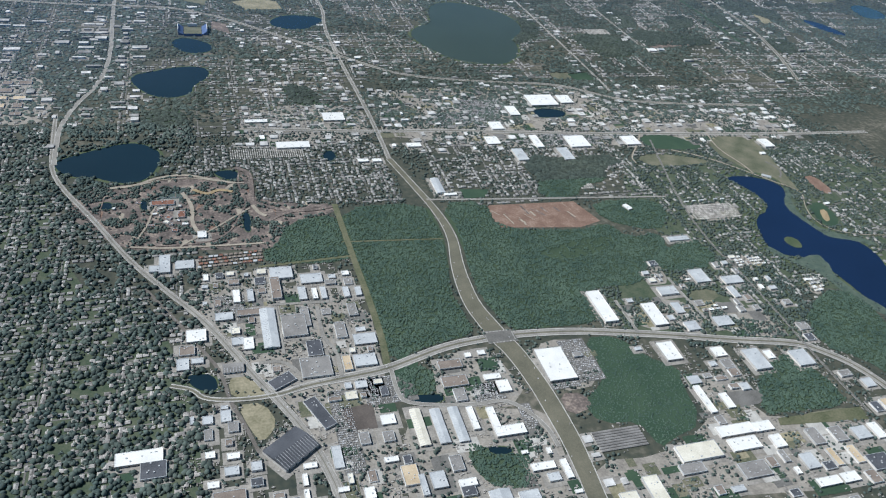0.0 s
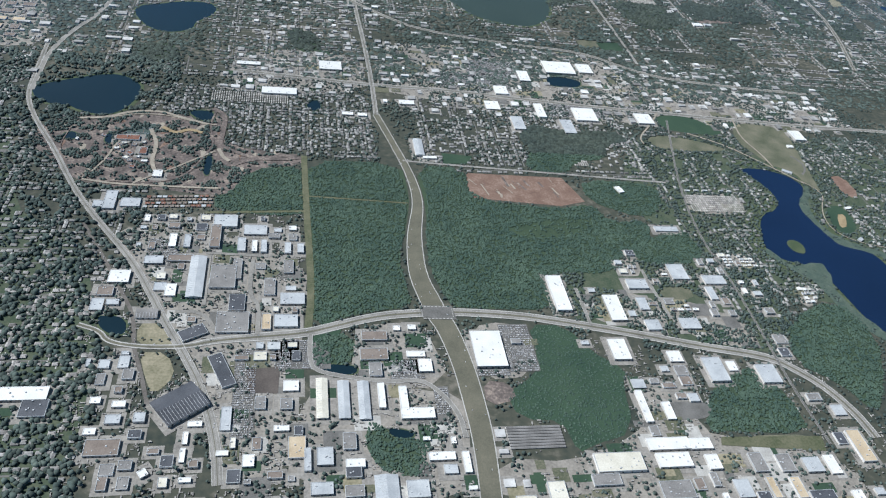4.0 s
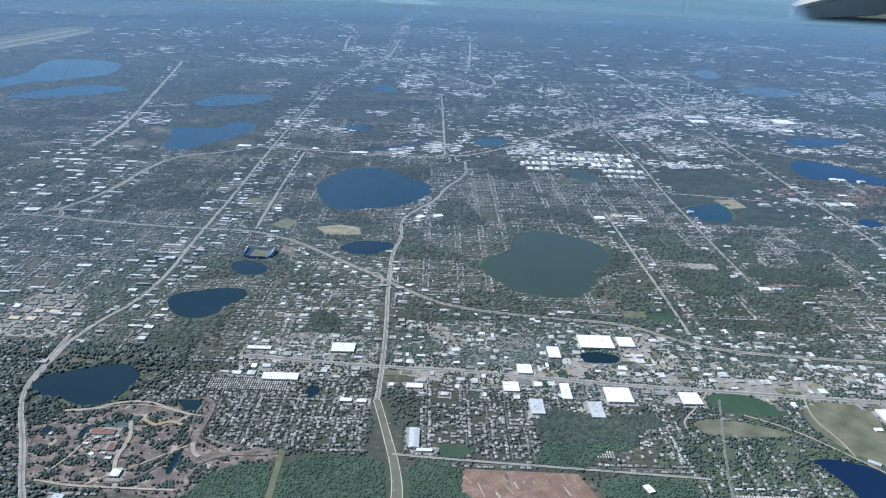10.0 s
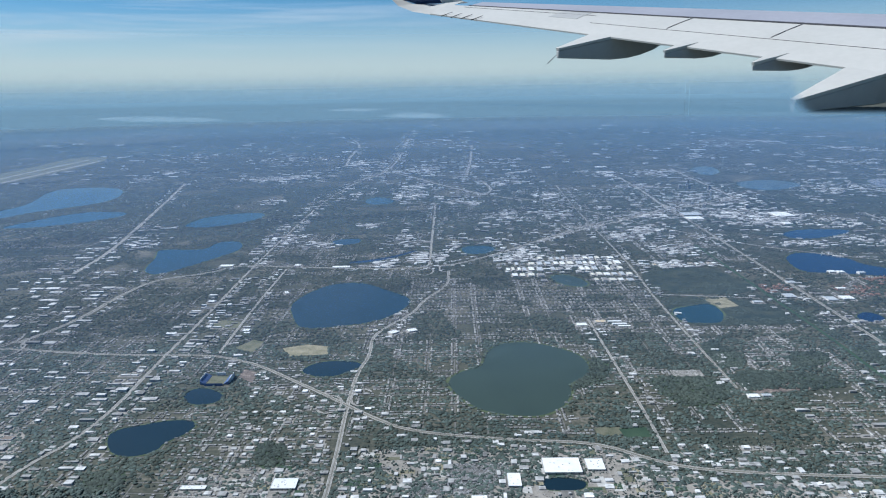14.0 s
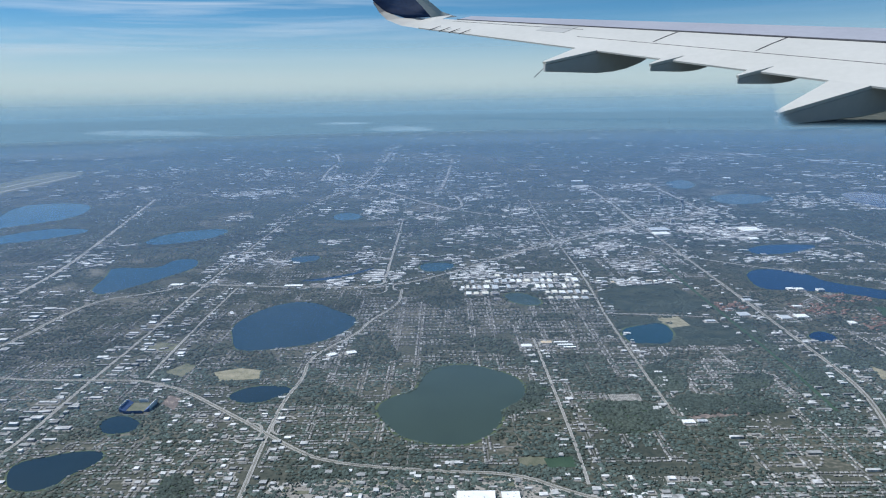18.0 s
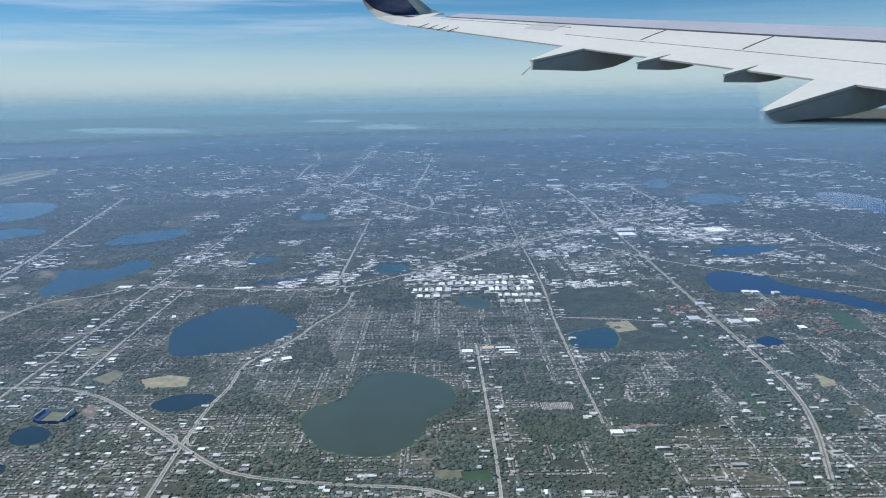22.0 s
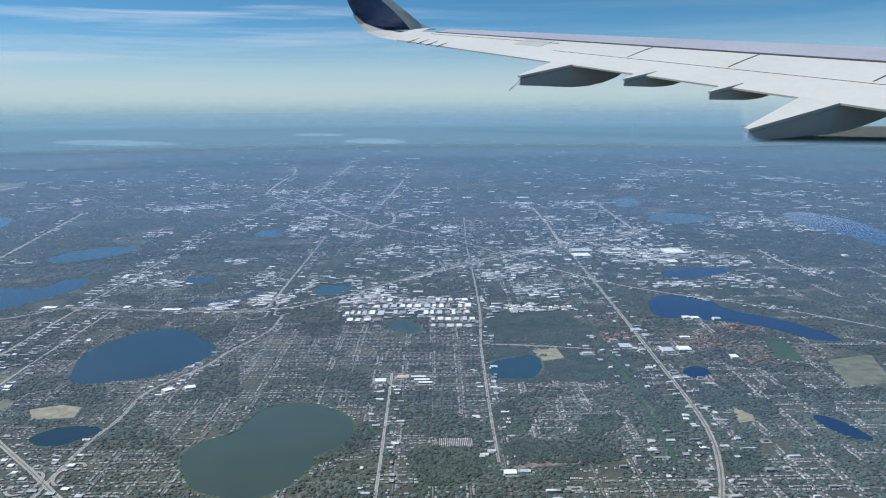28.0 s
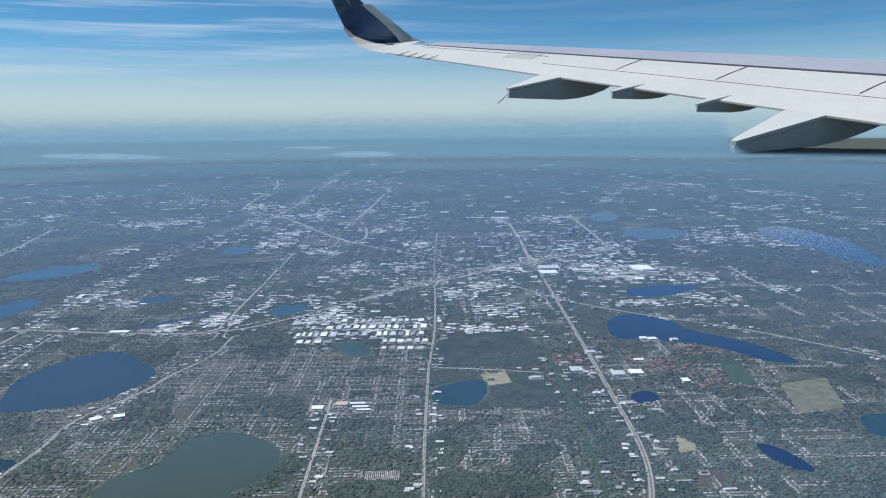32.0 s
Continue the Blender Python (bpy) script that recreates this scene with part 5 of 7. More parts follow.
def blocked(P, margin=0.25, woods=True, opens=True, solids=True):
    """True where water, woods, open land, a road or a building already lies."""
    P = np.asarray(P, float)
    r = np.zeros(len(P), bool)
    for q in WATERS + (WOODS if woods else []) + (OPEN if opens else []):
        lo, hi = q.min(0), q.max(0)
        k = np.where((P > lo - 1).all(1) & (P < hi + 1).all(1))[0]
        if len(k):
            r[k] |= inside(P[k], q)
    for line, half in LINES:
        r |= near_line(P, line, half + margin)
    if solids and len(P):
        order = np.argsort(P[:, 0])
        xs = P[order, 0]
        for x, y, rad, hw, hd, t in SOLID:
            m = rad * 1.5 + margin
            k = order[np.searchsorted(xs, x - m):np.searchsorted(xs, x + m)]
            k = k[abs(P[k, 1] - y) < m]
            if len(k):
                dx, dy = P[k, 0] - x, P[k, 1] - y
                u, v = dx * math.cos(t) + dy * math.sin(t), -dx * math.sin(t) + dy * math.cos(t)
                r[k] |= (abs(u) < hw + margin) & (abs(v) < hd + margin)
    return r


BOX_F = np.array([(0, 1, 5, 4), (1, 2, 6, 5), (2, 3, 7, 6), (3, 0, 4, 7), (4, 5, 6, 7)])


def many_boxes(P, w, d, h, turn, z=0.0):
    """Open-bottomed boxes as one mesh."""
    n = len(P)
    cx, cy = np.array([-1, 1, 1, -1] * 2) / 2, np.array([-1, -1, 1, 1] * 2) / 2
    c, s = np.cos(turn)[:, None], np.sin(turn)[:, None]
    X, Y = cx * w[:, None], cy * d[:, None]
    V = np.empty((n, 8, 3))
    V[:, :, 0], V[:, :, 1] = P[:, :1] + X * c - Y * s, P[:, 1:2] + X * s + Y * c
    V[:, :4, 2], V[:, 4:, 2] = z, z + h[:, None]
    return V.reshape(-1, 3), (BOX_F[None] + np.arange(n)[:, None, None] * 8).reshape(-1, 4)


def many_roofs(P, w, d, h, rise, turn):
    """Hipped roofs as one mesh."""
    n = len(P)
    over = 0.05
    lx = np.array([-1, 1, 1, -1, -.55, .55])[None] * (w / 2 + over)[:, None]
    ly = np.array([-1, -1, 1, 1, 0, 0])[None] * (d / 2 + over)[:, None]
    c, s = np.cos(turn)[:, None], np.sin(turn)[:, None]
    V = np.empty((n, 6, 3))
    V[:, :, 0], V[:, :, 1] = P[:, :1] + lx * c - ly * s, P[:, 1:2] + lx * s + ly * c
    V[:, :4, 2], V[:, 4:, 2] = h[:, None], (h + rise)[:, None]
    F = np.array([(0, 1, 5), (0, 5, 4), (1, 2, 5), (2, 3, 4), (2, 4, 5), (3, 0, 4)])
    return V.reshape(-1, 3), (F[None] + np.arange(n)[:, None, None] * 6).reshape(-1, 3)


# paved yards round the commercial buildings
pads = []


def pad_z():
    return 0.012 + 0.04 * ((len(pads) * 0.618034) % 1)


for x, y, hw, hd, t in PADS:
    c, s = math.cos(t), math.sin(t)
    pads.append((np.array([(x + u * c - v * s, y + u * s + v * c, pad_z()) for u, v in ((-hw, -hd), (hw, -hd), (hw, hd), (-hw, hd))]), np.array([(0, 1, 2, 3)])))

def scatter(x0, y0, x1, y1, count):
    return np.stack([rng.uniform(x0, x1, count), rng.uniform(y0, y1, count)], 1)


def patchy(P, scale, cut, seed=0.0):
    return np.array([noise.noise((x * scale, y * scale, seed)) for x, y in P]) > cut


SOLID.append((-39.4, 28.4, 5, 4.3, 2.3, 0.0))
# ---- commercial and industrial districts: x0, y0, x1, y1, cell, share built, smallest, largest side ----
DISTRICTS = [(-101, 22, -72, 81, 2.6, .75, .7, 2.0), (-40, 6, 18, 50, 3.0, .6, .8, 2.4), (-66, 10, -48, 27, 2.8, .7, .8, 2.2),
             (-26, 52, 14, 72, 2.8, .55, .7, 1.8), (-54, 120, 75, 160, 2.9, .5, .5, 2.1), (-92, 126, -57, 150, 3.2, .5, .8, 2.0),
             (-86, 150, -58, 200, 3.4, .55, .7, 1.8), (-96, 10, -72, 22, 2.8, .7, .8, 2.0), (-46, 10, -40, 30, 2.5, .6, .7, 1.6)]
FAR_MID = [(140, 440, 192, 508, 5, 0.7, 1.5, 5), (100, 470, 150, 560, 6, 0.5, 1.5, 5), (-60, 345, 40, 470, 7, 0.35, 1.6, 3.6), (54, 300, 105, 345, 7, 0.3, 1.5, 3), (40, 400, 210, 640, 7, 0.35, 1.6, 4.0),
        (-130, 140, -112, 330, 3.6, 0.5, 1, 2.4), (-195, 148, -132, 232, 4.2, 0.33, 1, 2.4), (-225, 236, -165, 345, 6, 0.45, 1.4, 3.6), (-120, 560, 60, 900, 11, 0.5, 2.5, 7)]
FAR_OUTER = [(-136, 345, -114, 600, 6, 0.55, 1.5, 4), (-230, 340, -200, 470, 6, 0.6, 1.5, 4), (96, 170, 130, 300, 6, 0.2, 1, 2.6), (60, 150, 130, 200, 5, 0.16, 0.8, 2.2), (-500, 700, -130, 1150, 17, 0.2, 2.5, 8), (60, 640, 600, 1500, 26, 0.18, 3, 11),
        (-700, 1150, 60, 2200, 38, 0.14, 5, 17), (60, 1500, 1100, 2400, 55, 0.1, 6, 20), (210, 450, 420, 800, 16, 0.2, 2, 6)]
FAR_DISTRICTS = FAR_MID + FAR_OUTER


def sites(x0, y0, x1, y1, cell, share, lo, hi):
    nx, ny = max(1, int((x1 - x0) / cell)), max(1, int((y1 - y0) / cell))
    gx, gy = np.meshgrid(np.arange(nx), np.arange(ny))
    P = np.stack([gx.ravel(), gy.ravel()], 1) * cell + (x0 + cell / 2, y0 + cell / 2) + rng.uniform(-.2, .2, (nx * ny, 2)) * cell
    w, d = rng.uniform(lo, hi, len(P)), rng.uniform(lo, hi, len(P))
    keep = (rng.random(len(P)) < share) & ~blocked(P, hi * 0.42)
    return P[keep], w[keep], d[keep]


lot_points, near_fill = [], 0
SHADES = ["white", "pale", "pale", "grey", "grey", "tan", "tan", "slate", "cream"]
rest = []
for x0, y0, x1, y1, cell, share, lo, hi in DISTRICTS:
    P, w, d = sites(x0, y0, x1, y1, cell, share, lo, hi)
    for i in np.argsort(np.hypot(P[:, 0] + 60, P[:, 1] - 20)):
        pads.append((np.array([(P[i, 0] + u * (w[i] / 2 + .6), P[i, 1] + v * (d[i] / 2 + .6), pad_z()) for u, v in ((-1, -1), (1, -1), (1, 1), (-1, 1))]), np.array([(0, 1, 2, 3)])))
        if near_fill < 150 and P[i, 1] < 82:
            building(P[i, 0], P[i, 1], w[i], d[i], 0, rng.uniform(.22, .4), SHADES[rng.integers(9)], "flat", 0)
            near_fill += 1
        else:
            rest.append((P[i], w[i], d[i], rng.uniform(.22, .42)))
            SOLID.append((*P[i], max(w[i], d[i]) / 2, w[i] / 2, d[i] / 2, 0.0))
for q in FAR_DISTRICTS:
    P, w, d = sites(*q)
    w = w * rng.choice([1.0, 1.7], len(P))
    d = d * rng.choice([.55, .9], len(P))
    rest += [(P[i], w[i], d[i], rng.uniform(.3, .7)) for i in range(len(P))]
    SOLID += [(*P[i], max(w[i], d[i]) / 2, w[i] / 2, d[i] / 2, 0.0) for i in range(len(P)) if P[i, 1] < 480]
    for i in range(len(P)):
        if P[i, 1] < 480 and rng.random() < .7:
            pads.append((np.array([(P[i, 0] + u * (w[i] / 2 + .8), P[i, 1] + v * (d[i] / 2 + .8), pad_z()) for u, v in ((-1, -1), (1, -1), (1, 1), (-1, 1))]), np.array([(0, 1, 2, 3)])))
# clusters of far buildings: x, y, half width, half depth, count
CLUSTERS_WEST = [(-132, 856, 17, 44, 45), (-53, 771, 20, 45, 45), (-60, 608, 16, 57, 80), (-202, 709, 26, 25, 45), (-364, 957, 26, 69, 30), (-319, 790, 22, 25, 20),
        (-174, 730, 30, 49, 60), (-166, 567, 10, 16, 16), (-124, 417, 11, 13, 40), (-42, 362, 10, 12, 60), (-60, 350, 5, 10, 40), (-79, 457, 8, 8, 20),
        (-28, 390, 5, 12, 18), (-6, 400, 11, 10, 20), (8, 362, 13, 31, 120), (-19, 546, 14, 18, 30), (-329, 724, 13, 26, 15), (-202, 406, 11, 17, 30)]
CLUSTERS_MID = [(12, 661, 9, 27, 20), (-99, 399, 11, 10, 30), (6, 489, 13, 24, 50), (-54, 404, 11, 25, 40), (-221, 915, 49, 85, 40), (-32, 1138, 40, 200, 30),
        (46, 571, 12, 33, 25), (30, 347, 17, 16, 90), (77, 341, 17, 9, 60), (77, 515, 7, 11, 10), (95, 482, 15, 14, 40), (164, 464, 16, 28, 90),
        (188, 479, 8, 12, 20), (180, 558, 12, 32, 45), (157, 544, 16, 38, 45), (163, 716, 18, 26, 35), (118, 708, 18, 38, 30), (229, 979, 10, 29, 5)]
CLUSTERS_EAST = [(259, 884, 22, 39, 25), (126, 627, 14, 20, 25), (159, 388, 17, 12, 50), (234, 544, 9, 23, 15), (418, 1085, 22, 36, 20), (479, 937, 23, 67, 30),
        (393, 790, 20, 19, 20), (270, 601, 23, 46, 60), (310, 597, 25, 55, 60), (243, 416, 7, 9, 14), (84, 429, 11, 19, 50), (85, 378, 13, 15, 60),
        (69, 412, 9, 13, 40), (36, 487, 13, 24, 40), (338, 1012, 34, 78, 25), (211, 449, 17, 26, 40), (196, 394, 14, 16, 40), (432, 752, 19, 87, 30)]
CLUSTERS = CLUSTERS_WEST + CLUSTERS_MID + CLUSTERS_EAST
for x, y, rx, ry, n in CLUSTERS:
    P = np.array((x, y)) + np.clip(rng.normal(0, .55, (n * 2, 2)), -1.1, 1.1) * (rx, ry)
    P = P[~blocked(P, .8)][:int(n * 1.5)]
    far = max(1.0, y / 420)
    w, d = rng.uniform(1.0, 4.0, len(P)) * far, rng.uniform(.7, 2.2, len(P)) * far
    rest += [(P[i], w[i], d[i], rng.uniform(.3, .6)) for i in range(len(P))]
    SOLID += [(*P[i], max(w[i], d[i]) / 2, w[i] / 2, d[i] / 2, 0.0) for i in range(len(P)) if P[i, 1] < 600]
# shops and sheds strung along the main roads
for line, half in STRIPS:
    seg = np.linalg.norm(np.diff(line, axis=0), axis=1)
    for i, L in enumerate(seg):
        mid = (line[i] + line[i + 1]) / 2
        if mid[1] < 125 or noise.noise((mid[0] * .02, mid[1] * .02, 5.0)) < -.25:
            continue
        u = (line[i + 1] - line[i]) / max(L, 1e-6)
        for _ in range(rng.poisson(L * .42 / max(1.0, mid[1] / 420))):
            q = line[i] + u * L * rng.random() + np.array([-u[1], u[0]]) * rng.choice([-1, 1]) * (half + rng.uniform(.8, 4.5) * max(1, mid[1] / 500))
            k = max(1.0, mid[1] / 480)
            rest.append((q, rng.uniform(.7, 2.4) * k, rng.uniform(.6, 1.6) * k, rng.uniform(.25, .45)))
RP, RW, RD, RH = (np.array([r[k] for r in rest]) for k in range(4))
tagged(new("distant_warehouses", mesh_of("distant_warehouses", *many_boxes(RP, RW, RD, RH, np.zeros(len(RP))), SHED_MANY)),
       "many white and grey flat-roofed commercial buildings across the land", "buildings", kind="stuff")
tagged(new("paved_yards", mesh_of("paved_yards", *joined(pads), PAVING)), "pale paved yards and parking lots round buildings", "pavement", kind="structure")

# open lots between the sheds: asphalt, concrete, dry earth and grass
LOT_LOOKS = [(ASPHALT, "dark asphalt lot between sheds", .22), (CONCRETE, "pale concrete yard between sheds", .26), (LOT, "dry tan lot between sheds", .14),
             (GRASS, "dry grass plot between sheds", .2), (MEADOW, "green grass plot between sheds", .18)]
lots = scatter(-104, 6, 75, 160, 9000)
lots = lots[np.any([inside(lots, q) for q in YARDS], axis=0) & ~blocked(lots, .5, solids=False)]
for k, (x, y) in enumerate(lots[:420]):
    mat, label, _share = LOT_LOOKS[rng.choice(5, p=[v[2] for v in LOT_LOOKS])]
    w, d, z = rng.uniform(.6, 2.0), rng.uniform(.5, 1.6), .0525 + k * 1.6e-5
    v = np.array([(x + a * w, y + b * d, z) for a, b in ((-1, -1), (1, -1), (1, 1), (-1, 1))])
    tagged(new("lot", mesh_of("lot", v, np.array([(0, 1, 2, 3)]), mat)), label, "lot", kind="structure")

# tall blocks of the distant centre
for k in range(26):
    x, y, w, d, h = rng.uniform(140, 205), rng.uniform(470, 640), rng.uniform(1.2, 2.6), rng.uniform(1.2, 2.6), rng.uniform(1.2, 4.5)
    if blocked(np.array([(x, y)]), 1.5)[0]:
        continue
    tower = new("office_tower")
    part("wall", boxbm((-w / 2, -d / 2, 0, w / 2, d / 2, h)), WALL, tower)
    for i in range(int(h / .6)):
        part("window_band", boxbm((-w / 2 - .02, -d / 2 - .02, .3 + i * .6, w / 2 + .02, d / 2 + .02, .52 + i * .6)), GLASS_DARK, tower)
    part("roof", boxbm((-w / 2 + .1, -d / 2 + .1, h, w / 2 - .1, d / 2 - .1, h + .15)), ROOFS["white"], tower)
    tower.location = (x, y, 0)
    SOLID.append((x, y, w, w / 2, d / 2, 0.0))
    tagged(tower, "pale office tower with dark window bands in the distance", "office tower", "distant towers")

# stadium beside its pond
stadium = new("stadium")
for x0, y0, x1, y1 in ((-4.2, -3.4, -2.7, 3.4), (2.7, -3.4, 4.2, 3.4)):
    bm = boxbm((x0, y0, 0, x1, y1, 1.1))
    for v in bm.verts:
        if v.co.z > .5 and abs(v.co.x) < 3.5:
            v.co.z = .15
    part("stand", bm, SEATS, stadium, "blue raked seating stand")
    for k in range(5):
        part("aisle", boxbm((x0 + .1, -3 + k * 1.5, .2 + .02, x1 - .1, -2.94 + k * 1.5, .24)), CONCRETE, stadium)
    rim = x0 - .12 if x0 < 0 else x1
    part("press_box", boxbm((rim, -2.6, 0, rim + .12, 2.6, 1.5)), ROOFS["white"], stadium, "white rim of the stand")
bm = boxbm((-2.6, -4.4, 0, 2.6, -3.4, .8))
for v in bm.verts:
    if v.co.z > .5 and v.co.y > -4:
        v.co.z = .15
part("end_stand", bm, SEATS, stadium, "blue raked end stand")
part("pitch", boxbm((-2.6, -3.2, 0.02, 2.6, 3.2, .06)), GRASS, stadium, "green sports pitch")
part("scoreboard", boxbm((-1.4, 4.0, 0, 1.4, 4.2, .9)), ROOFS["white"], stadium)
stadium.location = (-98.5, 202.5, 0.03)
tagged(stadium, "small stadium with blue raked stands and green pitch", "stadium")
SOLID.append((-98.5, 202.5, 5, 4.5, 5, 0.0))

# crossing of the boulevard and the parkway
crossing, _p = sheet("crossing", [(-53.2, 55.6), (-47.6, 55.4), (-47.2, 52.2), (-52.8, 52.3)], 0.094, ASPHALT, 0.0, 0)
tagged(crossing, "dark asphalt crossing with pale crosswalks", "road", kind="structure")
for x0, y0, x1, y1 in ((-53.0, 55.2, -48.0, 55.35), (-52.6, 52.4, -47.6, 52.55), (-52.9, 52.8, -52.75, 54.9), (-47.75, 52.8, -47.6, 54.9)):
    for k in range(8):
        wide = x1 - x0 > y1 - y0
        u0, u1 = (x0 + (x1 - x0) * k / 8, x0 + (x1 - x0) * (k + .6) / 8) if wide else (x0, x1)
        v0, v1 = (y0, y1) if wide else (y0 + (y1 - y0) * k / 8, y0 + (y1 - y0) * (k + .6) / 8)
        part("crosswalk_bar", boxbm((u0, v0, .096, u1, v1, .1)), CONCRETE, crossing)

# greenhouse rows
for i in range(8):
    shed = new("greenhouse")
    bm = bmesh.new()
    v = [bm.verts.new(q) for q in [(u * 4.1, v, z) for u, v, z in ((-1, -.2, 0), (1, -.2, 0), (1, .2, 0), (-1, .2, 0), (-1, -.2, .12), (1, -.2, .12), (1, .2, .12), (-1, .2, .12), (-1, 0, .22), (1, 0, .22))]]
    for f in ((0, 1, 5, 4), (2, 3, 7, 6), (4, 5, 9, 8), (6, 7, 8, 9), (1, 2, 6, 9, 5), (3, 0, 4, 8, 7)):
        bm.faces.new([v[k] for k in f])
    part("roof", bm, ROOFS["grey"], shed)
    part("end_wall", boxbm((-4.13, -.18, 0, -4.1, .18, .12)), WALL, shed)
    shed.location = (-39.4, 26.6 + i * .5, 0.055)
    tagged(shed, "long pale grey shade house in a row", "greenhouse", "shade house rows")

# site details: long uneven sand banks
for k in range(46):
    x, y, t = rng.uniform(-121, -76), rng.uniform(86, 116), rng.normal(1.2, .5)
    if not inside(np.array([(x, y)]), OPEN[SITE_AT])[0] or blocked(np.array([(x, y)]), .5, opens=False)[0]:
        continue
    L, w = rng.uniform(.5, 2.6), rng.uniform(.15, .5)
    pts = [(x + math.cos(t + .25 * math.sin(a)) * math.cos(a) * L - math.sin(t) * math.sin(a) * w, y + math.sin(t + .25 * math.sin(a)) * math.cos(a) * L + math.cos(t) * math.sin(a) * w) for a in np.linspace(0, 5.6, 9)]
    ob, _p = sheet("sand_bank", pts, 0.034, SAND if k % 3 else DIRT, 0.35)
    tagged(ob, "uneven bare sand bank on the cleared site", "sand", kind="structure")
for i in range(3):
    for j in range(3):
        court = new("court")
        part("surface", boxbm((-.75, -.85, 0, .75, .85, .012)), COURT, court, "dark green court surface")
        for v in (-.9, .87):
            part("fence", boxbm((-.78, v, 0, .78, v + .03, .07)), METAL, court)
        court.location = (-107.2 + i * 1.65 + j * .5, 105.2 + j * 1.9, 0.03)
        tagged(court, "dark green fenced court on the sandy site", "court", "courts on the site")

# winding sand tracks and a cluster of small red-roofed buildings on the site
road("track", [(-90.5, 117), (-91.5, 110), (-89.8, 103), (-92, 97), (-94.5, 91), (-100, 88.5), (-108, 89)], 0.4, SITE, "winding pale sand track on the site", z=0.03)
road("track", [(-112, 111.5), (-107, 113.8), (-100, 113.8), (-95, 111.5), (-90, 110.5)], 0.35, SAND, "winding pale sand track on the site", z=0.03)
road("track", [(-118, 108), (-119, 99), (-114.5, 92), (-110, 88.5)], 0.22, SITE, "winding pale sand track on the site", z=0.03)
road("track", [(-89, 103), (-83, 98.5), (-77, 98), (-72.5, 99.2)], 0.9, SITE, "bare brown track on the site", z=0.03)
road("track", [(-117.2, 111.0), (-112.5, 111.5), (-107.6, 114.7), (-101.9, 115.4), (-97.2, 112.8), (-91.6, 110.6)], 0.75, SAND, "pale sandy bank round the site", z=0.028)
road("track", [(-91.4, 117.5), (-88.4, 114.8), (-88.6, 108.1), (-89.0, 101.4), (-86.9, 94.5), (-84.0, 97.2), (-78.0, 99.2), (-73.3, 99.8)], 1.1, SITE, "wide bare sand track on the site", z=0.028)
road("track", [(-89.0, 101.4), (-87.8, 98.1), (-86.5, 97.0)], 0.8, SAND, "pale sand track on the site", z=0.028)
road("track", [(-111.2, 91.8), (-109.4, 96.6), (-108.7, 101.6), (-107.0, 105.1)], 0.4, SAND, "pale sand path on the site", z=0.028)
road("track", [(-103.4, 88.4), (-100.4, 91.0), (-97.3, 93.3), (-92.9, 97.4), (-89.5, 100.4)], 0.4, SAND, "pale sand path on the site", z=0.028)
road("track", [(-102.9, 107.8), (-100.8, 102.2), (-101.3, 96.0), (-99.4, 90.9)], 0.8, SAND, "pale sand yard between red-roofed houses", z=0.028)
road("track", [(-112.5, 89.2), (-106.4, 87.9), (-99.4, 87.7), (-92.1, 87.5), (-87.9, 87.5)], 0.5, SAND, "pale sand path on the site", z=0.028)
road("track", [(21.3, 116.7), (29.1, 112.1), (36.3, 104.0), (42.4, 96.3)], 0.45, SAND, "pale sandy path across a field", z=0.028)
road("track", [(37.6, 125.2), (35.5, 116.0), (37.5, 108.7), (37.8, 102.9)], 0.4, SAND, "pale sandy path across a field", z=0.03)
road("track", [(16.8, 126.0), (12.9, 120.1), (7.5, 113.7), (7.6, 110.6)], 0.4, SAND, "pale sandy path round a lawn", z=0.03)
road("track", [(42.0, 97.5), (45.5, 92.5), (41.4, 86.8), (39.3, 81.0), (40.6, 76.6), (46.0, 73.6), (54.0, 72.4)], 0.22, SAND, "pale path along a marshy lake", z=0.03)
road("track", [(-100.7, 108.8), (-97.8, 106.4), (-95.5, 108.5), (-92.7, 107.2)], 0.9, OCHRE, "ochre sand mound on the site", z=0.028)
for k in range(34):
    x, y = -109.5 + rng.normal(0, 2.4) + k * .22, 104.5 - k * .33 + rng.normal(0, .9)
    if not blocked(np.array([(x, y)]), .35, opens=False)[0]:
        building(x, y, rng.uniform(.5, 1.3), rng.uniform(.45, .9), rng.uniform(-40, 10), rng.uniform(.17, .3), ("rust", "rust", "cream", "white", "tan")[k % 5], "flat", 0)
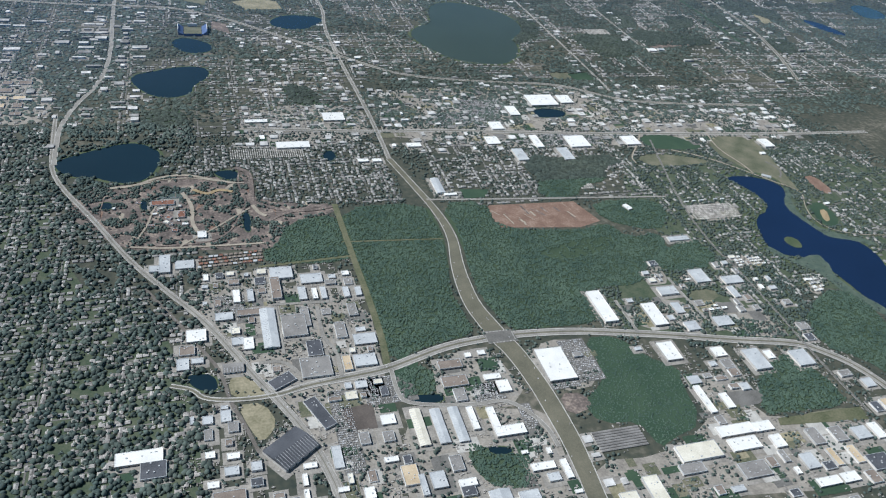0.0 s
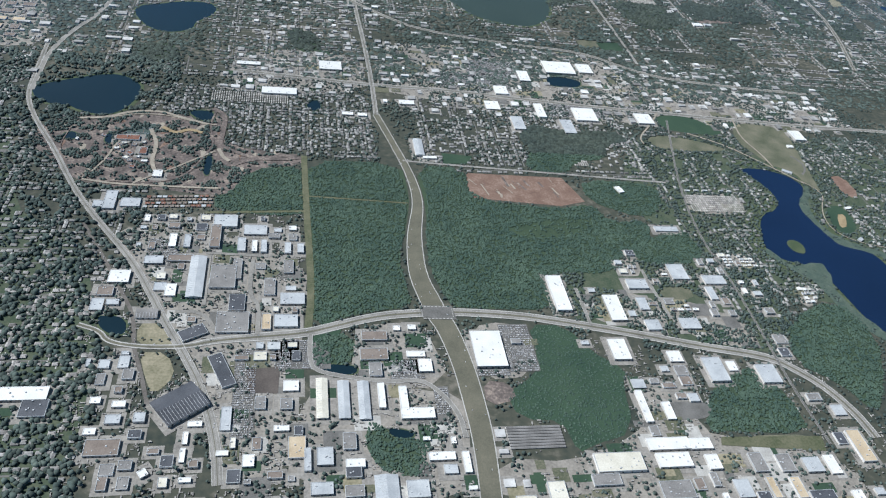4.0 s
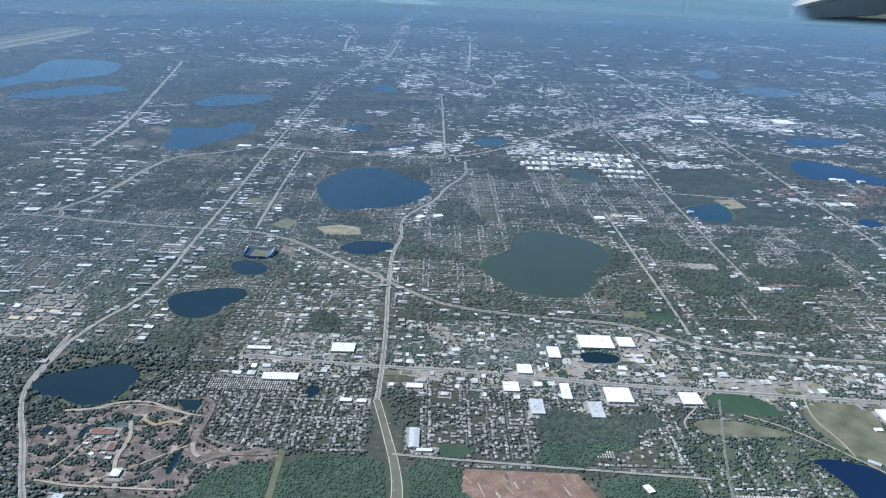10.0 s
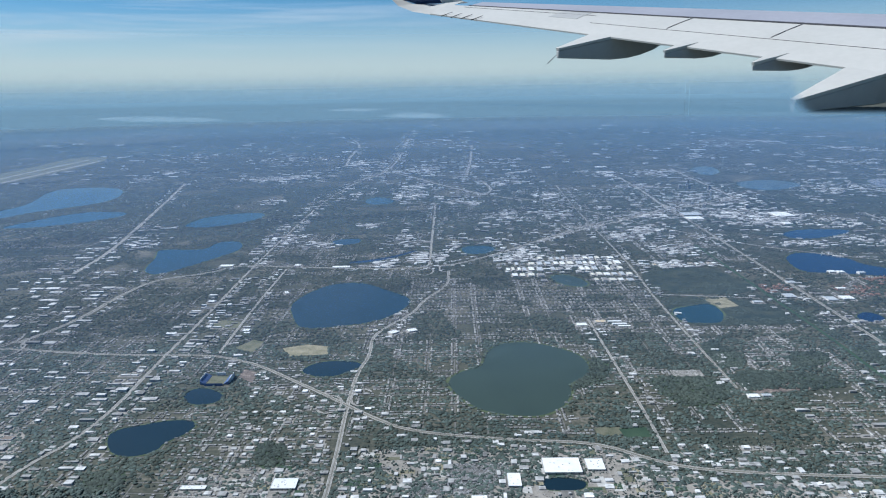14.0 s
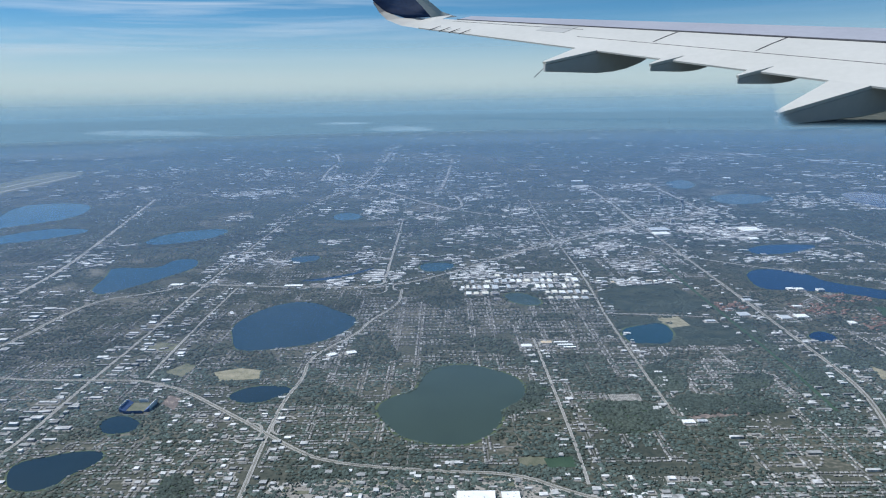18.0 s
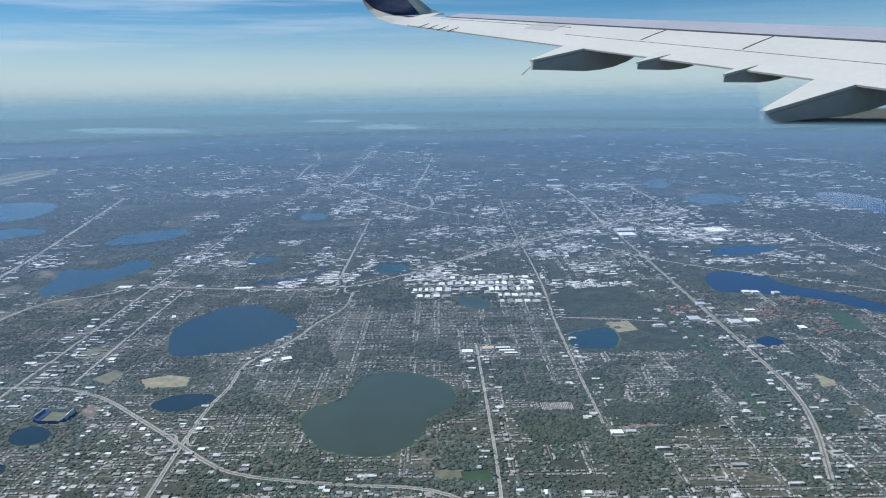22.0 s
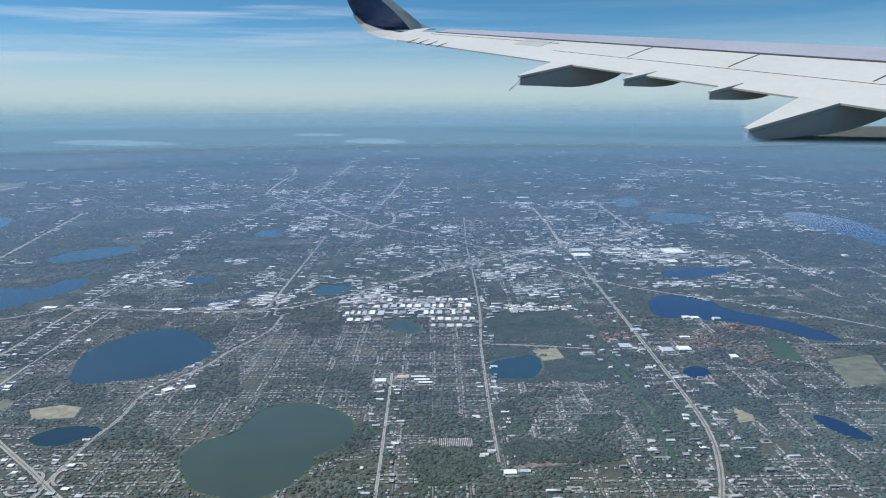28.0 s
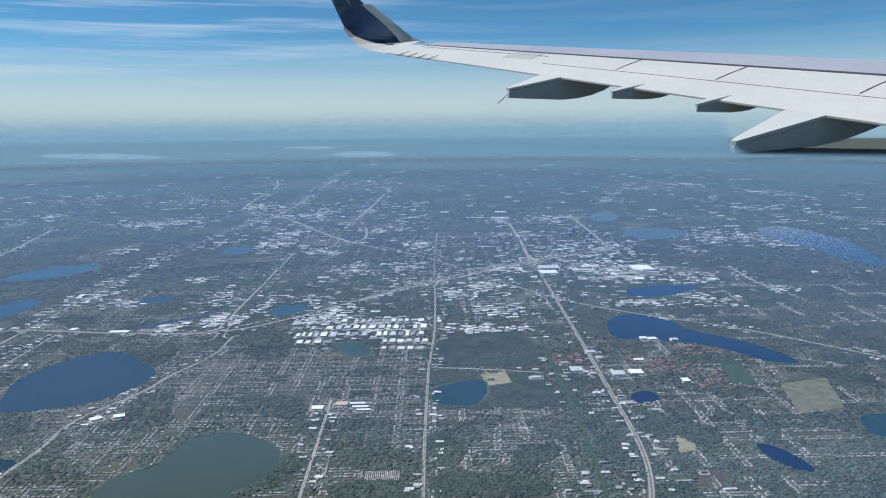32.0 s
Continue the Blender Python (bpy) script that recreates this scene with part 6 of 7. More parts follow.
# small blocks round the winding lake: x, y, half width, half depth, rows, columns, tones
for x, y, rx, ry, rows, cols, tones in ((11.4, 68.1, 4.0, 1.8, 4, 7, ("white", "pale", "cream", "white")), (22.0, 58.2, 1.6, 2.4, 4, 3, ("white", "pale", "grey", "cream")),
                                        (-11.3, 66.6, .9, 2.8, 4, 2, ("pale", "white", "cream", "grey")), (-1.6, 70.6, 4.2, 1.3, 3, 6, ("slate", "grey", "pale", "slate")),
                                        (-5.3, 54.9, 3.0, .9, 2, 4, ("pale", "grey", "white", "tan")), (-3.5, 64.4, 2.7, .9, 2, 4, ("grey", "pale", "grey", "white")),
                                        (-144.0, 156.0, 6.0, 11.0, 5, 3, ("tan", "sand", "grey", "tan")), (16.0, 91.9, 6.0, .3, 1, 6, ("white", "pale", "grey", "white"))):
    for r in range(rows):
        for c in range(cols):
            px = x + rx * ((c + .5) / cols * 2 - 1) + rng.uniform(-.2, .2)
            py = y + ry * ((r + .5) / rows * 2 - 1) + rng.uniform(-.12, .12)
            w, d = rx * 2 / cols * rng.uniform(.5, .78), min(ry * 2 / rows, 3.2) * rng.uniform(.45, .7)
            if rng.random() < .86 and not blocked(np.array([(px, py)]), .3, opens=False)[0]:
                building(px, py, w, d, 0, rng.uniform(.16, .3), tones[rng.integers(4)], "flat", 0, 1)
for x, y, w, d, turn, roof in ((40.4, 100.9, 2.4, 1.0, -35, "pale"), (48.2, 86.9, 1.7, .8, 10, "white"), (44.3, 75.6, 1.3, .9, 30, "pale"), (-5.3, 91.2, 1.3, 2.2, 20, "white"), (47.6, 112.5, 1.6, 1.1, 0, "white")):
    building(x, y, w, d, turn, .25, roof, "flat", 0, 2)
# mobile homes in close rows
mob = []
for x0, y0, x1, y1 in ((9.5, 84.6, 22, 90.2), (37, 201.6, 46, 206.6), (-74, 344.8, -58, 350.5), (-92, 121.5, -75, 126), (-18, 100.5, -9, 104)):
    for y in np.arange(y0, y1, .75):
        for x in np.arange(x0, x1, .5):
            mob.append((x, y))
mob = np.array(mob)
mob = mob[~blocked(mob, .2)]
nm = len(mob)
tagged(new("mobile_homes", mesh_of("mobile_homes", *many_boxes(mob, np.full(nm, .26), np.full(nm, .58), np.full(nm, .16), np.zeros(nm)), WALL_MANY)), "close rows of pale mobile homes", "mobile homes", kind="stuff")
SOLID += [(x, y, .4, .2, .35, 0.0) for x, y in mob]
# red-roofed apartment blocks beside the turnpike and the long lake
red = []
for x0, y0, x1, y1, n in ((99.5, 291.5, 112.0, 304.5, 46), (129.0, 284.0, 150.0, 300.0, 60), (150.0, 301.0, 176.0, 316.0, 60), (145.0, 262.0, 165.0, 280.0, 40)):
    red.append(scatter(x0, y0, x1, y1, n))
red = np.vstack(red)
red = red[~blocked(red, .6)]
nr = len(red)
tagged(new("apartment_blocks", mesh_of("apartment_blocks", *many_roofs(red, rng.uniform(1.0, 2.2, nr), rng.uniform(.7, 1.1, nr), np.full(nr, .3), np.full(nr, .22), rng.choice([0, .5, 1.2], nr)), TILES)), "brown-red tiled roofs of apartment blocks among trees", "apartments", kind="stuff")
tagged(new("apartment_walls", mesh_of("apartment_walls", *many_boxes(red, np.full(nr, .95), np.full(nr, .65), np.full(nr, .3), np.zeros(nr)), WALL_MANY)), "pale walls of red-roofed apartment blocks", "apartments", kind="stuff")
SOLID += [(x, y, .9, .9, .5, 0.0) for x, y in red]
# rows of small town houses south of the site
for j in range(4):
    for i in range(13):
        x, y = -100.2 + i * .92 + (j % 2) * .3, 81.1 + j * 1.0 + i * .06
        if not blocked(np.array([(x, y)]), .2, opens=False)[0]:
            building(x, y, rng.uniform(.5, .7), rng.uniform(.4, .55), rng.uniform(-8, 8), rng.uniform(.17, .24), ("rust", "tan", "rust", "tan", "pale", "tan")[rng.integers(6)], "gable", 0)

# ---- residential streets ----
streets = []
def street_grid(x0, y0, x1, y1, dx, dy, width):
    for x in np.arange(x0, x1, dx):
        x += rng.uniform(-.12, .12) * dx
        cuts = [y0, *sorted(rng.uniform(y0, y1, int((y1 - y0) / 45))), y1]
        for a, b in zip(cuts[:-1], cuts[1:]):
            if rng.random() < .86:
                streets.append((x, a, x, b, width))
    for y in np.arange(y0, y1, dy):
        y += rng.uniform(-.15, .15) * dy
        cuts = [x0, *sorted(rng.uniform(x0, x1, int((x1 - x0) / 28))), x1]
        for a, b in zip(cuts[:-1], cuts[1:]):
            if rng.random() < .8:
                streets.append((a, y, b, y, width))


street_grid(-190, 15, -101, 112, 9.5, 3.6, 0.28)
street_grid(-101, 101, -57, 127, 4.2, 8.5, 0.25)
street_grid(-45, 99, 5, 127, 4.0, 12, 0.25)
street_grid(5, 52, 80, 118, 5.5, 8, 0.25)
street_grid(-115, 134, -57, 222, 8.5, 4.2, 0.28)
street_grid(-55, 165, 53, 320, 9.0, 4.3, 0.3)
street_grid(55, 200, 112, 262, 9.0, 4.6, 0.3)
street_grid(70, 350, 113, 405, 6, 5, 0.35)
street_grid(116, 205, 176, 330, 10.0, 6.0, 0.32)
street_grid(54, 148, 170, 200, 10.0, 4.8, 0.3)
street_grid(-118, 350, -42, 430, 10, 5.0, 0.4)
street_grid(176, 230, 330, 430, 16, 19, 0.35)
street_grid(-330, 345, -215, 480, 9, 12, 0.45)
street_grid(-60, 470, 150, 620, 9, 12, 0.45)
street_grid(-112, 222, -45, 340, 9.0, 4.4, 0.3)
street_grid(-200, 112, -130, 350, 6, 9, 0.3)
segs = []
lanes = []
for x0, y0, x1, y1, w in streets:
    n = max(2, int(math.hypot(x1 - x0, y1 - y0) / 1.5))
    T = np.linspace(0, 1, n + 1)
    lanes.append(np.stack([x0 + (x1 - x0) * T, y0 + (y1 - y0) * T], 1))
shut = blocked(np.vstack([(P[1:] + P[:-1]) / 2 for P in lanes]), -0.2)
mids = np.vstack([(P[1:] + P[:-1]) / 2 for P in lanes])
shut |= (mids[:, 0] > 52) & (mids[:, 1] > 262) & ~patchy(mids, .05, -.2, 21.0)
shut = np.split(shut, np.cumsum([len(P) - 1 for P in lanes])[:-1])
for P, bad, (x0, y0, x1, y1, w) in zip(lanes, shut, streets):
    n = len(bad)
    start = None
    for i in range(n + 1):
        if i < n and not bad[i] and start is None:
            start = i
        if (i == n or bad[i]) and start is not None:
            if i - start > 3:
                segs.append((P[start:i + 1], w))
            start = None
# curving streets of newer housing
CURVES_NEAR = [[(63, 215), (67, 220), (72, 217.5), (75, 212), (71, 207), (65, 206), (61.6, 208), (63, 215)], [(77.5, 214.6), (81, 220.5), (87, 222.4), (90, 217.7), (88, 212), (82.5, 208.7), (78, 209.6), (77.5, 214.6)], [(55, 242.5), (63, 247.4), (73.4, 244.5), (84.7, 246.7), (92.5, 241.4), (99, 235.4)], [(56, 233), (65, 236.4), (75, 233.3), (85.7, 234.4), (95, 229.5), (93.2, 211), (92.2, 202)], [(138, 302), (151, 313.4), (158, 301), (166, 289.5), (177, 285.6)], [(133, 280.3), (143.7, 281.3), (150.7, 273.2), (160, 266.6), (172, 262)]]
CURVES_FAR = [[(140.3, 252.8), (142.4, 244.8), (134.8, 235.2), (127.5, 234.5)], [(75.1, 249.6), (73, 230), (72.4, 217.5)], [(168, 300), (182, 292), (195, 296), (205, 285)], [(120, 262), (128, 256), (124, 246), (118, 240)], [(28, 112), (36, 108), (44, 111), (48, 104), (42, 98), (33, 99), (28, 112)], [(46, 84), (53, 88), (60, 84), (58, 76), (50, 74)]]
CURVES = CURVES_NEAR + CURVES_FAR
bends = [(a, b) for c in CURVES for a, b in zip(smooth_line(c, False, 2)[:-1], smooth_line(c, False, 2)[1:]) if np.linalg.norm(b - a) > .3]
shut = blocked(np.array([(a + b) / 2 for a, b in bends]), -.2, woods=False, opens=False)
segs += [(np.array(q), .5) for q, no in zip(bends, shut) if not no]
ROW_CELL, ROW_X, ROW_Y = 0.3, -235.0, 130.0
rows_mask = np.zeros((2100, 1040), bool)
for line, w in segs:
    L = np.linalg.norm(line[-1] - line[0])
    T = np.linspace(0, 1, max(2, int(L / .2)))[:, None]
    mid_line = line[0] + (line[-1] - line[0]) * T
    for ox, oy in itertools.product(np.arange(-1.0, 1.1, .25), repeat=2):
        i, j = ((mid_line[:, 0] + ox - ROW_X) / ROW_CELL).astype(int), ((mid_line[:, 1] + oy - ROW_Y) / ROW_CELL).astype(int)
        ok = (i >= 0) & (i < 2100) & (j >= 0) & (j < 1040)
        rows_mask[i[ok], j[ok]] = True


def off_rows(P, share):
    i, j = np.clip(((P[:, 0] - ROW_X) / ROW_CELL).astype(int), 0, 2099), np.clip(((P[:, 1] - ROW_Y) / ROW_CELL).astype(int), 0, 1039)
    return ~rows_mask[i, j] | (rng.random(len(P)) < share)


far_streets = []
for line, w in segs:
    z = 0.012 if abs(line[0, 0] - line[-1, 0]) > abs(line[0, 1] - line[-1, 1]) else 0.017
    strip = ribbon(line[[0, -1]], w, z)
    if line[0, 1] > 195 or w == .5:
        far_streets.append(strip)
    else:
        tagged(new("street", mesh_of("street", *strip, LANE)), "narrow grey residential street between houses", "street", kind="structure")
tagged(new("far_streets", mesh_of("far_streets", *joined(far_streets), LANE)), "grey residential streets far off", "street", kind="structure")

# ---- houses ----
spots = []
for line, w in segs:
    a, b = line[0], line[-1]
    L = np.linalg.norm(b - a)
    u = (b - a) / L
    nrm = np.array([-u[1], u[0]])
    far = (a[1] + b[1]) / 2 > 225
    step = 1.15 if not far else 1.45
    for s in np.arange(min(.6, L / 2), L, step):
        for side in (-1, 1):
            if rng.random() < .7:
                spots.append((*(a + u * s + nrm * side * (.78 + rng.uniform(-.1, .12)) + u * rng.uniform(-.15, .15)), math.atan2(u[1], u[0]), far))
spots = np.array(spots)
spots = spots[~blocked(spots[:, :2], 0.3)]
east = (spots[:, 0] > 5) & (spots[:, 1] < 120)
spots = spots[~east | patchy(spots[:, :2], .09, -.05, 4.0)]
fill = np.vstack([scatter(-190, 14, -101, 128, 1700), scatter(-101, 99, -57, 127, 700), scatter(-46, 99, 5, 120, 500), scatter(6, 52, 70, 112, 400), scatter(-130, 136, -57, 232, 900), scatter(-56, 160, 112, 240, 700), scatter(-200, 112, -130, 250, 900)])
fill = fill[~blocked(fill, .3)]
spots = np.vstack([spots, np.column_stack([fill, rng.choice([0, 1.57], len(fill)), np.zeros(len(fill))])])
spots = spots[(spots[:, 1] < 138) | ~patchy(spots[:, :2], .045, .12, 11.0)]
west = (spots[:, 0] < -57) & (spots[:, 1] > 128)
spots = spots[~west | (rng.random(len(spots)) < .72)]
cell_seen, keep = set(), []
for i, q in enumerate(spots):
    c = (round(q[0] / .95), round(q[1] / .95))
    if c not in cell_seen:
        cell_seen.add(c)
        keep.append(i)
spots = spots[keep]


def house_kind(w, d, h, wing):
    """One house: walls, hipped roof, chimney, garage wing and drive."""
    house = new("house")
    part("wall", boxbm((-w / 2, -d / 2, 0, w / 2, d / 2, h)), WALL, house)
    P0, one = np.zeros((1, 2)), np.ones(1)
    v, f = many_roofs(P0, one * w, one * d, one * h, one * d * .26, one * 0)
    roof = new("roof", mesh_of("roof", v, f, HOUSE_ROOF))
    roof.parent = house
    if wing:
        part("garage", boxbm((w / 2 - .3, -d / 2 - .22, 0, w / 2, -d / 2, h * .9)), WALL, house)
        v, f = many_roofs(np.array([(w / 2 - .15, -d / 2 - .1)]), one * .34, one * .3, one * h * .9, one * .08, one * 0)
        g = new("garage_roof", mesh_of("garage_roof", v, f, HOUSE_ROOF))
        g.parent = house
    part("chimney", boxbm((-w * .2, .02, h, -w * .2 + .05, .07, h + d * .32)), WALL, house)
    part("driveway", boxbm((w / 2 - .26, -d / 2 - .55, -.005, w / 2 - .1, -d / 2 - .22 * wing, .012)), CONCRETE, house)
    return tagged(house, "low suburban house with hipped shingle roof among trees", "house", "suburban houses")


order = np.argsort(np.hypot(spots[:, 0] + 108, (spots[:, 1] - 48) * 1.2))
kinds = [house_kind(.8, .5, .18, 1), house_kind(.7, .55, .18, 0), house_kind(.95, .5, .19, 1), house_kind(.65, .48, .2, 0), house_kind(.85, .6, .18, 0)]
for n_, i in enumerate(order[:300]):
    m = pose(spots[i, 0], spots[i, 1], 0.02, 0, 0, math.degrees(spots[i, 2]) + (180 if n_ % 2 else 0))
    if n_ < 5:
        kinds[n_].matrix_world = m
    else:
        copy_thing(kinds[n_ % 5], m)
H = spots[order[300:]]
n = len(H)
far = H[:, 3] > .5
hw, hd = rng.uniform(.6, 1.0, n) * np.where(far, 1.08, 1), rng.uniform(.42, .6, n) * np.where(far, 1.08, 1)
hh = rng.uniform(.15, .22, n)
tagged(new("suburban_houses", mesh_of("suburban_houses", *many_boxes(H[:, :2], hw, hd, hh, H[:, 2]), WALL_MANY)), "pale stucco walls of countless suburban houses", "houses", kind="stuff")
tagged(new("suburban_roofs", mesh_of("suburban_roofs", *many_roofs(H[:, :2], hw, hd, hh, hd * .26, H[:, 2]), ROOF_MANY)), "grey and pale hipped roofs of suburban houses", "roofs", kind="stuff")

P = np.vstack([scatter(-420, 420, 480, 700, 9000), scatter(-700, 700, 700, 1150, 6000)])
P = P[~blocked(P, .4)]
P = P[patchy(P, .018, .08, 3.0)]
w = rng.uniform(.7, 1.7, len(P)) * np.where(P[:, 1] > 700, 1.7, 1)
tagged(new("distant_houses", mesh_of("distant_houses", *many_boxes(P, w, w * rng.uniform(.4, .9, len(P)), rng.uniform(.2, .4, len(P)), np.zeros(len(P))), ROOF_MANY)), "pale specks of distant houses between woods", "houses", kind="stuff")

# ---- trees ----
PHI = (1 + 5 ** .5) / 2
ICO = np.array([(-1, PHI, 0), (1, PHI, 0), (-1, -PHI, 0), (1, -PHI, 0), (0, -1, PHI), (0, 1, PHI), (0, -1, -PHI), (0, 1, -PHI), (PHI, 0, -1), (PHI, 0, 1), (-PHI, 0, -1), (-PHI, 0, 1)]) / math.hypot(1, PHI)
ICO_F = np.array([(0, 11, 5), (0, 5, 1), (0, 1, 7), (0, 7, 10), (0, 10, 11), (1, 5, 9), (5, 11, 4), (11, 10, 2), (10, 7, 6), (7, 1, 8), (3, 9, 4), (3, 4, 2), (3, 2, 6), (3, 6, 8), (3, 8, 9), (4, 9, 5), (2, 4, 11), (6, 2, 10), (8, 6, 7), (9, 8, 1)])

ICO_F = ICO_F[ICO[ICO_F].mean(1)[:, 2] > -.35]


def clumps(P, size, lift=0.55, tall=0.85):
    """Ragged leaf clumps as one mesh: uneven knobs, no two alike."""
    n = len(P)
    t = rng.uniform(0, 6.28, n)
    c, s = np.cos(t)[:, None], np.sin(t)[:, None]
    V = np.repeat(ICO[None], n, 0) * rng.uniform(.62, 1.28, (n, 12, 1)) * size[:, None, None]
    V[:, :, 0] *= rng.uniform(.8, 1.25, (n, 1))
    x, y = V[:, :, 0] * c - V[:, :, 1] * s, V[:, :, 0] * s + V[:, :, 1] * c
    V[:, :, 0], V[:, :, 1] = x + P[:, :1], y + P[:, 1:2]
    V[:, :, 2] = V[:, :, 2] * tall + (size * lift)[:, None] + (P[:, 2:3] if P.shape[1] > 2 else 0)
    return V.reshape(-1, 3), (ICO_F[None] + np.arange(n)[:, None, None] * 12).reshape(-1, 3)


def tufts(P, size, tall=0.7, lift=0.0):
    """Low ragged crowns for far trees, as one mesh."""
    n = len(P)
    a = np.arange(6) * math.pi / 3
    r = size[:, None] * rng.uniform(.65, 1.3, (n, 6))
    V = np.zeros((n, 7, 3))
    V[:, :6, 0], V[:, :6, 1] = P[:, :1] + np.cos(a) * r, P[:, 1:2] + np.sin(a) * r
    V[:, :6, 2] = (size * tall)[:, None] * rng.uniform(0.05, .6, (n, 6))
    V[:, 6, :2] = P[:, :2] + rng.uniform(-.25, .25, (n, 2)) * size[:, None]
    V[:, 6, 2] = size * tall * rng.uniform(.9, 1.4, n)
    V[:, :, 2] += lift
    F = np.array([(k, (k + 1) % 6, 6) for k in range(6)])
    return V.reshape(-1, 3), (F[None] + np.arange(n)[:, None, None] * 7).reshape(-1, 3)


def far_grove(name, P, lo, hi, mat, label, tall=.7):
    tagged(new(name, mesh_of(name, *tufts(P, rng.uniform(lo, hi, len(P)), tall), mat, smooth=True)), label, "trees", kind="stuff")


def grove(name, P, lo, hi, mat, label, **k):
    tagged(new(name, mesh_of(name, *clumps(P, rng.uniform(lo, hi, len(P)), **k), mat, smooth=True)), label, "trees", kind="stuff")


# woods
wood_pts = []
for q in WOODS:
    lo, hi = q.min(0), q.max(0)
    a = (hi - lo).prod()
    dens = 9.0 if lo[1] < 105 else 3.0
    P = scatter(*lo, *hi, int(a * dens))
    wood_pts.append(P[inside(P, q)])
P = np.vstack(wood_pts)
P = P[~blocked(P, 0.1, woods=False, opens=False)]
P = P[~inside(P, CLEARING) | (rng.random(len(P)) < .16) | patchy(P, .6, .05, 12.0)]
nearw = P[:, 1] < 105
W = P[nearw]
grove("woodland", W[patchy(W, .5, -.5, 3.0)], .09, .25, LEAF_WOOD, "dense dark green wood of close crowns", tall=.42)
W = W[rng.integers(0, len(W), 26000)] + rng.uniform(-.3, .3, (26000, 2))
W = W[~blocked(W, .1, woods=False, opens=False) & ~inside(W, CLEARING)]
tagged(new("undergrowth", mesh_of("undergrowth", *tufts(W, rng.uniform(.1, .22, len(W)), .8, .08), LEAF_WOOD, smooth=True)), "smaller crowns filling the gaps of the wood", "trees", kind="stuff")
far_grove("distant_woodland", P[~nearw], .35, .7, LEAF_FAR, "dense dark woods farther off")

# suburban trees
P = scatter(-190, 12, -100, 140, 32000)
P = P[~blocked(P, 0.08, opens=False)]
P = P[~inside(P, OPEN[SITE_AT])]
P = P[patchy(P, .3, -.22, 8.0)]
grove("suburban_trees", P, .17, .52, LEAF, "dark green shade trees between houses", tall=.68)
P = np.vstack([scatter(-101, 98, 85, 135, 14000), scatter(-30, 8, 85, 98, 12000), scatter(-101, 8, -30, 98, 9000), scatter(-30, 45, 16, 74, 4200), scatter(4, 50, 74, 118, 9500), scatter(-54, 118, 75, 162, 7000)])
P = P[~blocked(P, 0.08)]
P = P[patchy(P, .12, -.12) | ((P[:, 0] > 4) & (P[:, 1] < 118) & patchy(P, .25, -.08, 14.0)) | ((P[:, 0] < -56) & (P[:, 1] > 98))]
grove("street_trees", P, .12, .33, LEAF, "dark green trees along streets and yards")
P = scatter(19, 44, 50, 98, 3600)
P = P[(inside(P, BANKS[0]) | inside(P, BANKS[1])) & patchy(P, .7, .0, 6.0)]
grove("bank_shrubs", P, .08, .24, LEAF, "dark green shrubs on marshy lake banks", tall=.5)
P = np.vstack([scatter(-230, 135, 200, 240, 56000), scatter(-300, 240, 380, 430, 70000)])
P = P[~blocked(P, 0.1)]
P = P[patchy(P, .06, -.3, 2.0) & off_rows(P, .3)]
far_grove("middle_trees", P[P[:, 1] < 235], .3, .62, LEAF, "dark trees between streets and houses")
P = P[P[:, 1] >= 235]
Q = scatter(-280, 140, 300, 420, 110000)
Q = Q[patchy(Q, .045, .12, 11.0)][:34000]
P = np.vstack([P, Q[~blocked(Q, .12)]])
far_grove("farther_trees", P, .3, .7, LEAF_FAR, "dark trees among far streets")
P = np.vstack([scatter(-480, 430, 480, 650, 48000), scatter(-700, 650, 700, 1000, 34000)])
P = P[~blocked(P, 0.3)]
P = P[patchy(P, .02, -.35)]
far_grove("distant_trees", P, .7, 1.7, LEAF_FAR, "dark tree masses in the distance", .35)
P = np.vstack([scatter(-1000, 1000, 1000, 1700, 16000), scatter(-1900, 1700, 1900, 3400, 9000)])
P = P[patchy(P, .004, -.2)]
far_grove("horizon_woods", P, 3, 8, LEAF_FAR, "dark woods near the horizon", .1)
# low scrub on the meadow
q = OPEN[0]
P = scatter(*q.min(0), *q.max(0), 3600)
P = P[inside(P, q) & ~blocked(P, .1, opens=False)]
grove("meadow_scrub", P, .08, .2, LEAF_WOOD, "low green scrub on a meadow", lift=.1, tall=.5)
P = scatter(40, 240, 125, 330, 30000)
P = P[np.any([inside(P, q) for q in OPEN if q[:, 1].min() > 200], axis=0) & patchy(P, .12, .02, 6.0)]
P = P[~blocked(P, .1, opens=False)]
far_grove("marsh_scrub", P, .25, .55, LEAF_FAR, "dark scrub on marshy land", .5)
# scattered trees on the site, close by the lake
GROVE = [(-125.9, 114.6), (-122.5, 118.7), (-116.5, 113.0), (-116.8, 107.0), (-122.0, 104.6)]
P = scatter(-126, 84, -72, 118, 14000)
P = P[inside(P, OPEN[SITE_AT]) & (patchy(P, .3, .08) | patchy(P, .9, .3, 4.0) | inside(P, np.array(GROVE))) & ~blocked(P, .1, opens=False)]
grove("site_trees", P, .14, .34, LEAF, "scattered dark trees on the sandy site")


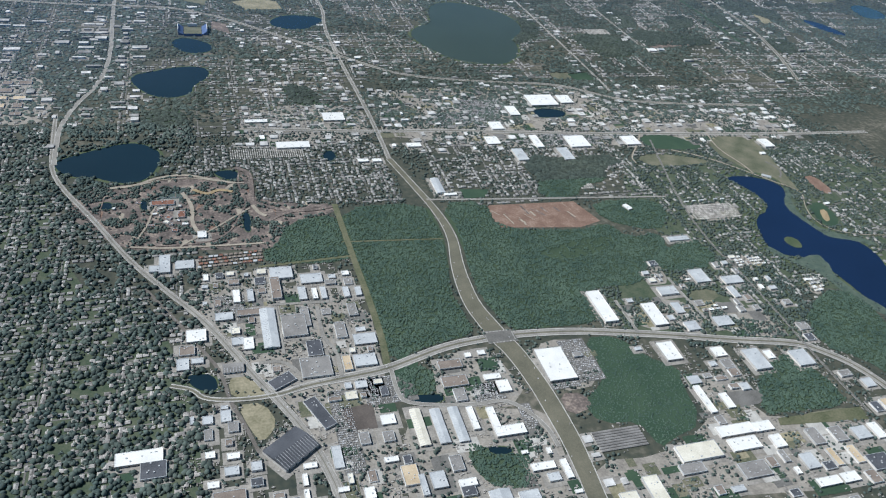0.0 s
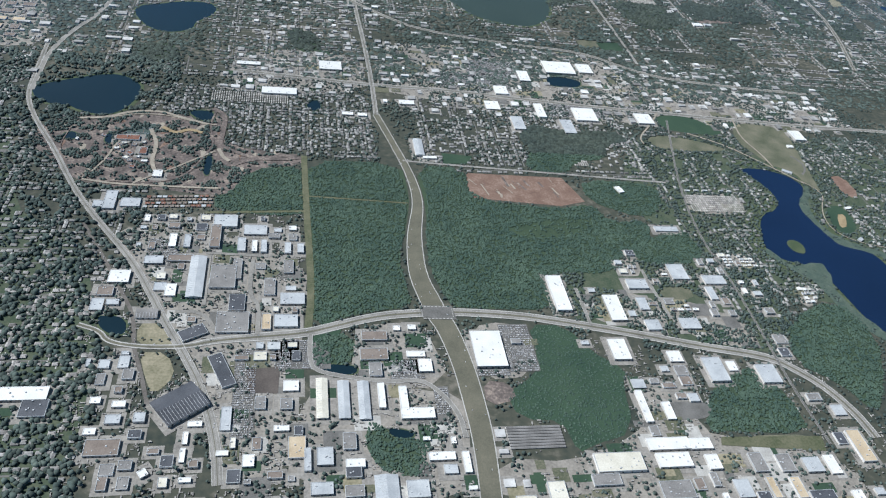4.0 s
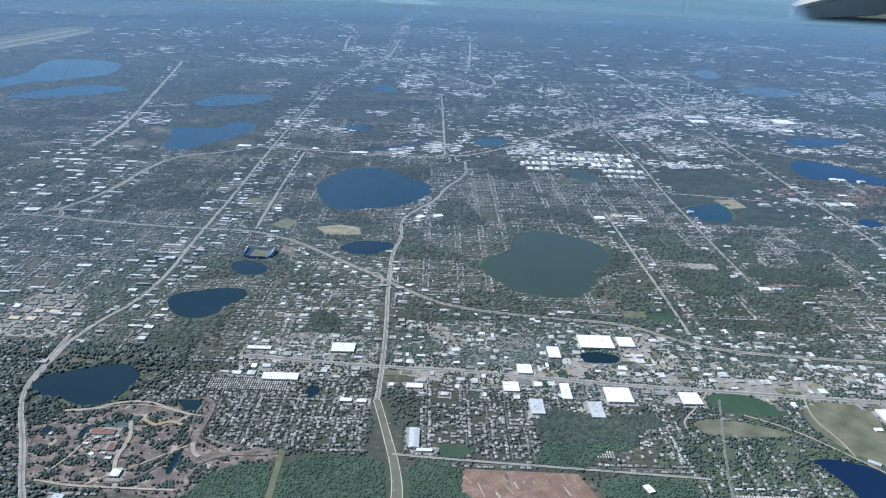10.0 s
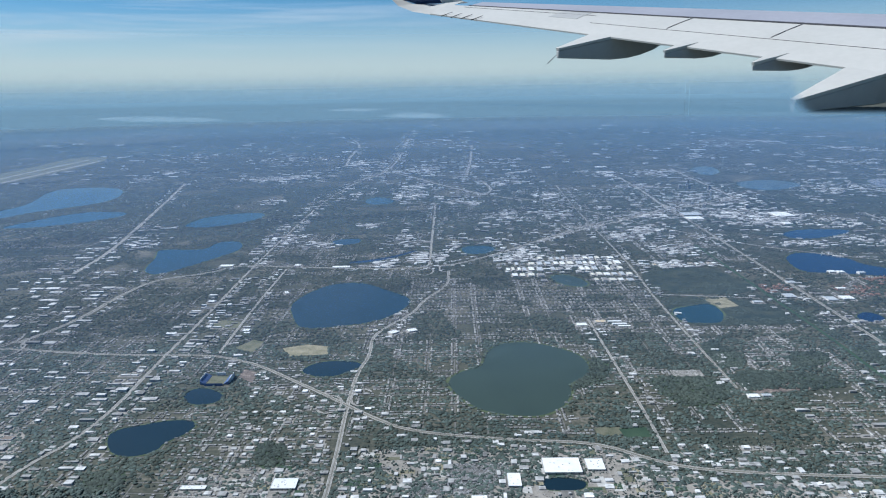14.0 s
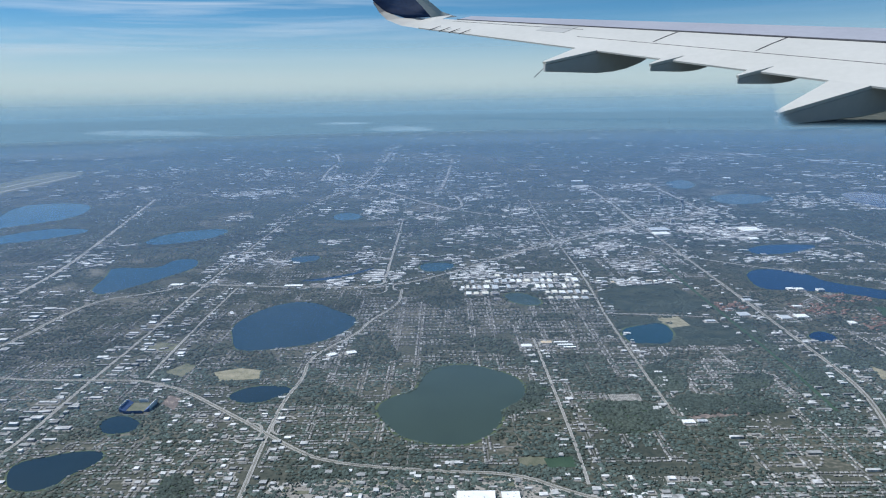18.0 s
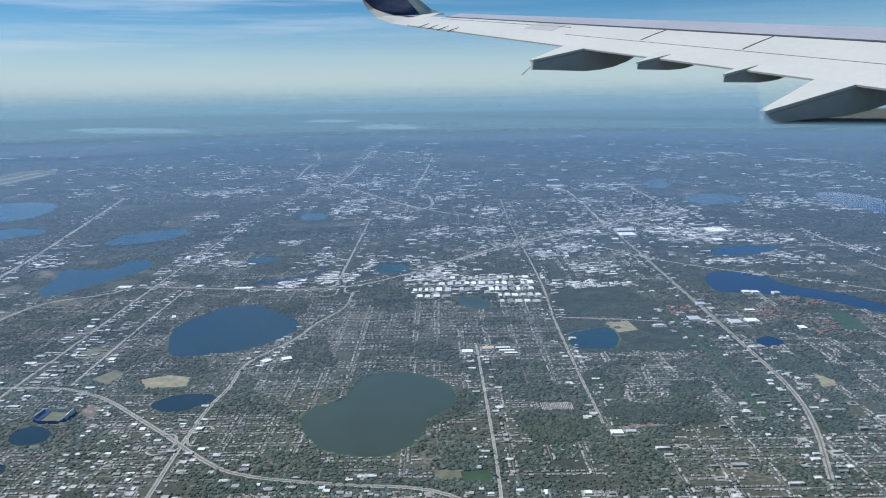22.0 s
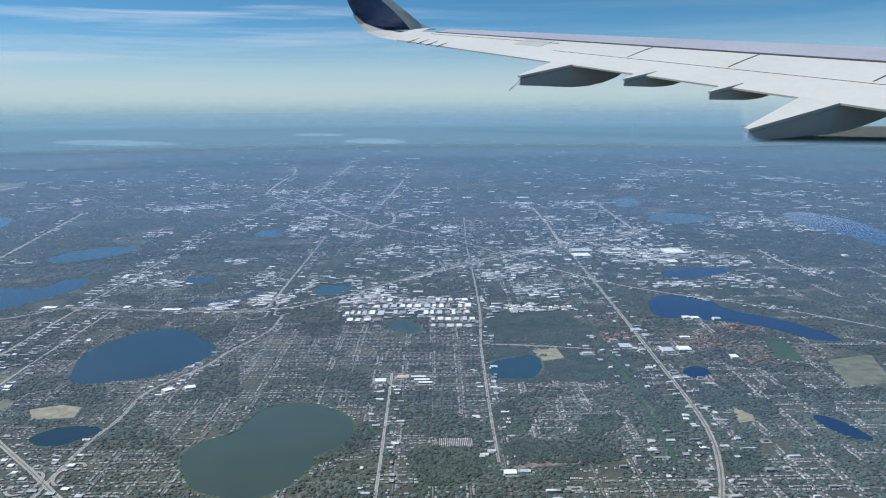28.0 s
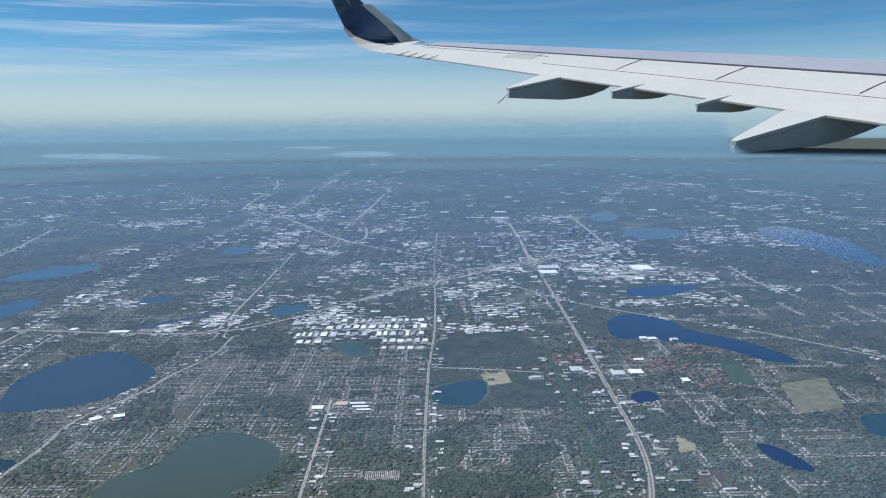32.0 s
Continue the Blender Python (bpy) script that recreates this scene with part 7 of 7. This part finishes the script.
def tree_kind(size, seed):
    """A tree: tapered trunk with limbs, and a crown of many leaf clumps."""
    r = np.random.default_rng(seed)
    tree = new("tree")
    bm = bmesh.new()
    bmesh.ops.create_cone(bm, cap_ends=True, segments=6, radius1=size * .09, radius2=size * .04, depth=size, matrix=Matrix.Translation((0, 0, size / 2)))
    for k in range(4):
        a = k * 1.57 + r.uniform(-.3, .3)
        m = Matrix.Translation((math.cos(a) * size * .22, math.sin(a) * size * .22, size * .95)) @ Matrix.Rotation(a, 4, 'Z') @ Matrix.Rotation(.8, 4, 'Y')
        bmesh.ops.create_cone(bm, cap_ends=True, segments=4, radius1=size * .035, radius2=size * .015, depth=size * .6, matrix=m)
    part("trunk", bm, BARK, tree)
    c = 16
    d = r.normal(0, 1, (c, 3))
    d /= np.linalg.norm(d, axis=1)[:, None]
    C = d * r.uniform(.3, .75, (c, 1)) * size * .8
    C[:, 2] = abs(C[:, 2]) * .8 + size * .95
    v, f = clumps(C, r.uniform(.2, .42, c) * size, lift=0.0)
    crown = new("crown", mesh_of("crown", v, f, LEAF, smooth=True))
    crown.parent = tree
    return tagged(tree, "broad dark green shade tree beside suburban houses", "tree", "suburban shade trees")


tkinds = [tree_kind(s, i) for i, s in enumerate((.42, .5, .36, .46))]
P = scatter(-128, 22, -86, 70, 1800)
P = P[~blocked(P, .15)]
for i, q in enumerate(P[:165]):
    m = pose(q[0], q[1], 0, 0, 0, rng.uniform(0, 360))
    if i < 4:
        tkinds[i].matrix_world = m
    else:
        copy_thing(tkinds[i % 4], m)

# trees in rows along the avenue and the boulevard
n_ = 0
for index, first, gap in ((0, 40, 1.1), (2, 50, 1.3), (19, 0, 1.0)):
    line, half = LINES[index]
    walked, due = 0.0, .5
    for a, b in zip(line[:-1], line[1:]):
        L = np.linalg.norm(b - a)
        u = (b - a) / max(L, 1e-6)
        while due < walked + L:
            for side in (-1, 1):
                q = a + u * (due - walked) + np.array([-u[1], u[0]]) * side * (half + .3 + rng.uniform(0, .25))
                if rng.random() < .55 and n_ < 130 and not blocked(q[None], .05, opens=False)[0]:
                    copy_thing(tkinds[n_ % 4], pose(q[0], q[1], 0, 0, 0, rng.uniform(0, 360)) @ Matrix.Scale(rng.uniform(.5, .8), 4))
                    n_ += 1
            due += gap
        walked += L

# ---- yard clutter: containers, stacks and trailers ----
P = np.vstack([scatter(-104, 20, -72, 80, 5200), scatter(-66, 8, -48, 50, 2000), scatter(-40, 6, 18, 50, 4200), scatter(-54, 119, 72, 158, 5200), scatter(-88, 127, -57, 150, 700)])
P = P[~blocked(P, .06)]
P = P[patchy(P, .35, 0.0, 9.0)]
n = len(P)
tagged(new("yard_clutter", mesh_of("yard_clutter", *many_boxes(P, rng.uniform(.12, .6, n), rng.uniform(.1, .2, n), rng.uniform(.06, .16, n), rng.choice([0, 1.57], n), .03), CLUTTER)),
       "containers, trailers and stacked goods standing in yards", "yard goods", kind="stuff")

# ---- cars ----
cars, dirs = [], []
for x0, y0, x1, y1 in ((-76.3, 42.2, -68.3, 47.8), (-59.2, 39.9, -54.2, 43.5), (-40.4, 41, -35.6, 51), (-46.5, 40.2, -40.6, 41.2),  (-58, 41, -53, 43.5), (-77, 44, -73, 48), (-38, 134, -20, 142), (-12, 122, 2, 128), (-30, 140, -16, 150), (-53, 33, -51, 38), (-82, 30, -79, 46), (-98, 66, -93, 72), (8, 122, 14, 130)):
    lot = boxbm((x0 - .15, y0 - .25, 0.02, x1 + .15, y1 + .1, 0.055))
    tagged(part("parking_lot", lot, ASPHALT), "dark asphalt parking lot with rows of cars", "parking lot", kind="structure")
    for y in np.arange(y0, y1, .42):
        for x in np.arange(x0, x1, .17):
            if rng.random() < .62:
                cars.append((x, y + rng.uniform(-.02, .02)))
                dirs.append(1.57)
cars, dirs = np.array(cars), np.array(dirs)
ok = ~blocked(cars, .05, opens=False)
cars, dirs = cars[ok], dirs[ok]
rp, rd = [], []
for line, half in LINES[:8]:
    seg = np.linalg.norm(np.diff(line, axis=0), axis=1)
    for i, L in enumerate(seg):
        for _ in range(rng.poisson(L * .35)):
            t = rng.random()
            u = (line[i + 1] - line[i]) / max(L, 1e-6)
            off = rng.choice([-.6, -.3, .3, .6]) * half
            rp.append(line[i] + u * L * t + np.array([-u[1], u[0]]) * off)
            rd.append(math.atan2(u[1], u[0]))
cars, dirs = np.vstack([cars, rp]), np.concatenate([dirs, rd])
n = len(cars)
body_v, body_f = many_boxes(cars, np.full(n, .23), np.full(n, .095), np.full(n, .045), dirs, .085)
top_v, top_f = many_boxes(cars, np.full(n, .13), np.full(n, .085), np.full(n, .07), dirs, .088)
tagged(new("cars", mesh_of("cars", *joined([(body_v, body_f), (top_v, top_f)]), CAR_PAINT)), "small parked and moving cars in many colours", "cars", kind="stuff")

# ---- aircraft wing ----
wing = new("aircraft_wing")
R_TE, R_LE, T_TE, T_LE = Vector((1182, 1628, 55)), Vector((1665, 1879, 204)), Vector((-111, 3290, 380)), Vector((31, 3467, 444))


def station(s, c):
    """Point on the wing's upper face: s from root to tip, c from trailing to leading edge."""
    return R_TE.lerp(T_TE, s).lerp(R_LE.lerp(T_LE, s), c)


AFT = (R_TE - R_LE).normalized()
SPAN = (T_TE - R_TE).normalized()
NORMAL = SPAN.cross(AFT).normalized()
if NORMAL.z < 0:
    NORMAL = -NORMAL


def panel(name, s0, s1, c0, c1, thick, mat, lift=0.0, steps=16, label=""):
    """A strip of the wing between two chord lines, with thickness and a slightly domed face."""
    bm = bmesh.new()
    rows = []
    for i in range(steps + 1):
        s = s0 + (s1 - s0) * i / steps
        row = []
        for k in range(5):
            c = c0 + (c1 - c0) * k / 4
            p = station(s, c) + NORMAL * (lift + 26 * (1 - s * .6) * math.sin(math.pi * c) * .5)
            row.append(bm.verts.new(p))
        for k in (4, 0):
            c = c0 + (c1 - c0) * k / 4
            row.append(bm.verts.new(station(s, c) - NORMAL * thick))
        rows.append(row)
    m = len(rows[0])
    for a, b in zip(rows[:-1], rows[1:]):
        for k in range(m):
            bm.faces.new((a[k], a[(k + 1) % m], b[(k + 1) % m], b[k]))
    bm.faces.new(rows[0][::-1])
    bm.faces.new(rows[-1])
    bmesh.ops.recalc_face_normals(bm, faces=bm.faces[:])
    return part(name, bm, mat, wing, label)


panel("main_panel", .05, 1, 0.0, .62, 5, WING_WHITE, label="white painted upper wing skin")
panel("slat", .05, .95, .64, 1.0, 5, WING_GREY, label="grey-lilac leading-edge slat")
panel("slat_gap", .05, .95, .616, .645, 12, SEAM, 2.0, label="dark gap behind the slat")
for s in (.14, .32, .48):
    panel("spoiler_gap", s, s + .0013, .3, .61, 10, SEAM, 1.2, 2)
panel("flap_gap", .05, .62, .272, .2737, 10, SEAM, 1.0)
panel("aileron_gap", .64, .95, .5, .5035, 10, SEAM, 1.0)
panel("hatch", .66, .72, .35, .6, 10, WING_HATCH, 0.8, 3)


def fairing(s, aft, width, depth, fore, taper=4.5):
    """A flap-track fairing: a tapered keel under the trailing edge that reaches aft of it."""
    chord = (R_LE.lerp(T_LE, s) - R_TE.lerp(T_TE, s)).length
    base = station(s, 0)
    bm = bmesh.new()
    rows = []
    for k in range(9):
        t = k / 8
        a = aft + (-fore - aft) * t
        p = base + AFT * chord * a
        full = min(1, .3 + 1.6 * t) * (1 - max(0, t - .6) ** 2 * taper)
        w, d = width * (.12 + .88 * min(1, t * 2.2)), depth * max(full, .08)
        drop = NORMAL * (-2 - 0.1 * d - 46 * max(0, t - .45))
        q = [p + drop - SPAN * w, p + drop + SPAN * w, p + drop + SPAN * w * .8 - Vector((0, 0, d)), p + drop - SPAN * w * .8 - Vector((0, 0, d))]
        rows.append([bm.verts.new(v) for v in q])
    top = bmesh.new()
    caps = [[top.verts.new(v.co + NORMAL * h + SPAN * e) for v, h, e in ((r[0], 1.5, -1), (r[1], 1.5, 1), (r[1], 9, 0), (r[0], 9, 0))] for r in rows[:5]]
    for shape, lines in ((bm, rows), (top, caps)):
        for a, b in zip(lines[:-1], lines[1:]):
            for k in range(4):
                shape.faces.new((a[k], a[(k + 1) % 4], b[(k + 1) % 4], b[k]))
        shape.faces.new(lines[0][::-1])
        shape.faces.new(lines[-1])
        bmesh.ops.recalc_face_normals(shape, faces=shape.faces[:])
    bmesh.ops.bevel(bm, geom=bm.edges[:], offset=2.0, segments=1, affect='EDGES')
    body = part("flap_fairing", bm, WING_SHADED, wing, "flap-track fairing keel, its shade painted grey")
    part("fairing_top", top, WING_WHITE, body, "white upper face of the fairing")
    if depth > 60:
        bm = bmesh.new()
        tip = base + AFT * chord * aft
        bmesh.ops.create_cone(bm, cap_ends=True, segments=5, radius1=1.6, radius2=.6, depth=45, matrix=look(tip + AFT * 20 - Vector((0, 0, 24)), tip + AFT * 60 - Vector((0, 0, 44))))
        part("static_wick", bm, SEAM, body)


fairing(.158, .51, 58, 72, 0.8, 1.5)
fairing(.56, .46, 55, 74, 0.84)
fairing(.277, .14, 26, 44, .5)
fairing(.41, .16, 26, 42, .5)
for s in (.86, .89, .92, .95):
    bm = bmesh.new()
    p = station(s, 0)
    bmesh.ops.create_cone(bm, cap_ends=True, segments=5, radius1=2.2, radius2=.8, depth=55, matrix=look(p - AFT * 8 + NORMAL * 4, p + AFT * 50))
    part("static_wick", bm, SEAM, wing)


def loft(name, pairs, mat, label, thick=8):
    bm = bmesh.new()
    rows = []
    for a, b in pairs:
        a, b = Vector(a), Vector(b)
        mid = (a + b) / 2 - Vector((0, 0, thick * .4))
        n = Vector((.3, -.9, .2)) * thick
        rows.append([bm.verts.new(v) for v in (a, mid + n, b, mid - n)])
    for a, b in zip(rows[:-1], rows[1:]):
        for k in range(4):
            bm.faces.new((a[k], a[(k + 1) % 4], b[(k + 1) % 4], b[k]))
    bm.faces.new(rows[0][::-1])
    bm.faces.new(rows[-1])
    bmesh.ops.recalc_face_normals(bm, faces=bm.faces[:])
    return part(name, bm, mat, wing, label)


loft("wing_tip", [((-105, 3288, 381), (36, 3465, 446)), ((-114, 3292, 377), (-31, 3500, 444)), ((-188, 3400, 399), (-84, 3620, 450)), ((-255, 3500, 433), (-199, 3700, 462)), ((-295, 3600, 475), (-282, 3760, 500)), ((-333, 3700, 532), (-332, 3800, 549))], WING_WHITE, "white upswept wing tip", 3)
loft("winglet", [((-319, 3770, 515), (-178, 3690, 458)), ((-340, 3770, 553), (-26, 3560, 448)), ((-359, 3770, 592), (-99, 3570, 513)), ((-379, 3770, 638), (-204, 3600, 603)), ((-428, 3770, 744), (-317, 3600, 708))], WING_BLUE, "dark blue upturned winglet", 4)
loft("winglet_edge", [((-59, 3540, 444), (57, 3560, 447)), ((-93, 3540, 485), (-13, 3560, 472)), ((-137, 3540, 529), (-78, 3560, 526)), ((-237, 3560, 615), (-192, 3570, 616))], WING_WHITE, "pale leading edge of the winglet", 4)
tagged(wing, "white airliner wing with grey slats, flap fairings and blue winglet", "aircraft wing")
